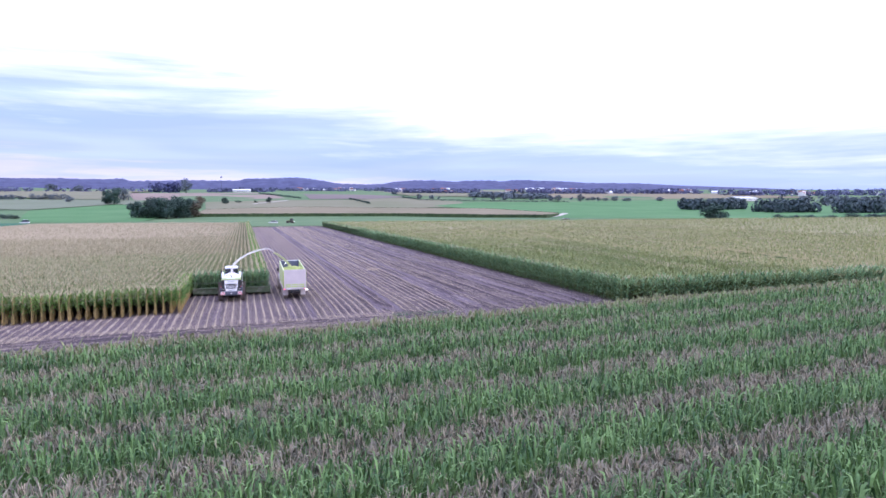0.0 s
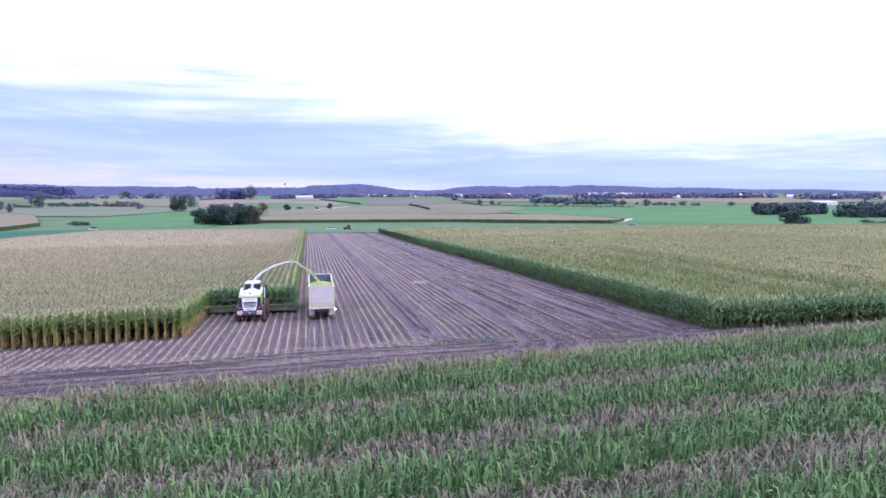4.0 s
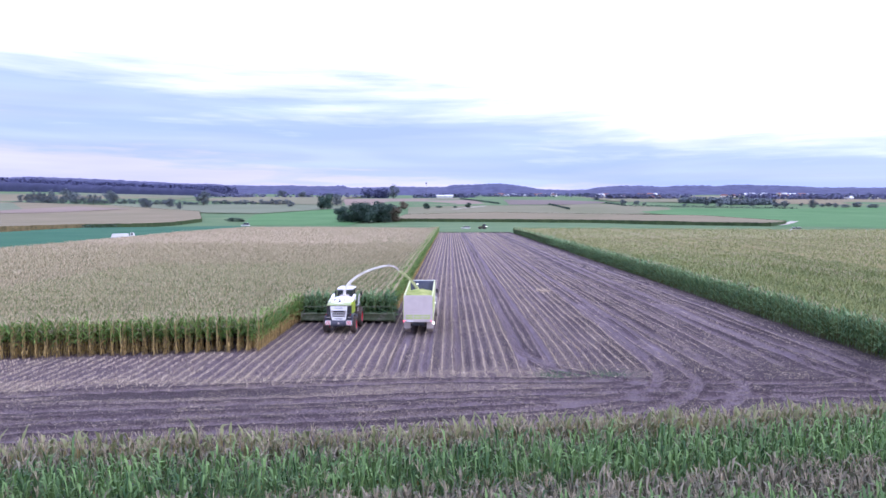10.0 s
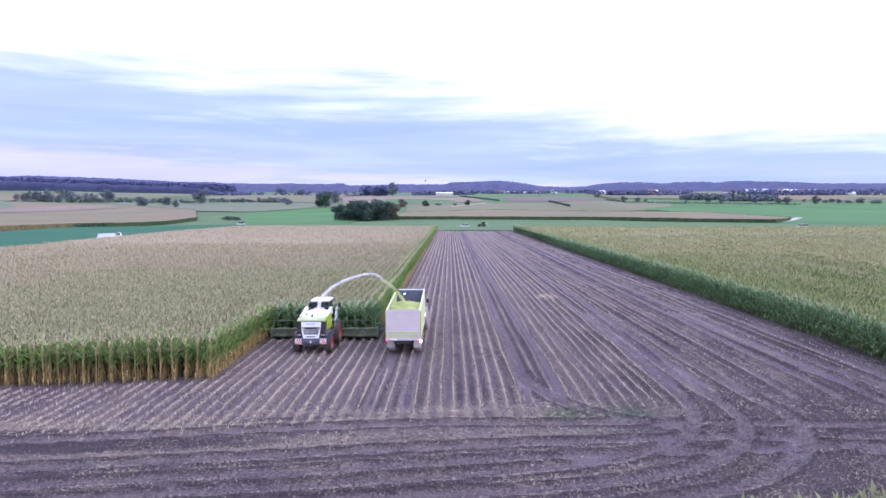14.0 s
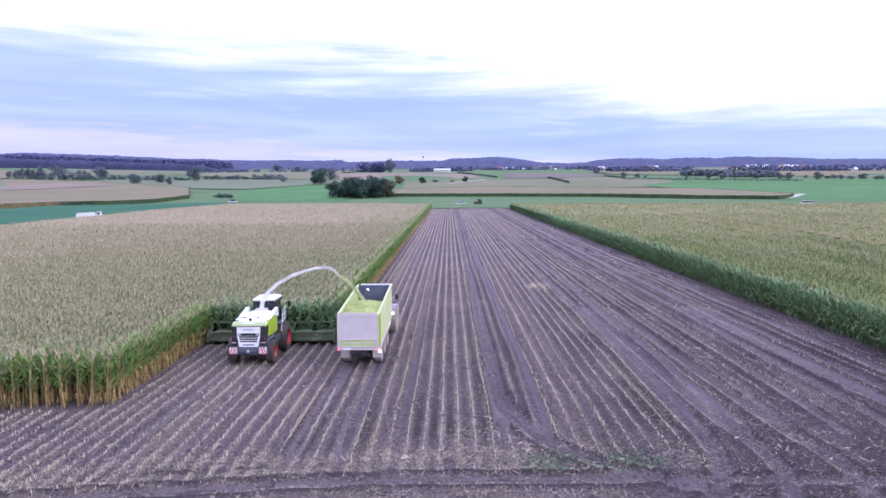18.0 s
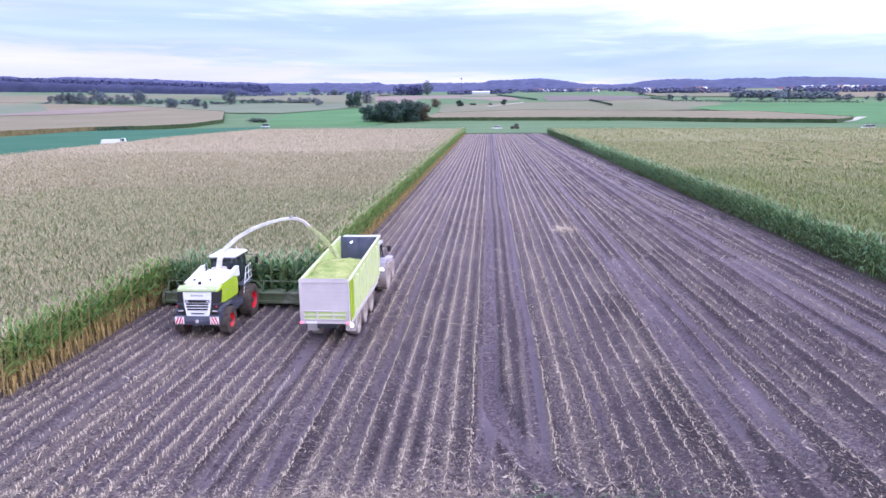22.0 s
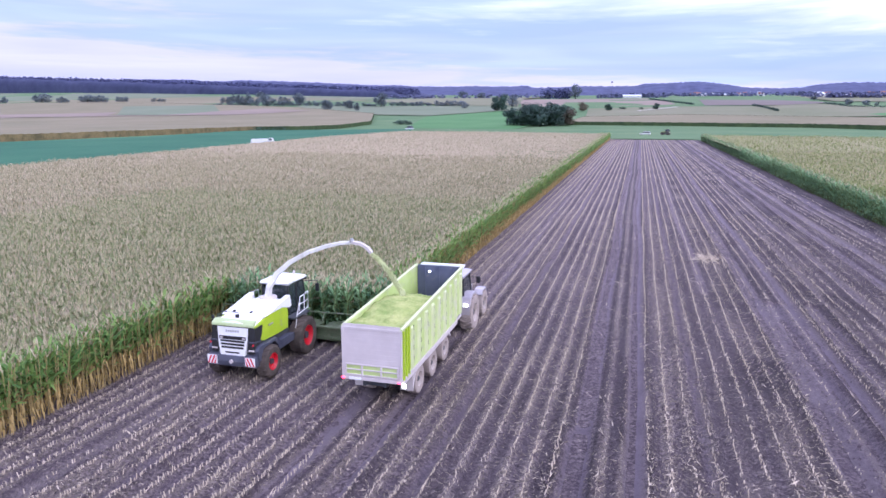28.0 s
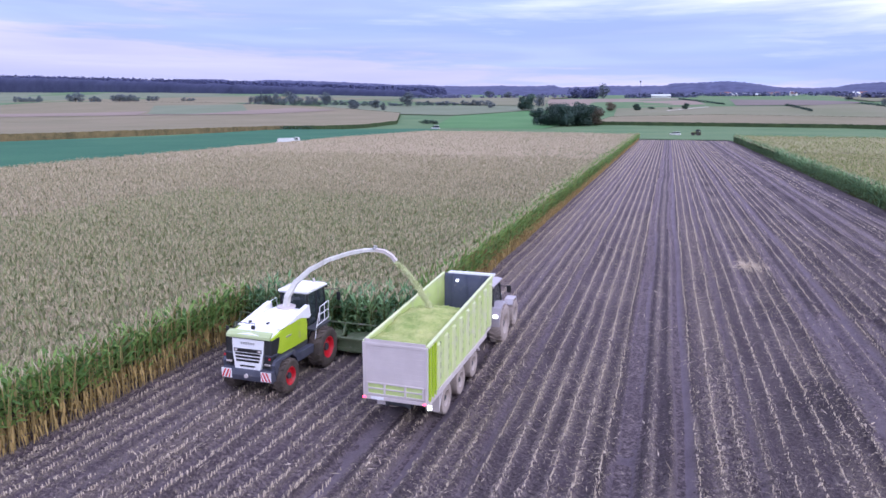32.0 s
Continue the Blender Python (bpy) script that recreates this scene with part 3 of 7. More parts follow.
draped("field_ploughed", [(92, 900), (101, 1130), (200, 1075), (250, 960), (180, 905)], 0.4, M_BROWN, "grey-brown ploughed field", "field")
draped("field_tan_far", [(-1500, 1190), (-1000, 1600), (-560, 1500), (-480, 1190), (-700, 1000)], 0.5, M_TAN, "pale tan far field", "field", 60)
draped("field_pale_far", [(-470, 1150), (-440, 1550), (-170, 1580), (-190, 1260), (-140, 900), (-230, 920)], 0.5, M_BEIGE, "pale green-grey far field", "field", 60)
draped("field_far_east", [(380, 960), (420, 1180), (900, 1180), (980, 900), (600, 870)], 0.5, M_TAN, "pale far field below the village", "field", 60)
draped("field_pale_meadow", [(-440, 862), (-270, 727), (-206, 708), (-142, 797), (-62, 792), (-50, 880), (-134, 889), (-140, 896), (-232, 916), (-480, 930)], 0.28, M_PALE, "pale grey-green meadow before the hedge row", "field")
draped("field_grey_far", [(-1500, 1790), (-1010, 1612), (-560, 1512), (-442, 1562), (-168, 1592), (-150, 1780), (-620, 1792)], 0.5, M_PALE, "pale grey-green field before the forest", "field", 60)
draped("field_grey_west", [(-2700, 1790), (-2500, 1150), (-1160, 1110), (-715, 1000), (-705, 1008), (-1496, 1196), (-1012, 1606), (-1510, 1790)], 0.45, M_PALE, "pale grey field below the western forest", "field", 60)
draped("field_green_west", [(-569, 659), (-747, 881), (-608, 910), (-490, 747), (-502, 663)], 2.9, M_PALE, "greenish strip in the far western field", "field")
draped("field_pink_west", [(-696, 572), (-551, 627), (-430, 667), (-370, 759), (-463, 811), (-500, 740), (-510, 650), (-575, 650), (-631, 731), (-787, 647)], 3.0, M_PINK, "pinkish strip in the far western field", "field")
draped("field_far_north", [(260, 1000), (280, 1500), (700, 1900), (900, 1500), (420, 1190), (370, 960)], 0.5, M_BEIGE, "pale far field", "field", 60)

draped("track_meadow", [(253, 463), (257, 461), (306, 533), (301, 537)], 0.6, M_TRACK, "short pale gravel track at the meadow's edge", "track")
draped("track_slope", [(12, 790), (15, 787), (61, 868), (57, 872)], 0.6, M_TRACK, "pale gravel track on the far slope", "track")

# ---- maize ----
def maize(name, px, py, ph, leaves, low, tassel, seed, size=1.0, stalk=False, leaf=None, spikes=3, droop=1.0, dry=0.95, tassel_mat=None, erect=0.0, thick=0.024, dry_mat=None, stalk_mat=None, reach=1.0, top_leaf=0.2, blade=0.062):
    """Plants as ribbons: arched leaves in two ranks, a branched tassel and, at the edges, a stalk."""
    r = np.random.default_rng(seed)
    n = len(px)
    V, T, I = [], [], []
    base = 0

    def add(v, t, i):
        nonlocal base
        V.append(v.reshape(-1, 3))
        T.append((t + base).reshape(-1, 3))
        I.append(np.broadcast_to(i, (t.shape[0], t.shape[1])).ravel() if isinstance(i, np.ndarray) else np.full(t.shape[0] * t.shape[1], i))
        base += v.reshape(-1, 3).shape[0]

    az0 = r.uniform(0, 2 * np.pi, n)
    for k in range(leaves):
        f = (k + r.uniform(0.2, 0.8, n)) / leaves
        hb = low + (ph - top_leaf - low) * f
        a = az0 + k * np.pi + r.normal(0, 0.5, n)
        L = size * (0.95 - 0.35 * f) * r.uniform(0.75, 1.2, n)
        up = 0.25 + 0.35 * f + 0.38 * erect
        dr = droop * (r.uniform(-0.45, 0.35, n) + 0.25 * f)
        dead = hb + r.normal(0, 0.18, n) < dry
        if stalk:
            # dead lower leaves hang limp along the stalk
            L = np.where(dead, 0.62 * L, L)
            up = np.where(dead, 0.08, up)
            dr = np.where(dead, -0.75, dr)
        far_out = np.where(dead, 0.4, 1.0) if stalk else 1.0
        slim = np.where(dead, 0.6, 1.0) if stalk else 1.0
        ca, sa = np.cos(a), np.sin(a)
        w = size * blade * slim * r.uniform(0.8, 1.2, n)
        B = np.stack([px, py, hb], 1)
        out = np.stack([ca, sa, 0 * ca], 1)
        side = np.stack([-sa, ca, 0.3 * r.uniform(-1, 1, n)], 1) * w[:, None]
        M = B + out * (L * far_out * (0.45 - 0.2 * erect))[:, None] + np.array([0, 0, 1.0]) * (L * up)[:, None]
        E = B + out * (L * far_out * (0.9 - 0.3 * erect))[:, None] + np.array([0, 0, 1.0]) * (L * (up + dr))[:, None]
        v = np.stack([B, M - side, M + side, E], 1)
        o = np.arange(n)[:, None, None] * 4
        t = o + np.array([[0, 1, 2], [1, 3, 2]])[None]
        add(v, t, np.repeat(np.where(dead, 1, 0)[:, None], 2, 1))
    has = np.nonzero(r.uniform(0, 1, n) < tassel)[0]
    for s in range(spikes):
        m = len(has)
        a = r.uniform(0, 2 * np.pi, m)
        tilt = r.uniform(0.0, 0.75, m)
        H = size * reach * r.uniform(0.16, 0.46, m)
        top = np.stack([px[has], py[has], ph[has] - 0.12], 1)
        tip = top + np.stack([np.cos(a) * tilt * H, np.sin(a) * tilt * H, H], 1)
        b = r.uniform(0, 2 * np.pi, m)
        side = np.stack([np.cos(b), np.sin(b), 0 * b], 1) * (thick * size)
        v = np.stack([top - side * 0.6, top + side * 0.6, tip + side, tip - side], 1)
        o = np.arange(m)[:, None, None] * 4
        add(v, o + np.array([[0, 1, 2], [0, 2, 3]])[None], 2)
    if stalk:
        for a in (0.4, 1.97):
            side = np.array([np.cos(a), np.sin(a), 0]) * 0.022
            b = np.stack([px, py, 0 * px - 0.05], 1)
            lean = r.normal(0, 0.05, (n, 2))
            t_ = np.stack([px + lean[:, 0], py + lean[:, 1], ph], 1)
            v = np.stack([b - side, b + side, t_ + side * 0.6, t_ - side * 0.6], 1)
            o = np.arange(n)[:, None, None] * 4
            add(v, o + np.array([[0, 1, 2], [0, 2, 3]])[None], 3)
        # ears, pale and drooping at half height
        m = n
        a = r.uniform(0, 2 * np.pi, m)
        d = np.stack([np.cos(a), np.sin(a), 0 * a], 1)
        b = np.stack([px, py, ph * r.uniform(0.38, 0.5, m)], 1)
        side = np.stack([-np.sin(a), np.cos(a), 0 * a], 1) * 0.035
        v = np.stack([b, b + d * 0.09 - side + [0, 0, 0.02], b + d * 0.09 + side + [0, 0, 0.02], b + d * 0.15 + [0, 0, -0.22]], 1)
        o = np.arange(m)[:, None, None] * 4
        add(v, o + np.array([[0, 1, 2], [1, 3, 2]])[None], 1)
    V, T, I = np.concatenate(V), np.concatenate(T), np.concatenate(I)
    return new(name, tri_mesh(name, V, T, [leaf or M_LEAF, dry_mat or M_DRY, tassel_mat or M_TASSEL, stalk_mat or M_STALK], I))


def grid_rows(x0, x1, y0, y1, pitch, gap, seed, jitter=0.05):
    r = np.random.default_rng(seed)
    xs = np.arange(x0, x1, pitch)
    ys = np.arange(y0, y1, gap)
    gx, gy = np.meshgrid(xs, ys, indexing="ij")
    gx = gx + r.normal(0, jitter, gx.shape)
    gy = gy + r.uniform(-0.5, 0.5, gy.shape) * gap
    return gx.ravel(), gy.ravel()


def tall(x, y, seed, mean=2.55):
    r = np.random.default_rng(seed)
    return mean + 0.12 * smooth_noise(x, y, 9, 21) + 0.10 * smooth_noise(x, y, 40, 22) + r.normal(0, 0.1, len(x))


LEFT = [(-4.45, 2.4), (-4.45, 17.0), (4.4, 17.0), (4.4, 302), (-20, 313), (-60, 324), (-103, 325), (-104, 230), (-98, 150), (-92, 80), (-86, 10), (-84, -10.5)]
RIGHT = [(41.0, -5.0), (72, -4.6), (110, 0.5), (365, 42), (365, 234), (160, 264), (41.0, 292)]
HEAD = (0, -25.35)
u_dir = (math.cos(math.atan(SLOPE)), math.sin(math.atan(SLOPE)))


def near_xy(u, v):
    """Rows of the near stand run along u; v counts away from the headland."""
    return HEAD[0] + u * u_dir[0] + v * u_dir[1], HEAD[1] + u * u_dir[1] - v * u_dir[0]


def stand_parts(owner, pieces):
    for ob in pieces:
        ob.parent = owner
        ob["kind"] = "stuff"


def thin(poly, x, y, margin):
    """Which plants stand within margin of the outline."""
    return along(x, y, poly + [poly[0]]) < margin


LANES = [[(61, -2), (66, 60), (82, 262)], [(68.5, 0), (77, 81), (99, 255)], [(84, 10), (109, 185), (118, 250)]]


def lane(x, y):
    """The narrow lanes that the sprayer left in the eastern stand."""
    return np.max([along(x, y, line) < 1.2 for line in LANES], 0).astype(float) if x.max() > 42 else 0.0 * x


def block(title, poly, zones, label, edge_boxes, dry, tassel, leaf=None, green_edge=False):
    """zones: box, gap between plants, leaves, lowest leaf, size, tassel spikes, height of the dim layer and its material."""
    owner = tagged(new(title), label, "maize", kind="stuff")
    pieces = []
    for k, ((x0, y0, x1, y1), pitch, gap, leaves, low, size, spikes, zs, ms, step) in enumerate(zones):
        off = ROW0 + PITCH * math.ceil((x0 - ROW0) / PITCH)
        x, y = grid_rows(off, x1, y0, y1, pitch, gap, 100 + k)
        ok = inside(x, y, poly)
        ok &= ~thin(poly, x, y, 0.9) if size < 1.25 else ok
        ok &= lane(x, y) < 0.5
        x, y = x[ok], y[ok]
        ok = np.random.default_rng(250 + k).uniform(0, 1, len(x)) < np.interp(np.hypot(x - 5, y), [0, 45, 72, 130, 170, 300], [1, 1, 0.5, 0.3, 0.14, 0.12]) * gap / 0.18 if not green_edge else np.full(len(x), True)
        x, y = x[ok], y[ok]
        h = tall(x, y, 200 + k)
        share = tassel
        if green_edge:
            # streaks along the rows where the tassels stand thicker, and a few low lines between
            streak = 1.3 * smooth_noise(x - 0.11 * y, y * 0.06, 9.0, 61) + 0.5 * smooth_noise(x, y, 45, 62)
            share = np.clip(tassel + 0.6 * streak + 0.0055 * (y - 75), 0.06, 1) * np.clip(along(x, y, poly + [poly[0]]) / 9.0, 0.1, 1)
            h = h + 0.24 * np.clip(streak, -1.2, 1.2)
        pieces.append(maize("maize_plants", x, y, h, leaves, low, share, 300 + k, size, spikes=spikes, leaf=leaf or (M_LEAF_FAR if leaves < 5 else None), thick=0.0125 if leaves >= 5 else 0.02, reach=0.85, blade=0.05, erect=0.5))
        # the closed leaves: ridges along the rows, green furrows between them with painted-in shade
        ridged = step <= 2.4
        xs = np.arange(off - PITCH, x1 + 0.1, PITCH / 4) if ridged else np.arange(x0, x1 + step, step)
        ys = np.arange(y0, y1 + step, step)
        gx, gy = np.meshgrid(np.clip(xs, x0, x1), np.minimum(ys, y1), indexing="ij")
        r = np.random.default_rng(400 + k)
        gz = (zs if green_edge else np.interp(np.hypot(gx - 5, gy), [40, 130], [1.75, 2.2])) + 0.10 * smooth_noise(gx, gy, 7, 33) + r.normal(0, 0.08, gx.shape)
        col = np.zeros(len(xs), int)
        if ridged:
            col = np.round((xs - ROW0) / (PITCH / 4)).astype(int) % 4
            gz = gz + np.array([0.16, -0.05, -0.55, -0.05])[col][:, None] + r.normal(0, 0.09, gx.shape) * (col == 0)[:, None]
        gz = gz - 1.0 * lane(gx, gy)
        v = np.stack([gx, gy, gz], -1).reshape(-1, 3)
        t = grid_tris(len(xs), len(ys))
        c = v[t].mean(1)
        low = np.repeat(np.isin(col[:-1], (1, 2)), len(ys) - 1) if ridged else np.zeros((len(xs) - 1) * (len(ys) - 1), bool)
        ok = inside(c[:, 0], c[:, 1], poly) & ~thin(poly, c[:, 0], c[:, 1], 0.8)
        pieces.append(new("lower_leaves", tri_mesh("lower_leaves", v, t[ok], [ms, M_UNDER_SHADE], np.tile(low, 2)[ok].astype(int))))
    for k, (x0, y0, x1, y1, gap, size) in enumerate(edge_boxes):
        off = ROW0 + PITCH * math.ceil((x0 - ROW0) / PITCH)
        x, y = grid_rows(off, x1, y0, y1, PITCH, gap, 500 + k, 0.03)
        ok = inside(x, y, poly) & thin(poly, x, y, 1.7) & ~((x > -6.1) & (x < -4) & (y < 17)) & ~((x > -4.4) & (x < 4.3) & (y < 20))
        x, y = x[ok], y[ok]
        pieces.append(maize("edge_plants", x, y, tall(x, y, 600 + k) + 0.1 * smooth_noise(x, y, 2.5, 601) + np.random.default_rng(602).normal(0, 0.1, len(x)), 11, 0.25, 0.3 if green_edge else 0.9, 700 + k, size, stalk=True, dry=dry, leaf=M_LEAF_EDGE if green_edge else M_LEAF_WEST, dry_mat=M_LEAF_EDGE if green_edge else None, stalk_mat=M_STALK_GREEN if green_edge else None))
    if not green_edge:
        # the green face of the crop that the harvester is working into
        x, y = grid_rows(ROW0, 4.3, 17.02, 19.6, PITCH, 0.155, 540, 0.03)
        pieces.append(maize("edge_plants", x, y, tall(x, y, 640), 15, 0.15, 0.9, 740, 1.05, stalk=True, dry=-1.0, leaf=M_LEAF_EDGE, dry_mat=M_LEAF_EDGE, stalk_mat=M_STALK_GREEN))
    stand_parts(owner, pieces)
    return owner


def single_plants(owner):
    """The plants along the freshly cut edge, each one a piece of its own."""
    r = np.random.default_rng(91)
    makers = []
    for k in range(8):
        ob = maize("maize_plant", np.zeros(1), np.zeros(1), np.array([2.35 + 0.05 * k]), 16, 0.25, 1.0, 910 + k, stalk=True, dry=0.9, spikes=5, thick=0.018, leaf=M_LEAF_WEST)
        makers.append(ob.data)
        bpy.data.objects.remove(ob)
    for x0 in (-4.95, -5.7):
        for y in np.arange(2.3 - 0.16 * (-4.5 - x0), 16.9, 0.155):
            ob = new("maize_plant", makers[int(r.integers(0, 8))])
            ob.matrix_basis = pose(x0 + r.normal(0, 0.03), y + r.uniform(-0.06, 0.06), 0, r.normal(0, 3), r.normal(0, 3), r.uniform(0, 360))
            ob.parent = owner


west_stand = block("maize_stand_west", LEFT,
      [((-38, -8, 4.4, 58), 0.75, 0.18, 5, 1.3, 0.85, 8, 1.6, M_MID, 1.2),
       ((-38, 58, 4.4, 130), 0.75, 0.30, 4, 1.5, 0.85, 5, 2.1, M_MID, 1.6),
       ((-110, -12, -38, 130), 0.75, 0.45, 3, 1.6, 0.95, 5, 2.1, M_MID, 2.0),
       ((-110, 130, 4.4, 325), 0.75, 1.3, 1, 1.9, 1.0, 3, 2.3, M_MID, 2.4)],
      "tall ripening maize stand, green leaves under pale tan tassels",
      [(-64, -9, 5, 120, 0.155, 1.0), (-100, -12, -64, 40, 0.3, 1.1), (-5, 120, 5, 304, 0.4, 1.3)], 0.95, 0.95)
single_plants(west_stand)
block("maize_stand_east", RIGHT,
      [((41, -7, 72, 84), 0.75, 0.2, 5, 1.3, 0.95, 4, 1.6, M_UNDER_SHADE, 1.2),
       ((72, -7, 160, 84), 0.75, 0.75, 3, 1.6, 1.0, 3, 2.0, M_MID_EAST, 2.0),
       ((41, 84, 160, 170), 0.75, 0.8, 3, 1.7, 1.0, 3, 2.1, M_MID_EAST, 2.0),
       ((160, 5, 366, 170), 0.75, 2.6, 2, 1.9, 1.4, 2, 2.35, M_FAR_EAST, 3.0),
       ((41, 170, 366, 294), 0.75, 2.4, 2, 1.9, 1.4, 2, 2.35, M_FAR_EAST, 3.0)],
      "tall maize stand, green with pale tassels, beyond the cut strip",
      [(40, -7, 43, 130, 0.16, 1.0), (43, -8, 100, 10, 0.3, 1.1), (40, 130, 43, 293, 0.4, 1.3)], 0.45, 0.5, M_LEAF_EAST, True)


def near_stand():
    owner = tagged(new("maize_stand_near"), "tall maize stand in bands of fresh green and brown tassels", "maize", kind="stuff")
    r = np.random.default_rng(5)
    pieces = []
    for k, (u0, u1, v0, v1, gap, leaves, low, size, spikes, zs, step) in enumerate((
            (-28, 50, 0.9, 33, 0.19, 12, 1.0, 0.95, 7, 0.35, 1.2), (50, 150, 0.9, 44, 0.6, 6, 1.2, 1.25, 4, 1.4, 2.0), (-90, -28, 0.9, 44, 0.7, 5, 1.3, 1.3, 3, 1.3, 2.0),
            (-28, 50, 33, 58, 0.4, 6, 1.2, 1.15, 4, 1.0, 2.0))):
        v = np.arange(v0, v1, PITCH)
        u = np.arange(u0, u1, gap)
        gu, gv = np.meshgrid(u, v, indexing="ij")
        row = np.broadcast_to(v[None, :], gu.shape).ravel()
        gu = (gu + r.uniform(-0.5, 0.5, gu.shape) * gap).ravel()
        gv = (gv + r.normal(0, 0.06, gv.shape)).ravel()
        x, y = near_xy(gu, gv)
        # two kinds of plant, three or four rows of each by turns: fresh green, and withering under brown tassels
        band = np.sin(2 * np.pi * (row + 0.7) / 5.6) + 0.25 * smooth_noise(x, y, 15, 41) + 0.16 * r.normal(0, 1, len(x))
        brown = band > 0.12
        h = tall(x, y, 42 + k, 2.45) + 0.11 * r.normal(0, 1, len(x)) + np.where(brown, -0.1, 0.12)
        for kind, leaf, share, top, e in ((brown, M_LEAF_FADED, 0.9, 0.3, 0.75), (~brown, M_LEAF_NEAR, 0.12, 0.22, 1.0)):
            pieces.append(maize("maize_plants", x[kind], y[kind], h[kind] - (0.02 if leaf == M_LEAF_FADED else -0.05), leaves if leaf == M_LEAF_NEAR else leaves - 2, low, share, 43 + k, size, leaf=leaf, spikes=spikes, droop=0.6, tassel_mat=M_TASSEL_NEAR,
                                erect=e, thick=0.011, reach=0.95, blade=0.036 if k == 0 else 0.05, top_leaf=top, dry=-1.0))
        # added sheet under the plants, its dark green painted as shade in the gaps
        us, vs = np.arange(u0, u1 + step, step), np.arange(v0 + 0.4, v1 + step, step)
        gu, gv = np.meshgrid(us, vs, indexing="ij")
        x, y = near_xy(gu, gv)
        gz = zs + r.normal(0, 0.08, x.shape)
        pieces.append(new("lower_leaves", tri_mesh("lower_leaves", np.stack([x, y, gz], -1).reshape(-1, 3), grid_tris(len(us), len(vs)), [M_UNDER_SHADE])))
    v = np.array([0.0, 0.75])
    for u0, u1, gap, size in ((-40, 60, 0.155, 1.0), (60, 150, 0.4, 1.2)):
        gu, gv = np.meshgrid(np.arange(u0, u1, gap), v, indexing="ij")
        x, y = near_xy((gu + r.uniform(-0.07, 0.07, gu.shape)).ravel(), (gv + r.normal(0, 0.04, gv.shape)).ravel())
        pieces.append(maize("edge_plants", x, y, tall(x, y, 55, 2.5), 10, 0.3, 0.95, 56, size, stalk=True, leaf=M_LEAF, tassel_mat=M_TASSEL_NEAR, erect=0.7, thick=0.012, spikes=8))
    stand_parts(owner, pieces)


near_stand()

# far maize fields: a sheet of tassels with a leafy front that stands up from the ground
def far_maize(title, front, back, height, label, edge):
    owner = tagged(new(title), label, "maize", kind="stuff")
    poly = front + back[::-1]
    me_ob = draped("maize_top", poly, height, M_TAN, "", "maize", 12)
    del me_ob["category"]
    bm = bmesh.new()
    r = random.Random(len(title))
    dark = bmesh.new()
    light = bm
    for k, (a, b) in enumerate(zip(poly, poly[1:] + poly[:1])):
        bm = light if k < len(front) - 2 else dark
        n = max(2, int(math.hypot(b[0] - a[0], b[1] - a[1]) / 1.5))
        low, top = [], []
        for i in range(n + 1):
            x, y = a[0] + (b[0] - a[0]) * i / n, a[1] + (b[1] - a[1]) * i / n
            z = float(land(x, y))
            low.append(bm.verts.new((x + r.uniform(-0.3, 0.3), y + r.uniform(-0.5, 0.1), z - 0.3)))
            top.append(bm.verts.new((x + r.uniform(-0.2, 0.2), y + r.uniform(-0.2, 0.3), z + height + r.uniform(0.0, 0.35))))
        for i in range(n):
            bm.faces.new((low[i], low[i + 1], top[i + 1], top[i]))
    side = part("maize_front", light, edge, owner)
    rest = part("maize_side", dark, M_EDGE, owner)
    stand_parts(owner, [me_ob, side, rest])


far_maize("maize_field_west", [(-262, -40), (-243, 190), (-238, 280), (-236, 345), (-232, 400), (-208, 415)], [(-900, -40), (-1150, 1100), (-720, 985), (-440, 850), (-270, 712), (-205, 540)], 2.6,
          "far ripe maize field with a tan front", M_EDGE_TAN)
far_maize("maize_field_north", [(-38, 538), (50, 528), (131, 514), (187, 492), (238, 438)], [(-34, 632), (60, 682), (158, 640), (250, 602), (278, 498)], 2.7,
          "far ripe maize field with a dark green front", M_EDGE)

# ---- machine building helpers ----
def bm_box(lo, hi, bevel=0.0, seg=2):
    bm = bmesh.new()
    bmesh.ops.create_cube(bm, size=1)
    for v in bm.verts:
        v.co = Vector([(lo[k] + hi[k]) / 2 + (hi[k] - lo[k]) * v.co[k] for k in range(3)])
    if bevel:
        bmesh.ops.bevel(bm, geom=bm.edges[:], offset=bevel, segments=seg, profile=0.7, affect="EDGES")
    return bm


def bm_merge(*bms):
    out = bms[0]
    for b in bms[1:]:
        me = bpy.data.meshes.new("tmp")
        b.to_mesh(me)
        b.free()
        out.from_mesh(me)
        bpy.data.meshes.remove(me)
    return out


def bm_move(bm, m):
    bmesh.ops.transform(bm, matrix=m, verts=bm.verts)
    return bm


def bm_side(profile, x0, x1, bevel=0.0, seg=2):
    """A profile in y and z, drawn out from x0 to x1."""
    bm = bmesh.new()
    a = [bm.verts.new((x0, y, z)) for y, z in profile]
    b = [bm.verts.new((x1, y, z)) for y, z in profile]
    n = len(profile)
    bm.faces.new(a)
    bm.faces.new(b[::-1])
    for i in range(n):
        bm.faces.new((a[i], b[i], b[(i + 1) % n], a[(i + 1) % n]))
    bmesh.ops.recalc_face_normals(bm, faces=bm.faces)
    if bevel:
        bmesh.ops.bevel(bm, geom=bm.edges[:], offset=bevel, segments=seg, profile=0.7, affect="EDGES")
    return bm


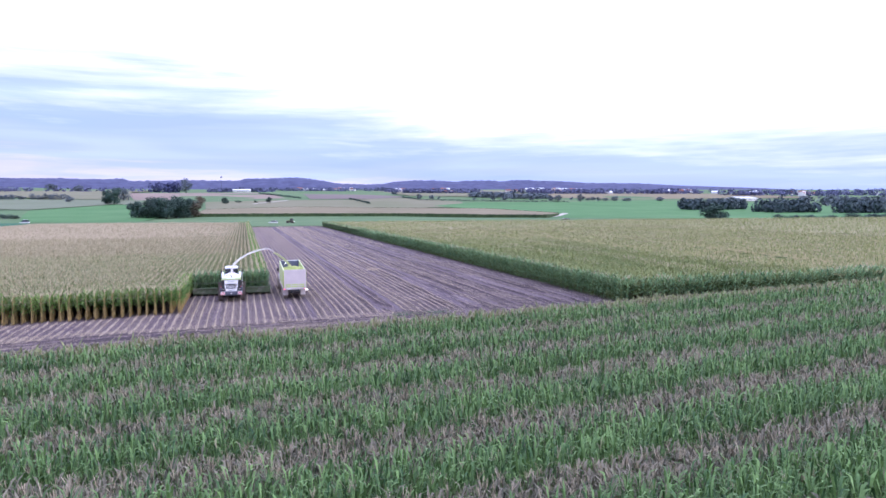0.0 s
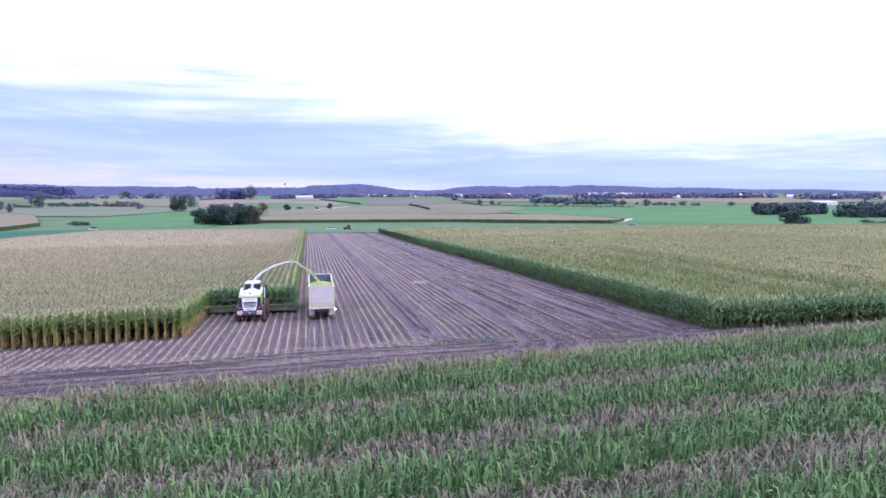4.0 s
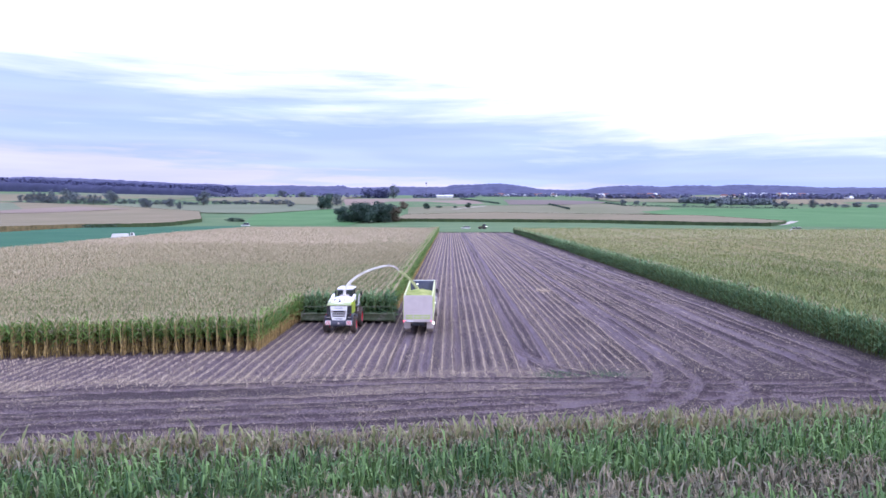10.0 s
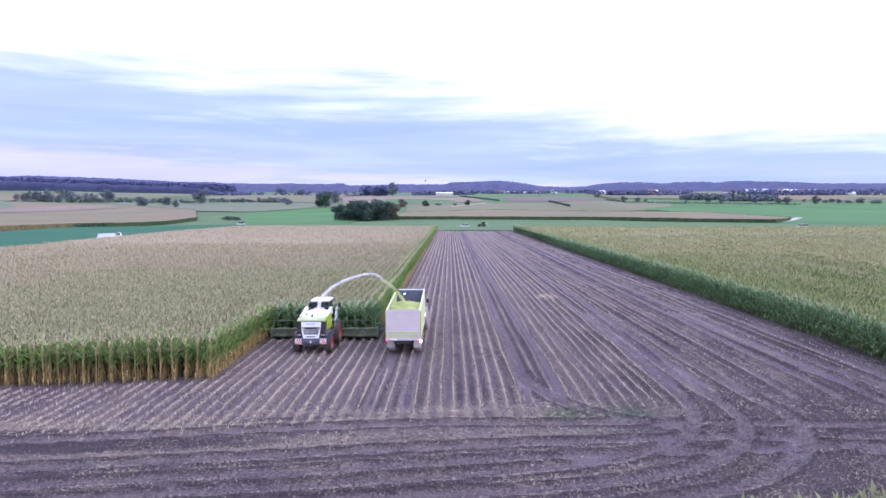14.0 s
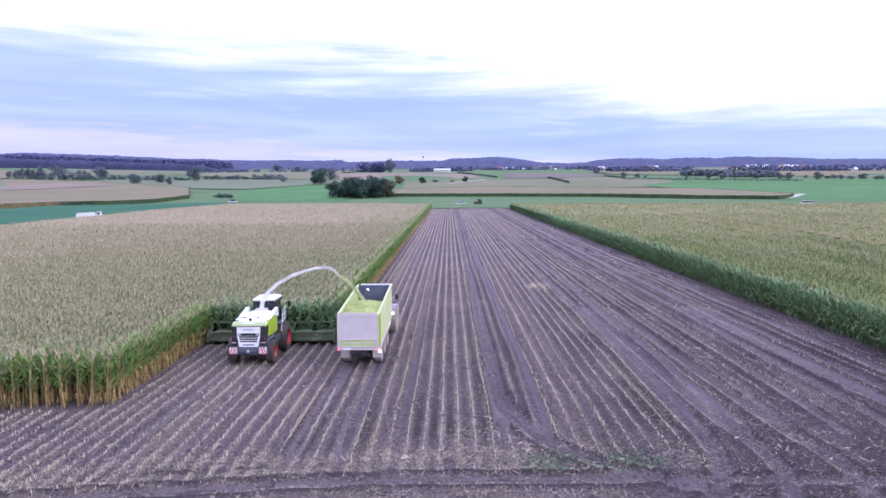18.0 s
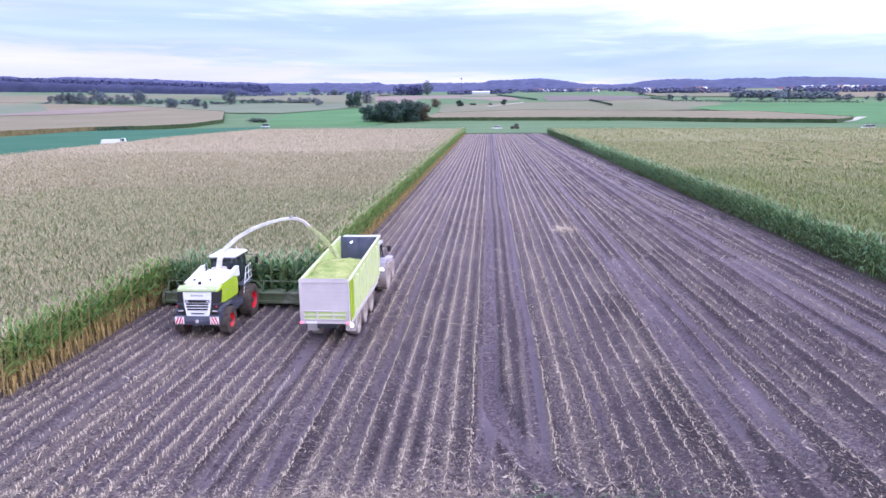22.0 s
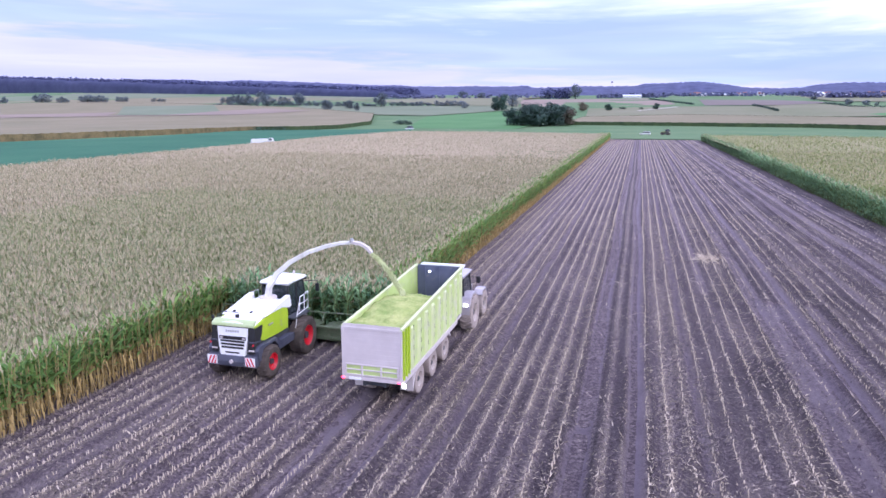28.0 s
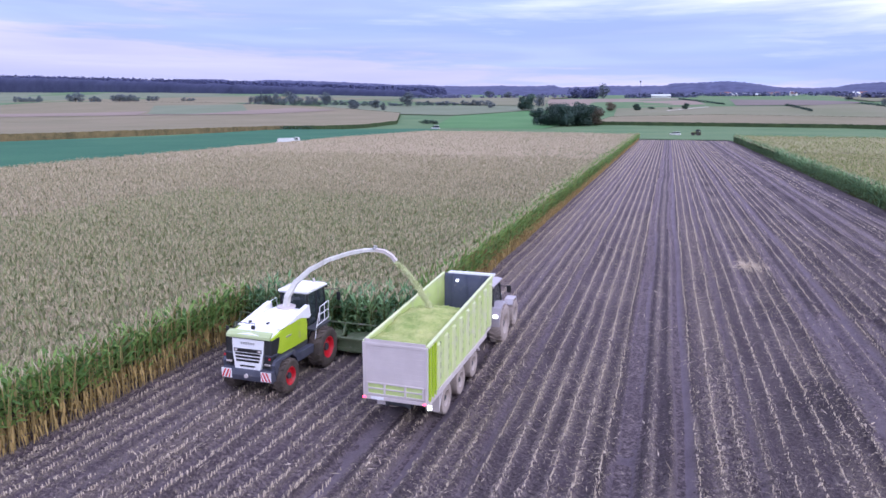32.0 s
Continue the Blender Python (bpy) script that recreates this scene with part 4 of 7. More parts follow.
def bm_hull(rings):
    """Rings of equal length, skinned from one to the next and closed at the ends."""
    bm = bmesh.new()
    vs = [[bm.verts.new(p) for p in ring] for ring in rings]
    n = len(rings[0])
    for a, b in zip(vs, vs[1:]):
        for i in range(n):
            bm.faces.new((a[i], a[(i + 1) % n], b[(i + 1) % n], b[i]))
    bm.faces.new(vs[0][::-1])
    bm.faces.new(vs[-1])
    return bm


def bm_tube(points, radius, seg=8):
    pts = [Vector(p) for p in points]
    rings = []
    for i, p in enumerate(pts):
        d = (pts[min(i + 1, len(pts) - 1)] - pts[max(i - 1, 0)]).normalized()
        q = d.to_track_quat("Z", "Y")
        rad = radius[i] if isinstance(radius, (list, tuple)) else radius
        rings.append([p + q @ Vector((math.cos(a) * rad, math.sin(a) * rad, 0)) for a in [2 * math.pi * k / seg for k in range(seg)]])
    return bm_hull(rings)


def bm_lathe(profile, seg=32):
    """A profile of radius and x, turned about the x axis."""
    bm = bmesh.new()
    rings = []
    for r, x in profile:
        rings.append([bm.verts.new((x, r * math.cos(2 * math.pi * k / seg), r * math.sin(2 * math.pi * k / seg))) for k in range(seg)])
    for a, b in zip(rings, rings[1:]):
        for i in range(seg):
            bm.faces.new((a[i], a[(i + 1) % seg], b[(i + 1) % seg], b[i]))
    return bm


def wheel(parent, x, y, r, width, rim_r, rim_mat, tyre_mat, lugs=0, side=1):
    """A hub with its tyre and rim; side: which way the dished face looks."""
    w = width / 2
    at = Matrix.Translation((x, y, r))
    hub = part("wheel", bm_move(bm_merge(bm_lathe([(0.001, side * (w * 0.5 + 0.06)), (rim_r * 0.32, side * (w * 0.5 + 0.06)), (rim_r * 0.36, side * w * 0.45), (rim_r * 0.36, -side * w * 0.7), (0.001, -side * w * 0.7)], 16)), at), M_DARK, parent)
    prof = [(rim_r, -w * 0.86), (rim_r * 1.05, -w * 0.96), (r * 0.86, -w), (r * 0.95, -w * 0.9), (r * 0.975, -w * 0.5), (r * 0.98, 0), (r * 0.975, w * 0.5), (r * 0.95, w * 0.9), (r * 0.86, w), (rim_r * 1.05, w * 0.96), (rim_r, w * 0.86)]
    bm = bm_lathe(prof, 40)
    for k in range(lugs):
        for s in (-1, 1):
            a = 2 * math.pi * (k + (0.5 if s > 0 else 0)) / lugs
            lug = bm_box((-w * 0.46, -0.035, -0.03), (w * 0.46, 0.035, 0.03), 0.0)
            lug = bm_move(lug, Matrix.Rotation(s * radians(32), 4, "Z"))
            lug = bm_move(lug, Matrix.Translation((s * w * 0.46, 0, r * 0.985)))
            bm = bm_merge(bm, bm_move(lug, Matrix.Rotation(a, 4, "X")))
    part("tyre", bm_move(bm, at), tyre_mat, hub, "dusty ribbed black tyre")
    rim = bm_lathe([(rim_r * 1.02, -w * 0.9), (rim_r * 0.93, -w * 0.8), (rim_r * 0.9, side * w * 0.25), (rim_r * 0.62, side * w * 0.12), (rim_r * 0.34, side * w * 0.4), (rim_r * 0.3, side * w * 0.5)], 28) if side > 0 else \
        bm_lathe([(rim_r * 1.02, w * 0.9), (rim_r * 0.93, w * 0.8), (rim_r * 0.9, -w * 0.25), (rim_r * 0.62, -w * 0.12), (rim_r * 0.34, -w * 0.4), (rim_r * 0.3, -w * 0.5)], 28)
    lip = bm_lathe([(rim_r * 1.03, side * w * 0.88), (rim_r * 0.97, side * w * 0.92), (rim_r * 0.9, side * w * 0.6), (rim_r * 0.88, side * w * 0.2)], 28)
    bolts = [bm_move(bm_lathe([(0.001, side * 0.04), (0.022, side * 0.03), (0.022, 0)], 6), Matrix.Translation((side * w * 0.36, rim_r * 0.47 * math.cos(k * math.pi / 5), rim_r * 0.47 * math.sin(k * math.pi / 5)))) for k in range(10)]
    part("rim", bm_move(bm_merge(rim, lip, *bolts), at), rim_mat, hub)
    return hub


# ---- the forage harvester ----
def forage_harvester():
    top = tagged(new("forage_harvester"), "lime green and white forage harvester with red rims, cutting maize", "harvester")
    # chassis
    part("chassis", bm_merge(bm_box((-0.55, -0.9, 0.62), (0.55, 4.3, 1.05), 0.05), bm_box((-1.0, -0.12, 0.62), (1.0, 0.12, 0.86), 0.04), bm_box((-0.95, 3.05, 0.75), (0.95, 3.45, 1.05), 0.05),
                             bm_box((-0.5, 3.6, 0.55), (0.5, 4.75, 1.5), 0.08)), M_DARK, top, "dark grey chassis and axles")
    # lower body, dark, with arches over the rear wheels
    arch = [(-1.0, 1.02), (-1.12, 1.45), (-0.95, 1.62), (0.75, 1.60), (1.05, 1.35), (2.45, 1.30), (2.45, 0.95), (0.95, 0.95), (0.85, 1.2), (0.55, 1.46), (-0.45, 1.46), (-0.75, 1.22), (-0.82, 0.95)]
    for s in (-1, 1):
        part("mudguard", bm_side(arch, s * 0.98, s * 1.30, 0.03), M_BUMPER, top, "slate grey rear mudguard")
    part("engine_bay", bm_box((-0.98, -0.95, 1.05), (0.98, 2.4, 1.7), 0.05), M_DARK, top, "dark engine bay")
    # bonnet: white top falling to the rear, lime flanks
    def ring(y, wl, wt, zl, zm, zt):
        return [(-wl, y, zl), (-wl - 0.02, y, zm - 0.12), (-wt - 0.1, y, zm), (-wt, y, zt - 0.05), (-wt * 0.6, y, zt), (0, y, zt + 0.03), (wt * 0.6, y, zt), (wt, y, zt - 0.05), (wt + 0.1, y, zm), (wl + 0.02, y, zm - 0.12), (wl, y, zl)]
    part("bonnet", bm_hull([ring(-1.02, 1.02, 0.84, 2.45, 2.56, 2.64), ring(-0.6, 1.06, 0.86, 2.4, 2.6, 2.74), ring(0.3, 1.06, 0.8, 2.45, 2.68, 2.86), ring(1.2, 1.02, 0.72, 2.55, 2.78, 2.95), ring(1.9, 0.96, 0.62, 2.6, 2.9, 3.0), ring(2.3, 0.9, 0.55, 2.6, 2.92, 2.98)]),
         M_WHITE, top, "white bonnet")
    for s in (-1, 1):
        panel = [(-0.98, 2.5), (-0.2, 2.62), (0.9, 2.76), (2.05, 2.9), (2.18, 2.3), (2.1, 1.62), (1.2, 1.62), (-0.1, 1.68), (-0.55, 1.85), (-0.9, 2.1)]
        flank = part("side_panel", bm_side(panel, s * 1.02, s * 1.12, 0.03), M_LIME, top, "lime green side panel")
        part("handle", bm_box((s * 1.12 - 0.015, 0.35, 2.24), (s * 1.12 + 0.025, 0.75, 2.30), 0.01), M_STEEL, flank)
        sweep = [(0.0, 2.72), (0.9, 2.86), (2.0, 3.08), (2.4, 3.14), (2.5, 2.6), (2.3, 2.55), (1.6, 2.74), (0.7, 2.72)]
        part("upper_panel", bm_side(sweep, s * 0.9, s * 1.14, 0.03), M_WHITE, top, "white upper panel sweeping up to the cab")
        part("rear_lamp_housing", bm_side([(-1.02, 2.46), (-0.16, 2.46), (-0.30, 2.05), (-0.62, 1.62), (-0.8, 1.32), (-1.12, 1.3), (-1.1, 1.8)], s * 0.78, s * 1.135, 0.05), M_BLACK, top, "black rear corner with lamps")
        part("corner_trim", bm_side([(-1.15, 1.86), (-0.45, 1.80), (-0.5, 1.74), (-1.15, 1.80)], s * 0.80, s * 1.15, 0.012), M_BUMPER, top, "slate grey trim across the black corner")
        for x in (0.86, 0.96, 1.06):
            part("lamp_strip", bm_box((s * x - 0.035, -1.17, 1.42), (s * x + 0.035, -1.10, 1.49), 0.012), M_GREY, top, "small pale rear lamp")
    # rear grille
    rear = part("rear_grille", bm_hull([[(-0.80, -1.05, 2.46), (0.80, -1.05, 2.46), (0.74, -1.14, 1.75), (0.62, -1.22, 1.2), (-0.62, -1.22, 1.2), (-0.74, -1.14, 1.75)], [(-0.80, -0.9, 2.46), (0.80, -0.9, 2.46), (0.74, -0.95, 1.75), (0.62, -1.0, 1.2), (-0.62, -1.0, 1.2), (-0.74, -0.95, 1.75)]]),
                M_WHITE, top, "white rear grille panel with dark slots")
    for z, w, h in ((2.05, 0.69, 0.15), (1.87, 0.62, 0.085), (1.73, 0.60, 0.085), (1.59, 0.57, 0.085), (1.36, 0.36, 0.06)):
        y = -1.14 - 0.135 * (1.9 - z)
        part("slot", bm_merge(bm_box((-w, y - 0.02, z - h), (w, y + 0.05, z), 0.008)), M_BLACK, rear)
    for x in (-0.58, 0.58):
        part("grille_lamp", bm_box((x - 0.07, -1.15, 1.93), (x + 0.07, -1.10, 2.02), 0.012), M_GREY, rear, "small pale lamp in the grille")
    for k in range(6):
        part("badge_bar", bm_box((-0.36 + k * 0.12, -1.085, 2.22), (-0.28 + k * 0.12, -1.04, 2.32), 0.006), M_STEEL, rear, "grey badge bar")
    part("rear_lip", bm_side([(-1.12, 2.50), (-1.08, 2.60), (-0.90, 2.70), (-0.70, 2.745), (-0.70, 2.69), (-0.9, 2.56), (-1.04, 2.47)], -1.08, 1.08, 0.02), M_LIP, top, "lime green rear edge of the bonnet")
    part("grille_gap", bm_box((-1.06, -1.06, 2.45), (1.06, -0.93, 2.51), 0.008), M_BLACK, top, "black gap under the bonnet edge")
    # bumper and marker boards
    bump = part("rear_bumper", bm_merge(bm_side([(-1.3, 0.72), (-1.36, 0.95), (-1.28, 1.2), (-0.85, 1.24), (-0.8, 0.72)], -1.24, 1.24, 0.05)), M_BUMPER, top, "slate grey rear bumper")
    for s in (-1, 1):
        board = part("marker_board", bm_box((s * 0.98 - 0.25, -1.40, 0.80), (s * 0.98 + 0.25, -1.355, 1.2), 0.01), M_WHITE, bump, "red and white striped marker board")
        for k in range(3):
            st = bmesh.new()
            x0 = -0.17 + 0.17 * k
            pts = [(x0, 0.0), (x0 + 0.085, 0.0), (x0 + 0.085 - 0.18, 0.37), (x0 - 0.18, 0.37)]
            pts = [(max(-0.245, min(0.245, px)) * s, pz) for px, pz in pts]
            f = [st.verts.new((s * 0.98 + px, -1.405, 0.815 + pz)) for px, pz in pts]
            g = [st.verts.new((s * 0.98 + px, -1.400, 0.815 + pz)) for px, pz in pts]
            st.faces.new(f)
            for i in range(4):
                st.faces.new((f[i], f[(i + 1) % 4], g[(i + 1) % 4], g[i]))
            part("stripe", st, M_REDREF, board, "red stripe")
        part("tail_lamp", bm_box((s * 1.12 - 0.1, -1.13, 1.66), (s * 1.12 - 0.02, -1.08, 1.74), 0.01), M_RED, top, "small red tail lamp")
    part("hitch", bm_move(bm_lathe([(0.001, -0.05), (0.09, -0.05), (0.09, 0.05), (0.001, 0.05)], 16), Matrix.Translation((0, -1.37, 0.95)) @ Matrix.Rotation(radians(90), 4, "Z")), M_GREY, bump, "round grey hitch plate")
    # things on the bonnet: railings, rear lamps, camera mast
    rail_r = 0.018
    part("bonnet_rail", bm_merge(bm_tube([(-0.85, -0.5, 2.72), (-0.85, -0.5, 2.98), (0.1, -0.55, 3.0), (0.1, -0.55, 2.76)], rail_r, 6)), M_DARK, top, "thin dark rail at the bonnet's rear")
    part("rear_camera", bm_merge(bm_box((-0.06, -0.62, 2.74), (0.1, -0.5, 2.92), 0.02)), M_BLACK, top, "small black camera")
    for x in (-0.55, 0.35):
        part("bonnet_catch", bm_box((x - 0.05, 0.1, 2.82), (x + 0.05, 0.25, 2.9), 0.015), M_BLACK, top)
    part("mirror_rear", bm_merge(bm_tube([(-1.0, -0.75, 2.4), (-1.12, -0.8, 2.7)], 0.02, 6), bm_box((-1.2, -0.86, 2.6), (-1.08, -0.78, 2.86), 0.02)), M_BLACK, top, "black rear marker lamp on a bracket")
    part("left_platform_rail", bm_merge(*[bm_tube(p, 0.02, 6) for p in ([(-1.05, 1.9, 2.5), (-1.1, 2.05, 3.05), (-1.1, 3.1, 3.1), (-1.08, 3.2, 2.2)], [(-1.1, 2.5, 3.07), (-1.08, 2.5, 2.4)])]), M_WHITE, top, "white platform rail")
    # cab
    cab = part("cab", bm_hull([[(-0.7, 2.5, 1.55), (0.7, 2.5, 1.55), (0.7, 3.9, 1.55), (-0.7, 3.9, 1.55)], [(-0.74, 2.46, 2.3), (0.74, 2.46, 2.3), (0.74, 4.2, 2.3), (-0.74, 4.2, 2.3)], [(-0.7, 2.52, 3.5), (0.7, 2.52, 3.5), (0.7, 4.08, 3.5), (-0.7, 4.08, 3.5)]]),
               M_GLASS, top, "dark tinted glass cab")
    for s in (-1, 1):
        for y0, y1 in ((2.46, 2.52), (4.19, 4.08), (3.3, 3.32)):
            part("pillar", bm_tube([(s * 0.71, y0, 1.6), (s * 0.745, y0, 2.3), (s * 0.705, y1, 3.5)], 0.045, 6), M_BLACK, cab)
    part("cab_sill", bm_box((-0.8, 2.42, 1.5), (0.8, 4.25, 1.72), 0.04), M_DARK, cab)
    roof = part("roof", bm_hull([[(-0.74, 2.45, 3.5), (0.74, 2.45, 3.5), (0.78, 4.2, 3.5), (-0.78, 4.2, 3.5)], [(-0.8, 2.38, 3.58), (0.8, 2.38, 3.58), (0.84, 4.28, 3.58), (-0.84, 4.28, 3.58)], [(-0.78, 2.44, 3.66), (0.78, 2.44, 3.66), (0.8, 4.2, 3.66), (-0.8, 4.2, 3.66)], [(-0.56, 2.65, 3.73), (0.56, 2.65, 3.73), (0.56, 4.0, 3.73), (-0.56, 4.0, 3.73)]]),
                M_WHITE, top, "white cab roof")
    part("beacon", bm_move(bm_lathe([(0.001, 0.18), (0.05, 0.16), (0.06, 0.0)], 10), Matrix.Translation((0.3, 3.9, 3.74)) @ Matrix.Rotation(radians(-90), 4, "Y")), M_GREY, roof, "small beacon")
    for s in (-1, 1):
        part("work_lamp", bm_box((s * 0.78 - 0.07, 4.16, 3.42), (s * 0.78 + 0.07, 4.28, 3.54), 0.02), M_BLACK, roof)
        part("wing_mirror", bm_merge(bm_tube([(s * 0.72, 4.1, 3.35), (s * 1.3, 4.55, 3.3), (s * 1.3, 4.55, 3.15)], 0.02, 6), bm_box((s * 1.3 - 0.1, 4.5, 2.75), (s * 1.3 + 0.1, 4.58, 3.15), 0.03)), M_BLACK, cab, "black wing mirror")
    # ladder on the right flank
    rails = [bm_tube(p, 0.022, 6) for p in ([(1.28, 2.45, 1.15), (1.28, 2.75, 2.05), (1.28, 3.0, 2.6)], [(1.28, 2.75, 2.05), (1.28, 3.9, 2.15), (1.28, 3.95, 2.95), (1.28, 3.1, 2.85), (1.28, 3.0, 2.2)], [(1.28, 3.5, 2.12), (1.28, 3.55, 2.9)], [(1.28, 3.02, 2.5), (1.28, 3.92, 2.55)])]
    part("ladder_rail", bm_merge(*rails), M_WHITE, top, "white tube ladder rail")
    for k in range(4):
        part("ladder_step", bm_box((1.02, 2.42 + 0.1 * k, 0.75 + 0.3 * k), (1.34, 2.66 + 0.1 * k, 0.79 + 0.3 * k), 0.01), M_DARK, top)
    part("platform", bm_box((0.8, 2.45, 1.9), (1.32, 4.0, 1.98), 0.02), M_DARK, top, "dark platform beside the cab")
    part("platform", bm_box((-1.32, 2.45, 1.9), (-0.8, 4.0, 1.98), 0.02), M_DARK, top, "dark platform beside the cab")
    # wheels
    for s in (-1, 1):
        wheel(top, s * 1.2, 0.0, 0.72, 0.52, 0.39, M_RED, M_TYRE, 18, s)
        wheel(top, s * 1.22, 3.25, 0.92, 0.68, 0.5, M_RED, M_TYRE, 20, s)
    # spout: turret, long arched duct, hinged end flap
    part("turret", bm_merge(bm_tube([(0.05, 2.1, 2.75), (0.05, 2.15, 3.0)], 0.36, 20), bm_tube([(0.05, 2.15, 3.0), (0.05, 2.15, 3.06)], 0.42, 20)), M_GREY, top, "grey spout turret")
    pts = [(0.05, 2.1, 2.95), (0.08, 2.25, 3.5), (0.4, 2.45, 4.1), (1.05, 2.62, 4.68), (1.95, 2.76, 5.18), (2.85, 2.86, 5.5), (3.6, 2.93, 5.68), (4.1, 2.96, 5.72)]
    rings = []
    for i, p in enumerate(pts):
        a, b = Vector(pts[max(i - 1, 0)]), Vector(pts[min(i + 1, len(pts) - 1)])
        d = (b - a).normalized()
        side = Vector((0, 1, 0)) - d * d.y
        side.normalize()
        nrm = d.cross(side)
        w, h = 0.24 - 0.012 * i, 0.15 - 0.010 * i
        rings.append([Vector(p) + side * sx * w / 2 * 1.1 + nrm * sz * h for sx, sz in ((-1, -0.8), (1, -0.8), (1, 0.6), (0.5, 1), (-0.5, 1), (-1, 0.6))])
    spout = part("spout", bm_hull(rings), M_SPOUT, top, "long arched dusty white discharge spout")
    part("spout_rib", bm_tube([Vector(p) + Vector((0, 0.17, -0.05)) for p in pts[2:]], 0.025, 6), M_GREY, spout)
    part("spout_ram", bm_merge(bm_tube([(2.2, 2.75, 5.3), (3.0, 2.85, 5.48)], 0.04, 8), bm_tube([(3.0, 2.85, 5.48), (3.7, 2.92, 5.62)], 0.025, 8)), M_DARK, spout, "dark hydraulic ram")
    cap = [(4.1, 2.96, 5.72), (4.5, 3.0, 5.66), (4.82, 3.04, 5.48), (5.0, 3.06, 5.25)]
    rings = []
    for i, p in enumerate(cap):
        a, b = Vector(cap[max(i - 1, 0)]), Vector(cap[min(i + 1, len(cap) - 1)])
        d = (b - a).normalized()
        side = Vector((0, 1, 0))
        nrm = d.cross(side).normalized()
        rings.append([Vector(p) + side * sx * 0.10 + nrm * sz * 0.085 for sx, sz in ((-1, -0.6), (1, -0.6), (1, 1), (-1, 1))])
    flap = part("spout_flap", bm_hull(rings), M_GREY, top, "hinged grey end flap of the spout")
    part("flap_hinge", bm_merge(bm_tube([(4.08, 2.8, 5.80), (4.08, 3.12, 5.80)], 0.06, 10), bm_box((4.02, 2.9, 5.78), (4.14, 3.02, 5.92), 0.02)), M_STEEL, flap)
    # maize header, twelve rows wide
    w = 4.38
    part("header_frame", bm_merge(bm_side([(4.5, 0.35), (4.5, 0.92), (4.62, 1.0), (4.75, 0.92), (4.75, 0.35)], -w, w, 0.02), bm_box((-w, 4.38, 0.9), (w, 4.52, 1.02), 0.03), bm_box((-w, 4.4, 0.35), (w, 4.55, 0.5), 0.03)), M_HEADER, top, "dull green maize header frame")
    for k in range(6):
        x = -w + 0.73 + k * (2 * w - 1.46) / 5
        drum = part("header_drum", bm_move(bm_merge(bm_lathe([(0.001, 0.0), (0.68, 0.0), (0.70, 0.06), (0.66, 0.12), (0.42, 0.16), (0.40, 0.55), (0.62, 0.60), (0.62, 0.68), (0.3, 0.74), (0.001, 0.74)], 24)), Matrix.Translation((x, 5.25, 0.22)) @ Matrix.Rotation(radians(-90), 4, "Y")), M_HEADER, top, "toothed green gathering drum")
    for k in range(13):
        x = -w + k * 2 * w / 12
        part("row_divider", bm_hull([[(x - 0.16, 4.9, 0.15), (x + 0.16, 4.9, 0.15), (x + 0.16, 4.9, 0.5), (x - 0.16, 4.9, 0.5)], [(x - 0.12, 5.5, 0.12), (x + 0.12, 5.5, 0.12), (x + 0.12, 5.5, 0.42), (x - 0.12, 5.5, 0.42)], [(x - 0.02, 6.1, 0.1), (x + 0.02, 6.1, 0.1), (x + 0.02, 6.1, 0.16), (x - 0.02, 6.1, 0.16)]]), M_HEADER, top)
    for s in (-1, 1):
        part("header_end", bm_side([(4.35, 0.3), (4.35, 0.75), (4.6, 1.15), (4.9, 1.1), (5.4, 0.7), (6.2, 0.3), (6.1, 0.12), (4.6, 0.12)], s * w, s * (w + 0.14), 0.03), M_HEADER, top, "dull green end shield")
    part("crop_bar", bm_merge(bm_tube([(-w, 4.95, 1.58), (w, 4.95, 1.58)], 0.035, 8), *[bm_tube([(x, 4.6, 1.08), (x, 4.95, 1.58)], 0.03, 6) for x in (-w + 0.1, -1.6, 1.6, w - 0.1)]), M_HEADER, top, "crop bar above the header")
    # the body draws in a little towards the rear, and the cab sits well forward over the front axle
    for ob in top.children_recursive:
        owner = ob if ob.parent == top else ob.parent
        kind = owner.name.split(".")[0]
        if kind in ("wheel", "header_frame", "header_drum", "row_divider", "header_end", "crop_bar", "spout", "spout_flap", "turret"):
            continue
        fore = 0.42 if kind in ("cab", "roof") else 0.0
        for v in ob.data.vertices:
            v.co.x *= 0.95
            v.co.y = v.co.y * 0.8 if v.co.y < 0 else v.co.y + fore
            v.co.z -= 0.05 if fore else 0.0
    top.matrix_basis = pose(HARVESTER[0], HARVESTER[1], 0)
    return top


forage_harvester()


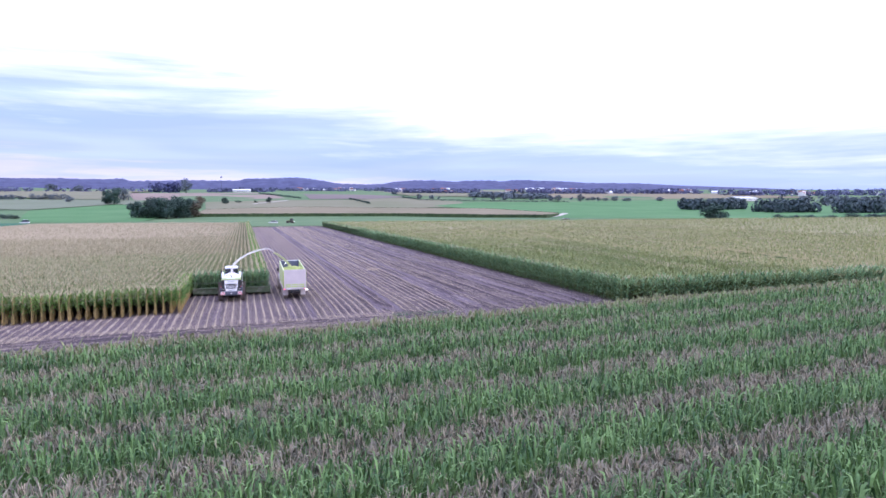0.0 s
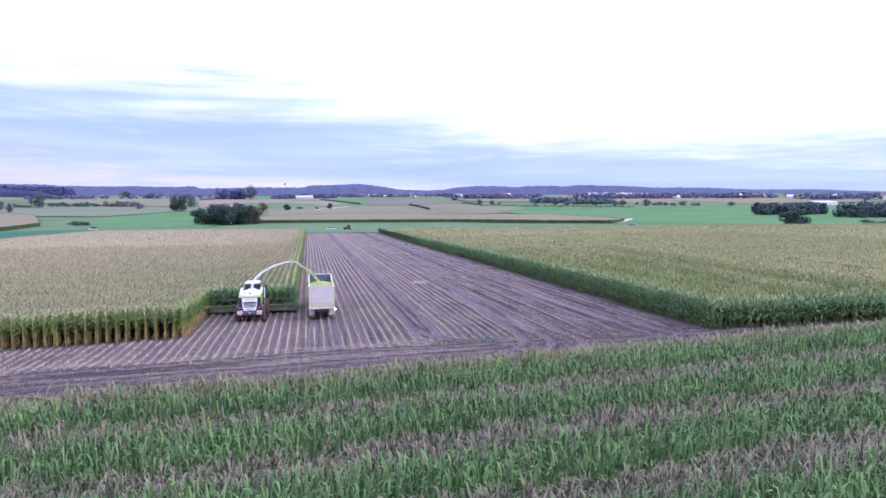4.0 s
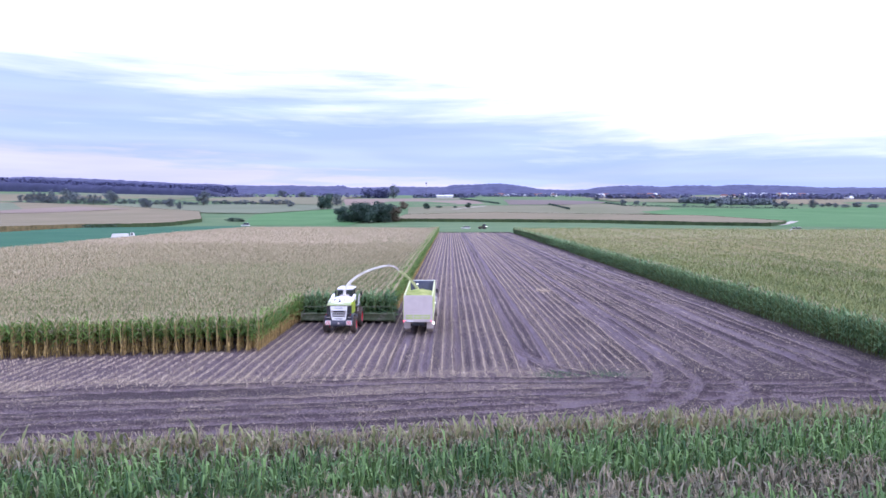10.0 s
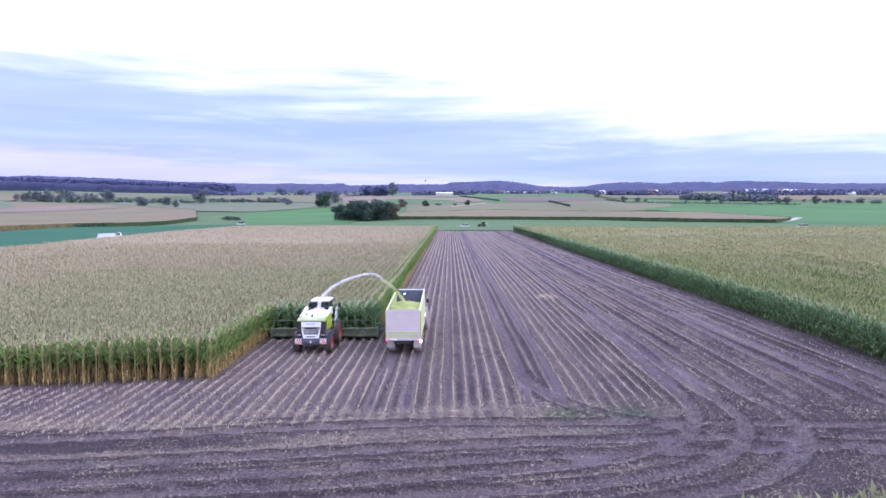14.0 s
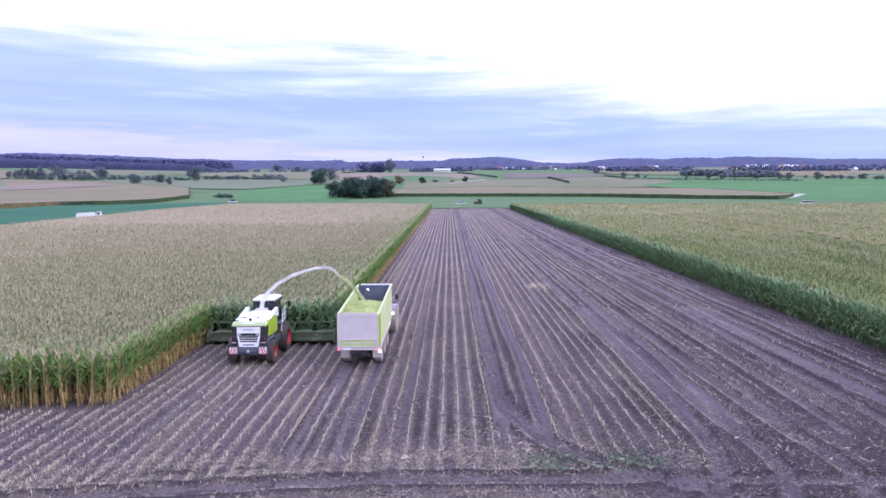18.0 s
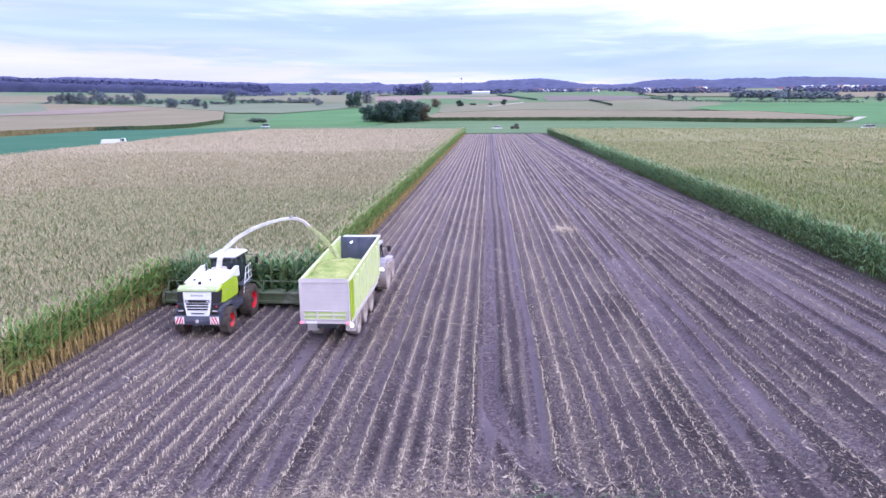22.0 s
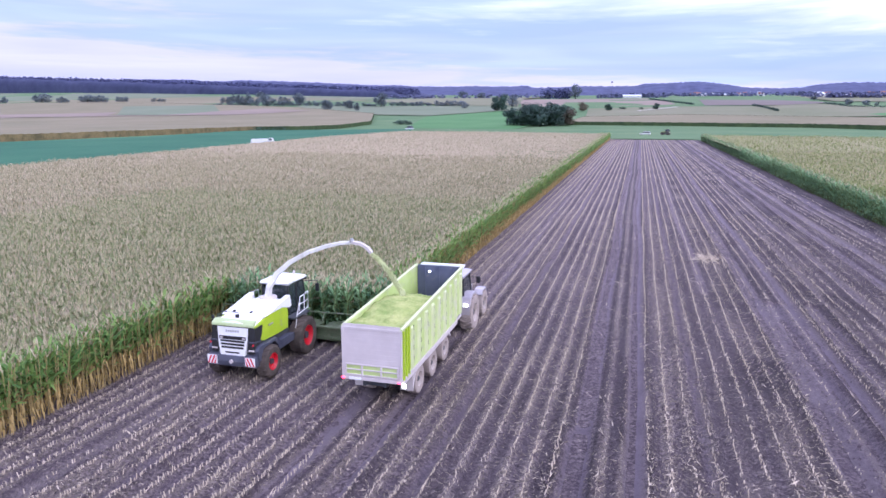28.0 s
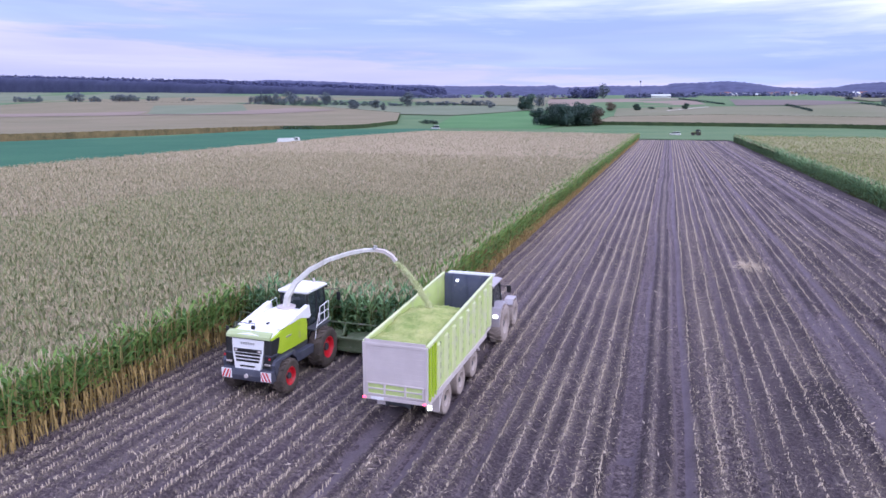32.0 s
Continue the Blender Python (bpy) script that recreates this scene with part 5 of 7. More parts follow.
# ---- the silage trailer ----
def silage_trailer():
    top = tagged(new("silage_trailer"), "lime green silage trailer with grey tailboard, heaped with chopped maize", "trailer")
    W, L = 1.25, 9.45
    z0, zr, zf = 1.38, 3.43, 3.87
    def edge(y):
        return zr + (zf - zr) * y / L
    # side walls with pressed ribs
    for s in (-1, 1):
        wall = part("side_wall", bm_side([(0.05, z0), (0.05, edge(0.05)), (L, zf), (L, z0 + 0.35), (L - 1.6, z0)], s * (W - 0.07), s * (W - 0.02), 0.01), M_LIME_PALE, top, "pale lime green side wall with upright ribs")
        n = 9
        for k in range(n):
            y = 1.15 + k * (L - 1.6) / (n - 1)
            rib = bm_hull([[(s * (W - 0.02), y - 0.2, z0 + 0.12), (s * (W - 0.02), y + 0.2, z0 + 0.12), (s * (W + 0.045), y + 0.12, z0 + 0.18), (s * (W + 0.045), y - 0.12, z0 + 0.18)],
                           [(s * (W - 0.02), y - 0.2, edge(y) - 0.22), (s * (W - 0.02), y + 0.2, edge(y) - 0.22), (s * (W + 0.045), y + 0.12, edge(y) - 0.28), (s * (W + 0.045), y - 0.12, edge(y) - 0.28)]])
            part("rib", rib, M_RIB, wall)
            for j in range(4):
                z = z0 + 0.4 + j * 0.42
                part("slot", bm_box((min(s * (W - 0.03), s * (W + 0.01)), y + 0.22, z), (max(s * (W - 0.03), s * (W + 0.01)), y + 0.29, z + 0.2), 0.005), M_HEADER, wall)
        part("top_rail", bm_side([(0.0, edge(0) - 0.04), (0.0, edge(0) + 0.06), (L, zf + 0.06), (L, zf - 0.04)], s * (W - 0.1), s * (W + 0.03), 0.015), M_RIB, top, "pale top rail")
        part("bottom_rail", bm_box((s * (W - 0.1) if s > 0 else s * (W + 0.04), 0.1, z0 - 0.16), (s * (W + 0.04) if s > 0 else s * (W - 0.1), L - 1.2, z0 + 0.06), 0.02), M_GREY, top, "light grey lower rail")
        for y in (0.16, 0.5, 0.78):
            part("corner_post", bm_box((min(s * (W - 0.02), s * (W + 0.05)), y - 0.06, z0), (max(s * (W - 0.02), s * (W + 0.05)), y + 0.06, edge(y) - 0.05), 0.012), M_LIME, top, "lime green rear post")
    # tailboard
    tail = part("tailboard", bm_box((-W, -0.06, z0 + 0.06), (W, 0.02, zr), 0.012), M_GREY, top, "light grey tailboard of joined planks")
    for k in range(8):
        z = z0 + 0.62 + k * 0.20
        part("plank_joint", bm_box((-W + 0.07, -0.068, z), (W - 0.07, -0.055, z + 0.185), 0.006), M_GREY, tail)
    for x in (-W + 0.05, W - 0.05):
        part("tailboard_frame", bm_box((x - 0.05, -0.09, z0), (x + 0.05, -0.03, zr + 0.02), 0.012), M_GREY, tail)
    part("tailboard_frame", bm_box((-W + 0.1, -0.09, zr - 0.08), (W - 0.1, -0.05, zr + 0.03), 0.012), M_GREY, tail)
    bay = part("grain_flap", bm_box((-W + 0.16, -0.075, z0 + 0.12), (W - 0.16, -0.055, z0 + 0.56), 0.008), M_LIME_PALE, tail, "pale lime lower flap with uprights")
    for x in (-W + 0.16, -0.4, 0.4, W - 0.16):
        part("flap_upright", bm_box((x - 0.035, -0.12, z0 + 0.1), (x + 0.035, -0.06, z0 + 0.56), 0.01), M_GREY, bay)
    for z in (z0 + 0.12, z0 + 0.34, z0 + 0.55):
        part("flap_bar", bm_box((-W + 0.16, -0.115, z - 0.025), (W - 0.16, -0.07, z + 0.025), 0.01), M_GREY, bay)
    # front wall, dark, with a sloping grey hood
    part("front_wall", bm_merge(bm_box((-W + 0.08, L - 0.06, z0), (W - 0.08, L, zf + 0.02), 0.01), *[bm_box((x - 0.03, L - 0.1, z0), (x + 0.03, L - 0.055, zf), 0.008) for x in (-0.75, 0.0, 0.75)]), M_NAVY, top, "dark blue front wall")
    for x, z in ((-0.5, zf - 0.3),):
        part("wall_lamp", bm_box((x - 0.06, L - 0.16, z - 0.04), (x + 0.06, L - 0.1, z + 0.05), 0.012), M_LAMP, top, "small lit work lamp")
    part("front_hood", bm_side([(L - 0.05, zf - 0.1), (L - 0.05, zf + 0.1), (L + 0.45, zf + 0.05), (L + 0.45, zf - 0.02)], -W + 0.25, W + 0.02, 0.02), M_WHITE, top, "white hood on the front wall")
    # floor, chassis, drawbar
    part("floor", bm_box((-W + 0.07, 0.0, z0 - 0.12), (W - 0.07, L, z0), 0.01), M_GREY, top)
    part("chassis", bm_merge(bm_box((-0.5, 0.2, 0.95), (-0.36, L, 1.32), 0.02), bm_box((0.36, 0.2, 0.95), (0.5, L, 1.32), 0.02), *[bm_box((-0.5, y - 0.06, 0.98), (0.5, y + 0.06, 1.3), 0.02) for y in (0.3, 2.3, 4.4, 6.4, 8.6)]), M_DARK, top, "dark chassis rails")
    part("drawbar", bm_hull([[(-0.45, L, 0.9), (0.45, L, 0.9), (0.45, L, 1.25), (-0.45, L, 1.25)], [(-0.1, L + 1.0, 0.75), (0.1, L + 1.0, 0.75), (0.1, L + 1.0, 0.95), (-0.1, L + 1.0, 0.95)], [(-0.06, L + 1.45, 0.7), (0.06, L + 1.45, 0.7), (0.06, L + 1.45, 0.85), (-0.06, L + 1.45, 0.85)]]), M_GREY, top, "grey drawbar")
    bump = part("rear_bumper", bm_merge(bm_box((-W, -0.1, 1.28), (W, 0.06, 1.44), 0.02)), M_GREY, top, "grey rear beam with lamps")
    part("plate_panel", bm_box((-W + 0.3, -0.125, 1.30), (-W + 0.82, -0.105, 1.41), 0.006), M_WHITE, bump, "pale plate panel")
    part("tail_lamp", bm_box((-W - 0.02, -0.13, 1.31), (-W + 0.1, -0.1, 1.38), 0.012), M_TAIL, bump, "lit red tail lamp")
    part("tail_lamp", bm_box((W - 0.16, -0.13, 1.31), (W - 0.06, -0.1, 1.36), 0.012), M_TAIL, bump, "lit red tail lamp")
    part("reversing_lamp", bm_box((W + 0.0, -0.06, 1.12), (W + 0.14, 0.0, 1.3), 0.02), M_LAMP, top, "lit white work lamp at the rear corner")
    # wheels, three axles, grey mudguards
    for k, y in enumerate((2.25, 4.2, 6.2)):
        part("axle", bm_tube([(-0.95, y, 0.62), (0.95, y, 0.62)], 0.075, 10), M_DARK, top)
        for s in (-1, 1):
            wheel(top, s * 0.99, y, 0.64, 0.5, 0.33, M_DUSTY_RIM, M_TYRE_DUST, 0, s)
    for s in (-1, 1):
        prof = [(1.2, 0.62)] + [(1.42, 0.95)] + [(1.75, 1.33), (6.75, 1.36), (7.1, 1.0), (7.0, 0.96), (6.7, 1.30), (1.8, 1.28), (1.5, 0.93), (1.3, 0.6)]
        part("mudguard", bm_side(prof, s * 0.76, s * 1.26, 0.012), M_GREY, top, "dusty light grey mudguard")
        part("rear_flap", bm_box((min(s * 0.72, s * 1.27), 1.2, 0.5), (max(s * 0.72, s * 1.27), 1.25, 1.3), 0.012), M_GREY, top, "dusty grey mud flap")
    top.matrix_basis = pose(TRAILER[0], TRAILER[1], 0)
    # its load
    xs, ys = np.linspace(-W + 0.09, W - 0.09, 40), np.linspace(0.05, L - 0.1, 130)
    gx, gy = np.meshgrid(xs, ys, indexing="ij")
    heap = 3.08 + 0.60 * np.exp(-((gy - 3.4) / 2.4) ** 2) * (1 - 0.45 * (gx / W) ** 2) + 0.3 * np.exp(-(gy / 0.9) ** 2) - 1.3 * np.clip((gy - 5.6) / 3.5, 0, 1)
    heap = heap + 0.05 * smooth_noise(gx, gy, 0.9, 61) + np.random.default_rng(6).normal(0, 0.022, gx.shape)
    v = np.stack([gx, gy, heap], -1).reshape(-1, 3)
    load = new("chopped_maize_load", tri_mesh("chopped_maize_load", v, grid_tris(40, 130), [M_CHOP]))
    load.matrix_basis = pose(TRAILER[0], TRAILER[1], 0)
    tagged(load, "heap of yellow-green chopped maize in the trailer", "silage", kind="stuff")
    # the jet of chopped maize from the spout
    r = np.random.default_rng(8)
    n = 14000
    s = r.uniform(0, 1, n)
    a, b = np.array([HARVESTER[0] + 4.98, HARVESTER[1] + 3.06, 5.22]), np.array([TRAILER[0] - 0.1, TRAILER[1] + 4.3, 3.45])
    p = a + (b - a) * s[:, None] + np.array([0, 0, 0.28]) * (4 * s * (1 - s))[:, None]
    p = p + r.normal(0, 1, (n, 3)) * (0.035 + 0.03 * s)[:, None]
    q = r.normal(0, 1, (n, 2, 3)) * 0.022
    v = np.stack([p, p + q[:, 0], p + q[:, 1]], 1).reshape(-1, 3)
    jet = new("chopped_maize_jet", tri_mesh("chopped_maize_jet", v, np.arange(n * 3).reshape(-1, 3), [M_JET]))
    tagged(jet, "jet of chopped maize falling from the spout into the trailer", "silage", kind="stuff")


silage_trailer()


# ---- the tractor in front of the trailer ----
def tractor(name, label, body_mat, at, turn=0.0, dusty=True):
    top = tagged(new(name), label, "tractor")
    ty = M_TYRE_DUST if dusty else M_TYRE
    part("chassis", bm_merge(bm_box((-0.35, -0.4, 0.7), (0.35, 3.6, 1.25), 0.06), bm_box((-0.9, -0.14, 0.8), (0.9, 0.14, 1.1), 0.04), bm_box((-0.8, 2.7, 0.6), (0.8, 2.95, 0.85), 0.04)), M_DARK, top)
    part("bonnet", bm_hull([[(-0.42, 1.0, 1.2), (0.42, 1.0, 1.2), (0.45, 1.0, 1.9), (0.3, 1.0, 2.05), (-0.3, 1.0, 2.05), (-0.45, 1.0, 1.9)], [(-0.42, 3.3, 1.1), (0.42, 3.3, 1.1), (0.42, 3.3, 1.65), (0.28, 3.3, 1.8), (-0.28, 3.3, 1.8), (-0.42, 3.3, 1.65)], [(-0.34, 3.65, 1.05), (0.34, 3.65, 1.05), (0.34, 3.65, 1.5), (0.24, 3.65, 1.62), (-0.24, 3.65, 1.62), (-0.34, 3.65, 1.5)]]), body_mat, top, "grey bonnet")
    cab = part("cab", bm_hull([[(-0.72, -0.55, 1.5), (0.72, -0.55, 1.5), (0.78, 1.05, 1.4), (-0.78, 1.05, 1.4)], [(-0.8, -0.6, 2.0), (0.8, -0.6, 2.0), (0.82, 1.15, 2.0), (-0.82, 1.15, 2.0)], [(-0.74, -0.45, 2.95), (0.74, -0.45, 2.95), (0.74, 0.95, 2.95), (-0.74, 0.95, 2.95)]]), M_GLASS, top, "dark glass cab")
    for s in (-1, 1):
        for y0, y1 in ((-0.6, -0.45), (1.14, 0.95)):
            part("pillar", bm_tube([(s * 0.8, y0, 1.5), (s * 0.81, y0, 2.0), (s * 0.75, y1, 2.95)], 0.045, 6), M_BLACK, cab)
    part("roof", bm_hull([[(-0.8, -0.7, 2.93), (0.8, -0.7, 2.93), (0.8, 1.2, 2.93), (-0.8, 1.2, 2.93)], [(-0.84, -0.75, 3.05), (0.84, -0.75, 3.05), (0.84, 1.25, 3.05), (-0.84, 1.25, 3.05)], [(-0.6, -0.5, 3.15), (0.6, -0.5, 3.15), (0.6, 1.0, 3.15), (-0.6, 1.0, 3.15)]]), body_mat, top, "tractor cab roof")
    for s in (-1, 1):
        prof = [(-1.0, 1.05), (-0.98, 1.5), (-0.7, 1.95), (-0.2, 2.12), (0.35, 2.08), (0.75, 1.8), (0.85, 1.4), (0.75, 1.35), (0.6, 1.7), (0.25, 1.95), (-0.2, 1.99), (-0.62, 1.83), (-0.85, 1.45)]
        guard = part("mudguard", bm_side(prof, s * 0.62, s * 1.2, 0.02), body_mat, top, "dusty grey rear mudguard")
        part("lamp", bm_box((s * 1.0 - 0.1, -1.0, 1.5), (s * 1.0 + 0.1, -0.93, 1.66), 0.02), M_LAMP, guard, "lit white lamp")
        wheel(top, s * 0.98, 0.0, 0.98, 0.62, 0.52, M_DUSTY_RIM if dusty else M_DARK, ty, 20, s)
        wheel(top, s * 0.95, 2.82, 0.74, 0.5, 0.38, M_DUSTY_RIM if dusty else M_DARK, ty, 18, s)
        part("front_guard", bm_side([(2.2, 1.35), (2.45, 1.6), (3.2, 1.6), (3.45, 1.3), (3.38, 1.26), (3.15, 1.52), (2.5, 1.52), (2.27, 1.3)], s * 0.72, s * 1.16, 0.015), body_mat, top, "dusty front mudguard")
        part("wing_mirror", bm_merge(bm_tube([(s * 0.78, 1.0, 2.7), (s * 1.2, 1.05, 2.65)], 0.02, 6), bm_box((s * 1.2 - 0.1, 1.0, 2.35), (s * 1.2 + 0.1, 1.06, 2.72), 0.02)), M_BLACK, top)
    part("exhaust", bm_tube([(0.55, 1.3, 1.5), (0.55, 1.3, 2.7), (0.56, 1.25, 2.95)], 0.06, 10), M_BLACK, top)
    top.matrix_basis = pose(at[0], at[1], at[2], 0, 0, turn)
    return top


tractor("tractor", "dusty grey tractor pulling the silage trailer", M_TRACTOR, (TRAILER[0] + 0.04, TRAILER[1] + 11.35, 0)).scale = (1.14, 1.0, 1.0)
tractor("tractor", "small green tractor parked at the end of the field", M_LEAF, (31.0, 368.0, 0.15), 70, False)

# ---- trees ----
def tree_template(name, seed, leaves, trunk_share, mat):
    """A tree one metre high and one wide: tapered trunk, limbs and a ragged crown of small leaf clumps."""
    r = random.Random(seed)
    g = np.random.default_rng(seed)
    top = new(name)
    bits = [bm_tube([(0, 0, -0.03), (0.005, 0, trunk_share), (0.015, 0.01, 0.62)], [0.035, 0.026, 0.008], 7)]
    lobes = []
    for k in range(7):
        a = 2 * math.pi * (k + r.uniform(-0.3, 0.3)) / 7
        z = 0.2 + 0.5 * (k + r.random()) / 7
        d = (0.36 - 0.28 * abs(z - 0.42)) * r.uniform(0.7, 1.1)
        tip = (math.cos(a) * d, math.sin(a) * d, z + 0.08)
        bits.append(bm_tube([(0, 0, z - 0.12), (tip[0] * 0.5, tip[1] * 0.5, z + 0.01), tip], [0.014, 0.009, 0.004], 5))
        lobes.append((*tip, r.uniform(0.18, 0.26)))
    lobes += [(r.uniform(-0.08, 0.08), r.uniform(-0.08, 0.08), 0.78, 0.2), (0.05, -0.05, 0.55, 0.3), (-0.03, 0.04, 0.32, 0.3), (0.2, 0.05, 0.25, 0.2), (-0.18, -0.12, 0.25, 0.2), (0.02, -0.22, 0.24, 0.2), (-0.05, 0.22, 0.26, 0.2), (r.uniform(-0.2, 0.2), r.uniform(-0.2, 0.2), 0.66, 0.19)]
    part("trunk", bm_merge(*bits), M_BARK, top)
    n = leaves
    L = np.array(lobes)
    pick = g.integers(0, len(L), n)
    d = g.normal(0, 1, (n, 3))
    d /= np.linalg.norm(d, axis=1)[:, None]
    c = L[pick, :3] + d * (L[pick, 3] * g.uniform(0.55, 1.06, n))[:, None]
    c[:, 2] = np.clip(c[:, 2], 0.07, 1.0)
    u = g.normal(0, 1, (n, 3))
    u -= d * (u * d).sum(1)[:, None] * 0.7
    u /= np.linalg.norm(u, axis=1)[:, None]
    w = np.cross(u, d + 0.3 * g.normal(0, 1, (n, 3)))
    w /= np.linalg.norm(w, axis=1)[:, None]
    s = g.uniform(0.02, 0.046, n)[:, None]
    v = np.stack([c - u * s, c + w * s * 0.7 + d * s * 0.3, c + u * s, c - w * s * 0.7 - d * s * 0.2], 1).reshape(-1, 3)
    o = np.arange(n)[:, None, None] * 4
    crown = new("crown", tri_mesh("crown", v, (o + np.array([[0, 1, 2], [0, 2, 3]])[None]).reshape(-1, 3), [mat]))
    crown.parent = top
    return top


KINDS = {"round": tree_template("tree", 1, 2400, 0.16, M_TREE), "tall": tree_template("tree", 2, 2400, 0.22, M_TREE), "bush": tree_template("bush", 3, 1300, 0.05, M_TREE), "brown": tree_template("tree", 4, 2000, 0.18, M_TREE_BROWN),
         "hazy": tree_template("tree", 5, 1300, 0.18, M_TREE_HAZE), "hazy_bush": tree_template("bush", 6, 1000, 0.05, M_TREE_HAZE)}
WORDS = {"hazy": ("far tree between the fields, grey-green with haze in its colour", "tree"), "hazy_bush": ("far thicket, grey-green with haze in its colour", "bush"), "round": ("dark green broad-leaved tree among the fields", "tree"), "tall": ("tall dark green tree among the fields", "tree"), "bush": ("low dark green bush in a hedge row", "bush"), "brown": ("small tree with brownish autumn leaves", "tree")}
used = set()


def plant(kind, x, y, w, h, group, label=""):
    if kind == "bush" and w > 13:
        # a long thicket is several bushes side by side
        r = random.Random(int(abs(x) * 7 + abs(y)))
        n = max(2, round(w / 9))
        for k in range(n):
            plant(kind, x + (k - (n - 1) / 2) * w / n + r.uniform(-1, 1), y + r.uniform(-3, 3), w / n * r.uniform(1.0, 1.4), h * r.uniform(0.7, 1.25), group, label)
        return None
    # beyond 850 m: templates whose leaf colour has haze painted in
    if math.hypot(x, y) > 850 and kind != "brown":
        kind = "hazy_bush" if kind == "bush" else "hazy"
    z = float(land(x, y)) - 0.3
    turn = (x * 37 + y * 17) % 360
    m = pose(x, y, z, 0, 0, turn) @ Matrix.Diagonal((w * 1.08, w * 1.08, h * 1.04, 1))
    if kind in used:
        ob = copy_thing(KINDS[kind], pose(x, y, z, 0, 0, turn))
        ob.scale = (w * 1.08, w * 1.08, h * 1.04)
    else:
        ob = KINDS[kind]
        ob.matrix_basis = m
        used.add(kind)
    tagged(ob, label or WORDS[kind][0], WORDS[kind][1], group)
    return ob


# the grove beside the field's end
for x, y, w, h, k in ((-80, 532, 17, 14, "round"), (-72, 526, 16, 15.5, "tall"), (-64, 530, 18, 17, "round"), (-58, 522, 15, 17.5, "tall"), (-51, 530, 17, 16, "round"), (-45, 524, 16, 15.5, "tall"), (-38, 532, 14, 14, "brown"),
                      (-68, 545, 18, 17, "tall"), (-54, 546, 18, 18, "round"), (-43, 545, 16, 16, "round")):
    plant(k, x, y, w, h, "trees of the grove", "dark green tree in the dense grove at the field's end" if k != "brown" else "")
for x, y, w, h, k in ((-142, 800, 16, 20, "tall"), (-150, 806, 14, 17, "round"), (-146, 890, 17, 16, "round"), (-47, 793, 12, 10.5, "brown"), (-19, 803, 9, 8, "round"), (-4, 827, 8.5, 3.2, "bush"), (17, 824, 5, 3, "bush"), (33, 825, 7.5, 7.5, "round"),
                      (-98, 1263, 22, 27, "tall"), (-473, 1916, 34, 17, "round"), (-315, 1454, 19, 14, "round"),
                      (-383, 831, 18, 13, "round"), (-362, 855, 16, 12, "round"), (-329, 803, 8, 11, "round"), (-332, 897, 20, 21, "tall"), (-202, 857, 11, 9, "round"), (278, 283, 16, 11.5, "round"),
                      (254, 1095, 12, 6, "round"), (251, 906, 9.5, 8, "round"), (269, 903, 9.5, 6.5, "round"), (275, 886, 6, 4.7, "bush"), (323, 867, 6, 4, "bush"), (351, 865, 9, 9.7, "round"), (368, 862, 11, 7, "round"), (410, 860, 10, 7, "round"),
                      (434, 844, 11, 7.5, "round"), (444, 842, 12, 9, "round"), (479, 869, 6, 4.5, "bush"), (472, 826, 11.5, 11, "tall"), (503, 853, 17, 6, "bush"), (507, 837, 7.5, 6, "round"), (519, 837, 12, 4.5, "bush"), (533, 835, 12, 7.5, "round"), (543, 819, 14, 5, "bush"),
                      (600, 820, 12, 7, "round"), (655, 800, 12, 6, "bush"), (700, 790, 13, 8, "round")):
    plant(k, x, y, w, h, "scattered field trees")
# hedge row on the left and along the right-hand meadow
for x, y, w, h, k in ((-590, 935, 24, 7, "bush"), (-575, 940, 20, 13, "round"), (-555, 936, 20, 9, "bush"), (-526, 926, 26, 17, "tall"), (-510, 935, 22, 8, "bush"), (-492, 941, 30, 7.5, "bush"), (-487, 956, 17, 16, "tall"), (-460, 935, 24, 7, "bush"), (-435, 930, 24, 8, "bush"),
                      (-397, 916, 27, 8, "bush"), (-357, 914, 22, 6.5, "bush"), (-319, 926, 24, 6, "bush"), (-295, 925, 22, 5, "bush"), (-275, 920, 20, 6, "bush"), (-247, 920, 22, 7.5, "bush"), (-228, 916, 20, 8, "bush"), (-616, 934, 20, 4.5, "bush"),
                      (-643, 1046, 40, 13, "bush"), (-670, 1050, 36, 11, "bush"), (-624, 1080, 27, 20, "tall"), (-558, 1037, 22, 11, "bush"), (-549, 1070, 22, 18, "round"), (-1352, 1171, 40, 12, "bush"), (-1310, 1171, 40, 13, "bush"), (-1175, 1148, 41, 21, "round"), (-1120, 1143, 29, 12, "bush"),
                      (-1094, 1184, 40, 17, "round"), (-1060, 1184, 36, 14, "bush"), (-1044, 1224, 28, 12, "bush"), (-941, 1210, 30, 8, "bush"), (-180, 545, 12, 4, "bush"), (-172, 543, 8, 3, "bush")):
    plant(k, x, y, w, h, "hedge row")
for x, y, w, h, k in ((323, 280, 9, 4.6, "bush"), (330, 274, 9, 4, "bush"), (338, 270, 10, 4.2, "bush"), (345, 262, 12, 4, "bush"), (352, 254, 10, 5.4, "bush"), (360, 250, 10, 3.8, "bush"), (370, 256, 10, 4.4, "bush"), (380, 262, 12, 4.6, "bush"), (394, 266, 12, 4.2, "bush"), (410, 270, 14, 5, "bush")):
    plant(k, x, y, w, h, "bushes at the field's edge")


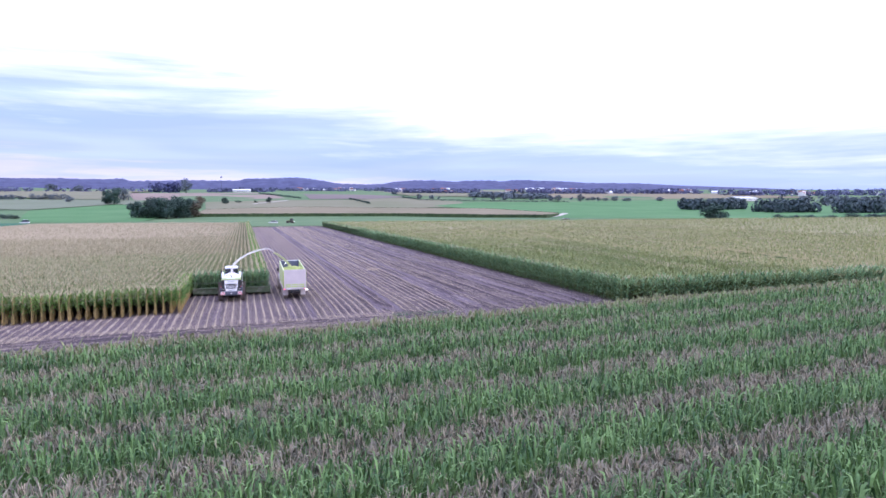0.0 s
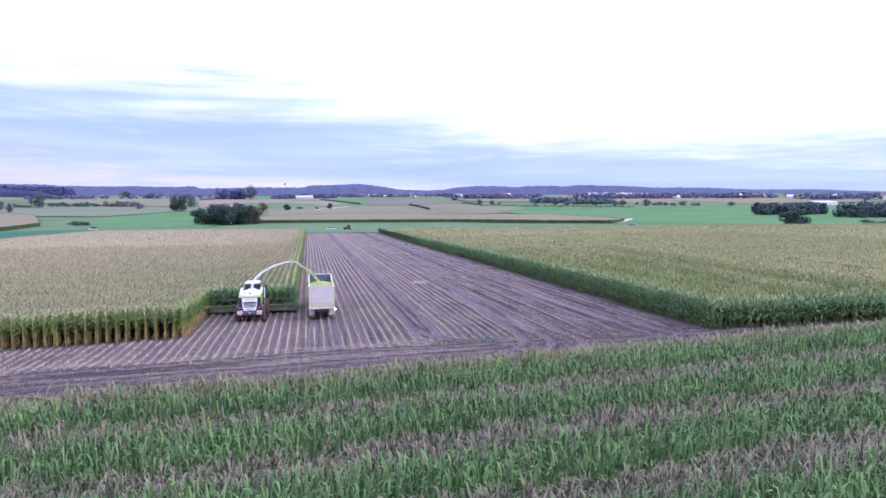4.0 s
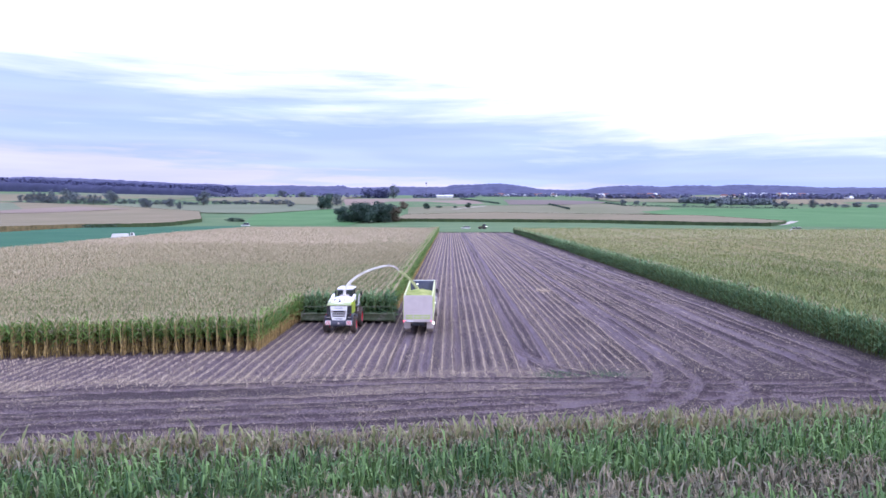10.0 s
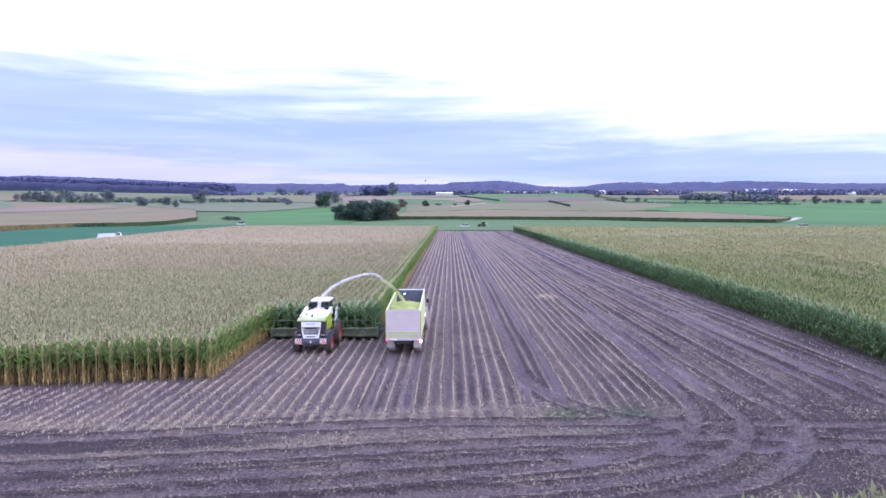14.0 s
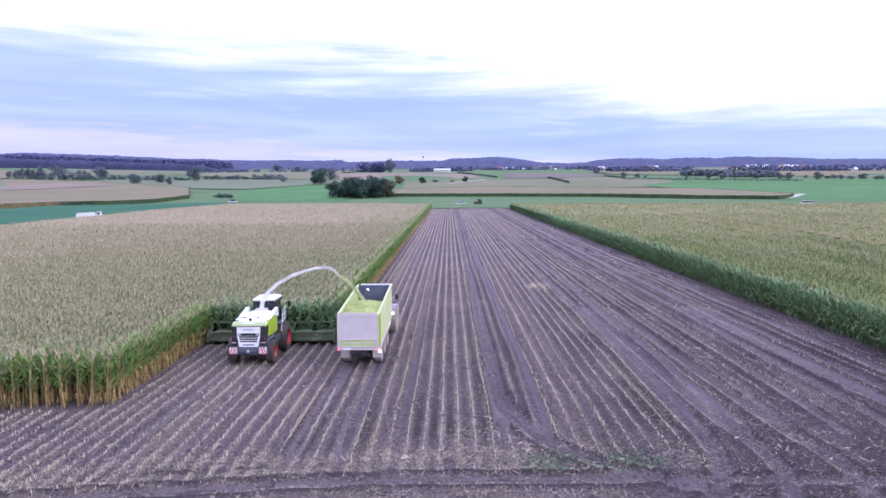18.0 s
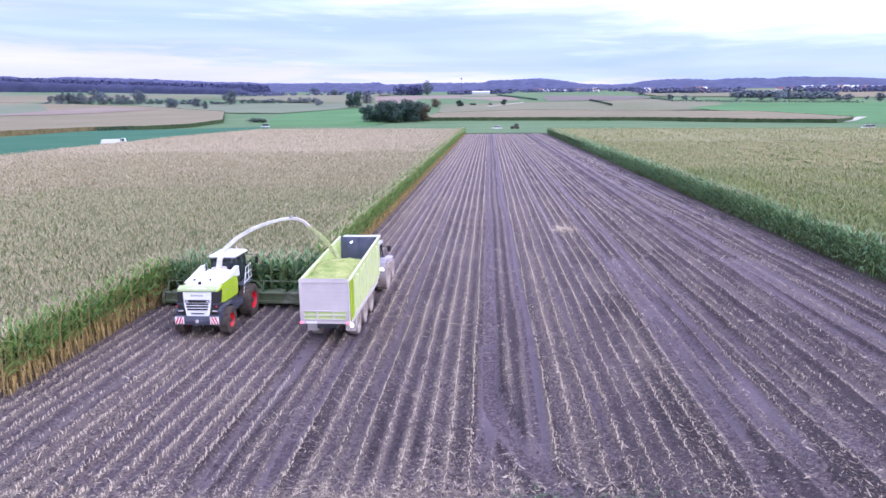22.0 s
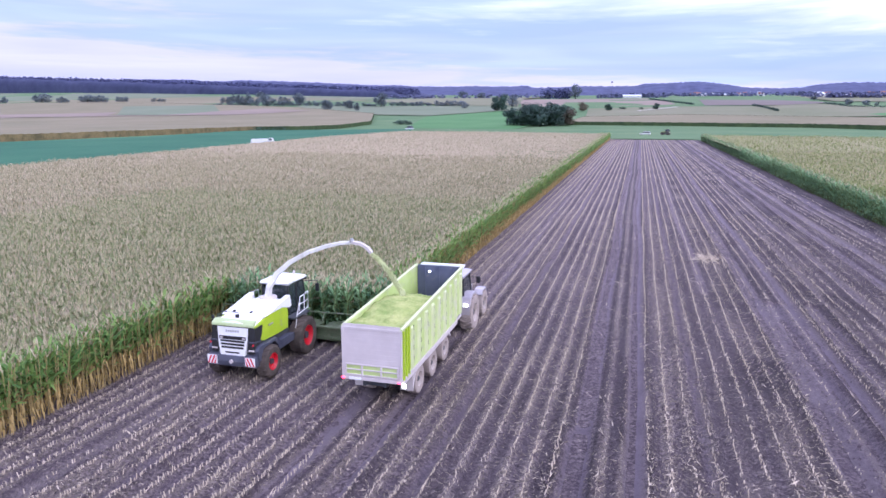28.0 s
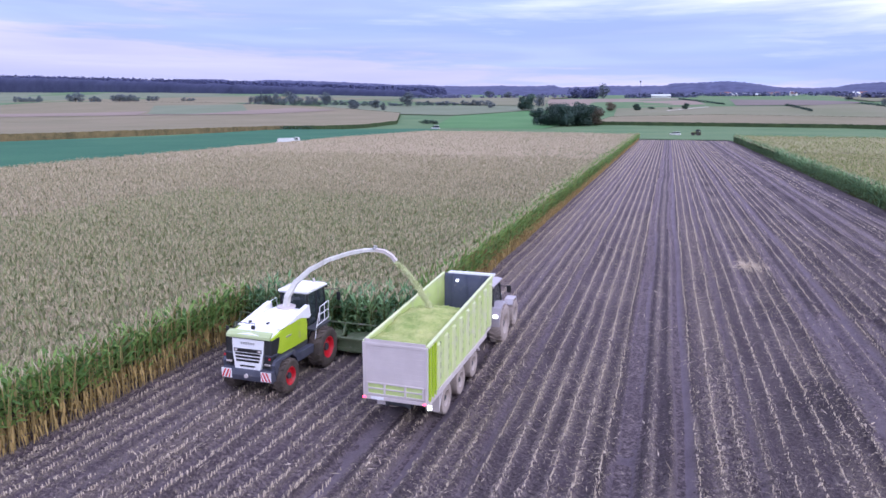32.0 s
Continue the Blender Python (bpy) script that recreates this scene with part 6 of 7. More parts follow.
# ---- woods: many crowns in one ----
def woods(name, label, centres, crown_h, crown_w, mat, seed, clumps=26):
    g = np.random.default_rng(seed)
    c = np.array(centres, float)
    n = len(c)
    h = crown_h * g.uniform(0.75, 1.15, n)
    if name.startswith("woods_west"):
        h = h + np.interp(c[:, 0], [-2300, -1400, -700], [36, 12, 2])
    w = crown_w * g.uniform(0.8, 1.2, n)
    z0 = land(c[:, 0], c[:, 1])
    m = clumps
    d = g.normal(0, 1, (n, m, 3))
    d /= np.linalg.norm(d, axis=2)[:, :, None]
    d[:, :, 2] = np.where(d[:, :, 2] < -0.85, -d[:, :, 2], d[:, :, 2])
    p = np.stack([c[:, 0, None] + d[:, :, 0] * w[:, None] * 0.5, c[:, 1, None] + d[:, :, 1] * w[:, None] * 0.5, z0[:, None] + h[:, None] * (0.47 + 0.5 * d[:, :, 2])], -1)
    s = (w[:, None] * g.uniform(0.1, 0.2, (n, m)))[..., None]
    u = g.normal(0, 1, (n, m, 3))
    u /= np.linalg.norm(u, axis=2)[:, :, None]
    q = np.cross(u, d)
    q /= np.linalg.norm(q, axis=2)[:, :, None] + 1e-6
    v = np.stack([p - u * s, p + q * s, p + u * s, p - q * s], 2).reshape(-1, 3)
    o = np.arange(n * m)[:, None, None] * 4
    ob = new(name, tri_mesh(name, v, (o + np.array([[0, 1, 2], [0, 2, 3]])[None]).reshape(-1, 3), [mat]))
    return tagged(ob, label, "woods", kind="stuff")


def forest_mass(name, label, xr, yr, height, seed):
    """The closed canopy inside a forest: a bumpy top and a ragged front."""
    g = np.random.default_rng(seed)
    xs = np.arange(xr[0], xr[1], 7.0)
    ys = np.array([yr[0], yr[0] + 1, yr[0] + 4, *np.linspace(yr[0] + 12, yr[1], 16)])
    gx, gy = np.meshgrid(xs, ys, indexing="ij")
    lift = np.array([0.0, 0.55, 0.85] + [1.0] * 16)[None, :]
    z = land(gx, gy) + lift * (height + np.interp(gx, [-2300, -1400, -700], [40, 15, 3]) + 2.5 * smooth_noise(gx, gy, 60, seed) + g.normal(0, 1.6, gx.shape)) - (lift == 0)
    z = land(gx, gy) - 1 + (z - land(gx, gy) + 1) * np.clip((xr[1] - 8 - gx) / 70, 0, 1)
    gy = gy + g.normal(0, 1.2, gx.shape) * (lift < 1)
    ob = new(name, tri_mesh(name, np.stack([gx, gy, z], -1).reshape(-1, 3), grid_tris(len(xs), len(ys)), [M_FOREST_HAZE]))
    return tagged(ob, label, "woods", kind="stuff")


rw = np.random.default_rng(31)


def scatter(n, box):
    x0, y0, x1, y1 = box
    return [(rw.uniform(x0, x1), rw.uniform(y0, y1)) for _ in range(n)]


woods("woods_dark_copse", "small dark copse on the rise", scatter(26, (-160, 1262, -112, 1290)), 17, 11, M_CROWN_HAZE, 41, 40)
woods("woods_east_copse", "dark green copse at the edge of the meadow", scatter(40, (478, 575, 536, 600)) + scatter(22, (536, 588, 560, 600)), 12, 9, M_COPSE, 42, 70)
woods("woods_east_strip", "dark green strip of woods behind the meadow", scatter(46, (520, 500, 580, 535)) + scatter(30, (580, 470, 640, 500)), 13, 9, M_COPSE, 43, 70)
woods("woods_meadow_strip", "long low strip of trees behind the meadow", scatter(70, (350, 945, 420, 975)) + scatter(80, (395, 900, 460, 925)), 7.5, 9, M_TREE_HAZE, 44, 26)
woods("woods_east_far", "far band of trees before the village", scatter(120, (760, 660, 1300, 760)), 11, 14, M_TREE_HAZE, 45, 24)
# the long forest on the left, taller towards the west
fc = []
for x, y in scatter(3000, (-2900, 1840, -625, 1990)):
    fc.append((x, y))
forest = woods("woods_west_forest", "long dark forest along the western skyline", fc, 24, 14, M_CROWN_HAZE, 46, 30)
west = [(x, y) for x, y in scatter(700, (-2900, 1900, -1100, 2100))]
woods("woods_west_heights", "higher dark forest further back", [(x, y) for x, y in west], 27, 16, M_CROWN_HAZE, 47, 30)
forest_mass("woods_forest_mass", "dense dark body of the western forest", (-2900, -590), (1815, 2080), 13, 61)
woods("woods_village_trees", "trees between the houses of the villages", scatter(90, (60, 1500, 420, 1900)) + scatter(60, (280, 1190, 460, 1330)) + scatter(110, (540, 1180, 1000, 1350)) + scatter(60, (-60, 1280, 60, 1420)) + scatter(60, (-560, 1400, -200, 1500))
      + scatter(120, (900, 1000, 1900, 1400)) + scatter(120, (540, 1110, 900, 1170)) + scatter(110, (860, 960, 1400, 1040)) + scatter(40, (300, 1180, 420, 1215)) + scatter(40, (110, 1450, 230, 1500)), 8, 13, M_WOODS_HAZE, 48, 18)


# ---- hills behind everything ----
def hill_range(name, ys, knots, label, seed):
    xs = np.arange(knots[0][0], knots[-1][0] + 1, 11.0)
    top = np.interp(xs, [k[0] for k in knots], [k[1] for k in knots])
    top = np.convolve(np.pad(top, 1, mode="edge"), np.ones(3) / 3, "valid")
    g = np.random.default_rng(seed)
    rows = []
    for f, y in ys:
        z0 = float(land(0, y))
        z = z0 - 6 + (top - z0 + 6) * f + g.normal(0, 1.6, len(xs)) * (f == 1.0)
        rows.append(np.stack([xs, np.full(len(xs), float(y)), z], 1))
    v = np.stack(rows, 1).reshape(-1, 3)
    ob = new(name, tri_mesh(name, v, grid_tris(len(xs), len(ys)), [M_HILL_HAZE]))
    return tagged(ob, label, "hills", kind="structure")


def hill_material():
    m = bpy.data.materials.new("hazed_wooded_hills")
    m.use_nodes = True
    tree = m.node_tree
    mk = wire(tree)
    b = tree.nodes["Principled BSDF"]
    co = mk("ShaderNodeTexCoord").outputs["Object"]
    n = mk("ShaderNodeTexNoise", {"Vector": co, "Scale": 0.02, "Detail": 6.0, "Roughness": 0.7}).outputs[0]
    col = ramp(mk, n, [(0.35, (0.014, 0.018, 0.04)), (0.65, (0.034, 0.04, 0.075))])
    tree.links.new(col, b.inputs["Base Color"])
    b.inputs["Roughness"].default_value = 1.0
    # distant backdrop: haze is painted in, a bluish base and a faint blue glow
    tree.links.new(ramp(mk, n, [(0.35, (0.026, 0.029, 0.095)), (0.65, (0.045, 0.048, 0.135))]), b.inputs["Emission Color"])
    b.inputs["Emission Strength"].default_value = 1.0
    return m


M_HILL_HAZE = hill_material()
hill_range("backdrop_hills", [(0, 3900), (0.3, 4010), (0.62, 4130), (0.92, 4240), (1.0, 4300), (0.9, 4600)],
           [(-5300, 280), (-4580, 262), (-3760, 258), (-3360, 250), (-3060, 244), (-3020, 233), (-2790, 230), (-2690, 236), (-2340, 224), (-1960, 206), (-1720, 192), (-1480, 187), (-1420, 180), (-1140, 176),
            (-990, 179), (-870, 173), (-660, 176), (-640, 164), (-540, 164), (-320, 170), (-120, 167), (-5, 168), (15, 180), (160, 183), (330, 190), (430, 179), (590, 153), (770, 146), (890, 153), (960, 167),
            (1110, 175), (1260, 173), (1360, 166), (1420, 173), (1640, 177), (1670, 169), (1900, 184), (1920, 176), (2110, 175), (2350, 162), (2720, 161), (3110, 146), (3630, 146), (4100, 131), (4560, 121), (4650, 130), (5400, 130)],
           "wooded hills along the skyline, haze blue put into their colour", 51)


# ---- houses, barn, hall ----
def house(x, y, w, d, h, roof_h, turn, roof_mat, label, name="house", group="village houses"):
    top = tagged(new(name), label, "house" if name == "house" else name, group)
    z = float(land(x, y)) - 0.3
    part("wall", bm_merge(bm_box((-w / 2, -d / 2, 0), (w / 2, d / 2, h)), bm_side([(-d / 2, h), (0, h + roof_h - 0.15), (d / 2, h)], -w / 2 + 0.02, w / 2 - 0.02)), M_WALL, top, "white rendered walls")
    o = 0.5
    part("roof", bm_side([(-d / 2 - o, h - o * roof_h / d * 2), (0, h + roof_h), (d / 2 + o, h - o * roof_h / d * 2), (d / 2 + o, h - o * roof_h / d * 2 + 0.3), (0, h + roof_h + 0.35), (-d / 2 - o, h - o * roof_h / d * 2 + 0.3)], -w / 2 - 0.4, w / 2 + 0.4), roof_mat, top, "pitched roof")
    n = max(2, int(w / 3.2))
    for k in range(n):
        cx = -w / 2 + (k + 0.5) * w / n
        win = part("window", bm_box((cx - 0.55, -d / 2 - 0.06, h * 0.35), (cx + 0.55, -d / 2 + 0.02, h * 0.35 + 1.3)), M_PANE, top)
        part("sill", bm_box((cx - 0.65, -d / 2 - 0.09, h * 0.35 - 0.1), (cx + 0.65, -d / 2 - 0.01, h * 0.35)), M_WALL, win)
    top.matrix_basis = pose(x, y, z, 0, 0, turn)
    return top


house(0, 1296, 32, 14, 4.2, 1.8, 4, M_HALL, "long white barn with a pale roof", "barn", "farm buildings")
hx = random.Random(12)
for x, y, w in ((137, 1717, 15), (138, 1509, 14), (160, 1560, 12), (120, 1600, 13), (241, 1636, 9), (326, 1272, 11), (323, 1218, 11), (340, 1250, 10), (383, 1207, 9), (392, 1203, 8), (598, 1263, 13), (623, 1255, 14), (643, 1252, 14), (641, 1199, 11), (667, 1191, 11), (695, 1134, 12), (712, 1180, 11),
                (560, 1330, 12), (585, 1345, 12), (742, 1230, 12), (780, 1200, 12), (820, 1180, 12), (870, 1150, 13), (930, 1120, 12), (990, 1090, 13), (1060, 1060, 13), (1140, 1030, 13), (1220, 1000, 12), (1300, 980, 13), (210, 1700, 12), (280, 1720, 12), (180, 1480, 10)):
    house(x, y, w, w * 0.75, 3.2 + hx.random() * 1.2, 2.2 + hx.random(), hx.uniform(-60, 60), hx.choice((M_ROOF, M_ROOF, M_HALL)), "small white house with a pitched roof in the far village")
for az, dist, k in ((4.0, 1700, 4), (4.6, 1650, 4), (7.6, 1900, 3), (8.6, 1950, 3), (12.6, 1500, 5), (15.9, 1550, 4), (16.6, 1600, 2), (23.3, 1900, 4), (24.4, 1850, 5), (26.0, 1900, 3), (27.3, 1750, 3), (34.6, 1500, 4), (36.0, 1600, 4), (41.0, 1500, 4), (44.5, 1450, 5)):
    for i in range(k):
        a, d = radians(az + hx.uniform(-0.45, 0.45)), dist + hx.uniform(-70, 70)
        w = hx.uniform(10, 16)
        house(8 + d * math.sin(a), -55 + d * math.cos(a), w, w * 0.7, 4.0 + hx.random() * 2, 2.4 + hx.random(), hx.uniform(-60, 60), hx.choice((M_ROOF, M_HALL)), "white house with a pitched roof in the far town")
house(745, 820, 46, 26, 4.0, 2.2, 18, M_HALL, "wide low hall with a pale roof", "hall", "farm buildings")


# ---- dark hedge lines between the far fields ----
def hedge(pts, label):
    c = []
    for a, b in zip(pts, pts[1:]):
        n = int(math.hypot(b[0] - a[0], b[1] - a[1]) / 2.2)
        c += [(a[0] + (b[0] - a[0]) * i / n, a[1] + (b[1] - a[1]) * i / n) for i in range(n)]
    return woods("hedge", label, c, 2.6, 3.4, M_TREE, int(abs(pts[0][0]) + 7), 14)


hedge([(29, 1142), (55, 1010), (81, 921)], "dark hedge line on the far slope")
hedge([(147, 899), (152, 830), (155, 778)], "dark hedge line beside the stubble field")
hedge([(234, 940), (244, 861), (330, 830), (437, 791)], "dark hedge line along the meadow")


hedge([(-233, 396), (-222, 406), (-209, 417)], "dark hedge at the corner of the far western field")


# ---- small things about the field ----
def box_trailer():
    top = tagged(new("site_trailer"), "low white flat wagon with a pale load beside the beet field", "trailer")
    part("bed", bm_box((-5.5, -1.25, 0.9), (4.0, 1.25, 1.15), 0.03), M_GREY, top)
    part("load", bm_hull([[(-5.0, -1.2, 1.15), (3.2, -1.2, 1.15), (3.2, 1.2, 1.15), (-5.0, 1.2, 1.15)], [(-4.6, -0.9, 2.6), (2.8, -0.9, 2.75), (2.8, 0.9, 2.75), (-4.6, 0.9, 2.6)]]), M_WALL, top, "white covered load")
    part("cab", bm_hull([[(4.0, -1.1, 0.8), (6.0, -1.1, 0.8), (6.0, 1.1, 0.8), (4.0, 1.1, 0.8)], [(4.0, -1.1, 2.0), (5.9, -1.1, 2.0), (5.9, 1.1, 2.0), (4.0, 1.1, 2.0)], [(4.2, -1.0, 3.0), (5.5, -1.0, 3.0), (5.5, 1.0, 3.0), (4.2, 1.0, 3.0)]]), M_WALL, top, "white cab")
    part("window", bm_box((4.4, -1.13, 2.05), (5.6, -1.02, 2.8), 0.02), M_PANE, top)
    for x in (-3.8, -2.6, 4.8):
        for s in (-1, 1):
            w = wheel(top, 0, 0, 0.5, 0.35, 0.28, M_GREY, M_TYRE, 0, s)
            w.matrix_basis = pose(x, s * 1.0, 0, 0, 0, 90)
    return top


bt = box_trailer()
bt.matrix_basis = pose(-112, 203, 0.3, 0, 0, 12)
bt.scale = (0.72, 0.85, 0.9)


def car(label, at, turn, mat, length=4.3, height=1.5):
    top = tagged(new("car"), label, "car", "parked cars")
    l, h = length / 2, height
    part("body", bm_side([(-l, 0.35), (-l, 0.85), (-l + 0.2, 0.98), (l - 1.3, 0.98), (l - 0.1, 0.78), (l, 0.55), (l, 0.35)], -0.88, 0.88, 0.06), mat, top)
    part("glasshouse", bm_hull([[(-0.82, -l + 0.25, 0.95), (0.82, -l + 0.25, 0.95), (0.82, l - 1.2, 0.95), (-0.82, l - 1.2, 0.95)], [(-0.68, -l + 0.6, h - 0.08), (0.68, -l + 0.6, h - 0.08), (0.68, l - 1.95, h - 0.08), (-0.68, l - 1.95, h - 0.08)]]), M_GLASS, top)
    part("roof", bm_box((-0.68, -l + 0.58, h - 0.1), (0.68, l - 1.93, h), 0.03), mat, top)
    for y in (-l + 0.75, l - 0.8):
        for s in (-1, 1):
            wheel(top, s * 0.78, y, 0.32, 0.2, 0.2, M_GREY, M_TYRE, 0, s)
    top.matrix_basis = pose(at[0], at[1], at[2], 0, 0, turn)
    return top


def mast(x, y, h):
    top = tagged(new("mast"), "tall thin dark mast with a small round head", "mast")
    part("pole", bm_tube([(0, 0, 0), (0, 0, h * 0.5), (0, 0, h - 2)], [0.3, 0.2, 0.12], 8), M_DARK, top)
    part("head", bm_move(bm_lathe([(0.001, -1.8), (1.3, -1.3), (1.7, 0.0), (1.3, 1.3), (0.001, 1.8)], 12), Matrix.Translation((0, 0, h - 1)) @ Matrix.Rotation(radians(-90), 4, "Y")), M_DARK, top, "dark round head")
    top.matrix_basis = pose(x, y, float(land(x, y)) - 0.3)


mast(-37, 1310, 30)
car("white car parked in the grass at the field's end", (19.5, 368, 0.15), 80, M_WALL, 5.5, 1.8)
car("white van parked on the green field", (-140, 450, 0.2), 80, M_WALL, 6.0, 2.5)
car("white car on the far meadow", (205, 338, -0.2), 85, M_WALL, 6.5, 2.1)

# ---- stubble and litter on the cut strip ----
def stubs(name, x, y, h, rad, sides, seed):
    r = np.random.default_rng(seed)
    n = len(x)
    z, _ = soil_height(x.copy(), y.copy())
    a0 = r.uniform(0, 6.28, n)
    lean = r.normal(0, 0.13, (n, 2)) * h[:, None]
    low, top = [], []
    for k in range(sides):
        a = a0 + 2 * np.pi * k / sides
        low.append(np.stack([x + np.cos(a) * rad, y + np.sin(a) * rad, z - 0.05], 1))
        top.append(np.stack([x + np.cos(a) * rad + lean[:, 0], y + np.sin(a) * rad + lean[:, 1], z + h], 1))
    v = np.stack(low + top, 1).reshape(-1, 3)
    t = []
    for k in range(sides):
        j = (k + 1) % sides
        t += [[k, j, sides + j], [k, sides + j, sides + k]]
    if sides == 3:
        t.append([3, 4, 5])
    o = np.arange(n)[:, None, None] * 2 * sides
    ob = new(name, tri_mesh(name, v, (o + np.array(t)[None]).reshape(-1, 3), [M_STUB]))
    return ob


def stubble():
    owner = tagged(new("stubble_rows"), "rows of pale cut maize stubble standing in the soil", "stubble", kind="stuff")
    r = np.random.default_rng(71)
    rows = np.arange(ROW0, STRIP_R - 0.2, PITCH)
    for y0, y1, gap, rad, hm, sides in ((-8, 45, 0.125, 0.019, 0.115, 3), (45, 110, 0.24, 0.028, 0.16, 3), (110, FIELD_END - 1, 0.55, 0.055, 0.22, 3)):
        gx, gy = np.meshgrid(rows, np.arange(y0, y1, gap), indexing="ij")
        x = (gx + r.normal(0, 0.025, gx.shape) + 0.03 * np.sin(gy / 3.0 + gx)).ravel()
        y = (gy + r.uniform(-0.4, 0.4, gy.shape) * gap).ravel()
        ok = (y > row_start(x) + r.normal(0, 0.8, len(x))) & (r.uniform(0, 1, len(x)) < 0.93)
        ok &= ~((x > -4.6) & (x < 4.7) & (y > HARVESTER[1] + 4.8))
        _, pk = soil_height(x.copy(), y.copy())
        ok &= r.uniform(0, 1, len(x)) > np.clip(pk * 1.2 - 0.1, 0, 0.97)
        k = np.round((x - ROW0) / PITCH)
        ok &= ~((k >= 9) & (k <= 14) & (y > -2.5) & (y < 5.5))
        # some old rows are flattened
        flat = np.sin(np.round((x - ROW0) / PITCH) * 12.9898) * 43758.5453 % 1.0
        ok &= (x < 14.2) | (flat > 0.18)
        ok &= r.uniform(0, 1, len(x)) < np.where(x > 28, 0.5, 0.95) * np.clip(0.85 + 0.55 * smooth_noise(x * 2.5, y, 6, 73), 0.25, 1)
        x, y = x[ok], y[ok]
        if y0 < 0:
            # the headland rows along the front of the western stand
            wx, wy = np.meshgrid(np.arange(ROW0 - 60 * PITCH, ROW0 + 12 * PITCH, PITCH), np.arange(0, 10.5, 0.14), indexing="ij")
            wx, wy = wx.ravel() + r.normal(0, 0.05, wx.size), wy.ravel() + r.normal(0, 0.05, wx.size)
            wy = 2.0 + 0.16 * (wx + 4.45) - wy
            far = (r.uniform(0, 1, len(wx)) < 0.42 + 0.3 * smooth_noise(wx, wy, 4, 74)) & ((wx < -4.6) | (wy < row_start(wx) + 0.5))
            x, y = np.concatenate([x, wx[far]]), np.concatenate([y, wy[far]])
        h = hm * r.uniform(0.5, 1.25, len(x)) * np.where(x < 4.6, 1.15, 0.7)
        stub = stubs("stub_row_pieces", x, y, h, rad, sides, 72)
        stub.parent = owner
        stub["kind"] = "stuff"


stubble()


def single_stubs(owner):
    """The stubs nearest to the machines, each one a piece of its own."""
    r = np.random.default_rng(76)
    meshes = []
    for k in range(6):
        ob = stubs("stub", np.array([500.0]), np.array([0.0]), np.array([0.10 + 0.014 * k]), 0.02, 3, 760 + k)
        v = np.empty(len(ob.data.vertices) * 3, dtype=np.float32)
        ob.data.vertices.foreach_get("co", v)
        v = v.reshape(-1, 3) - np.array([500.0, 0, v.reshape(-1, 3)[:, 2].min()])
        ob.data.vertices.foreach_set("co", v.astype(np.float32).ravel())
        meshes.append(ob.data)
        bpy.data.objects.remove(ob)
    for k in range(6):
        x = ROW0 + PITCH * (k + 9)
        for y in np.arange(-2.5, 5.5, 0.16):
            z, _ = soil_height(np.array([x]), np.array([y]))
            ob = new("stub", meshes[int(r.integers(0, 6))])
            ob.matrix_basis = pose(x + r.normal(0, 0.03), y, float(z[0]) - 0.04, 0, 0, r.uniform(0, 360))
            ob.parent = owner


single_stubs(bpy.data.objects["stubble_rows"])

def litter(name, label, x, y, size, mat, seed, lift=0.02, up=0.35, slim=0.22, lie=None):
    r = np.random.default_rng(seed)
    n = len(x)
    z, _ = soil_height(x.copy(), y.copy())
    c = np.stack([x, y, z + lift + r.uniform(0, 0.05, n)], 1)
    a = r.uniform(0, 6.28, n) if lie is None else lie + r.normal(0, 0.5, n)
    d = np.stack([np.cos(a), np.sin(a), r.normal(0, up, n)], 1) * (size * r.uniform(0.4, 1.5, n))[:, None]
    w = np.stack([-np.sin(a), np.cos(a), r.normal(0, 0.4, n)], 1) * (size * slim * r.uniform(0.6, 1.5, n))[:, None]
    v = np.stack([c - d, c + w, c + d, c - w], 1).reshape(-1, 3)
    o = np.arange(n)[:, None, None] * 4
    ob = new(name, tri_mesh(name, v, (o + np.array([[0, 1, 2], [0, 2, 3]])[None]).reshape(-1, 3), [mat]))
    return tagged(ob, label, "crop litter", kind="stuff")


rl = np.random.default_rng(81)
n = 230000
x, y = rl.uniform(-5, 41, n), -20 + 90 * rl.uniform(0, 1, n) ** 1.25
_, pk = soil_height(x.copy(), y.copy())
swath = 0.5 + 0.5 * np.sin(2 * np.pi * x / 4.5 + 0.6) + 0.6 * smooth_noise(x, y, 6, 82)
ok = (rl.uniform(0, 1.3, n) < swath + 0.15) & (rl.uniform(0, 1, n) > pk * 1.1) & (y > -21 + SLOPE * x)
litter("crop_litter", "scattered dry maize leaves and stalk pieces on the soil", x[ok], y[ok], 0.075, M_LITTER, 83, slim=0.15)
n = 260000
x = rl.uniform(-55, 50, n)
y = row_start(np.clip(x, -5, 40)) - 2 + rl.uniform(-15, 2.5, n) + SLOPE * 0.6 * np.clip(x, -60, 0)
_, pk = soil_height(x.copy(), y.copy())
ok = (rl.uniform(0, 1, n) > 0.1 + np.abs(pk)) & (rl.uniform(0, 1, n) < 0.35 + straw_cover(x.copy(), y.copy(), pk)) & (y > -23 + SLOPE * x) & (y < 2 + 0.16 * x + np.where(x > -4, 10, 0))
pale = ok & (rl.uniform(0, 1, n) < 0.35) & (x < 18)
ok &= ~pale
litter("headland_straw", "pale chopped straw strewn over the headland", x[pale], y[pale], 0.085, M_STUB, 91, slim=0.1)
litter("headland_litter", "trampled dry maize litter on the headland", x[ok], y[ok], 0.075, M_LITTER, 84, slim=0.15)
n = 3600
x, y = rl.uniform(-3, 34, n), -5 + 60 * rl.uniform(0, 1, n) ** 1.3
ok = smooth_noise(x, y, 7, 88) > 0.0
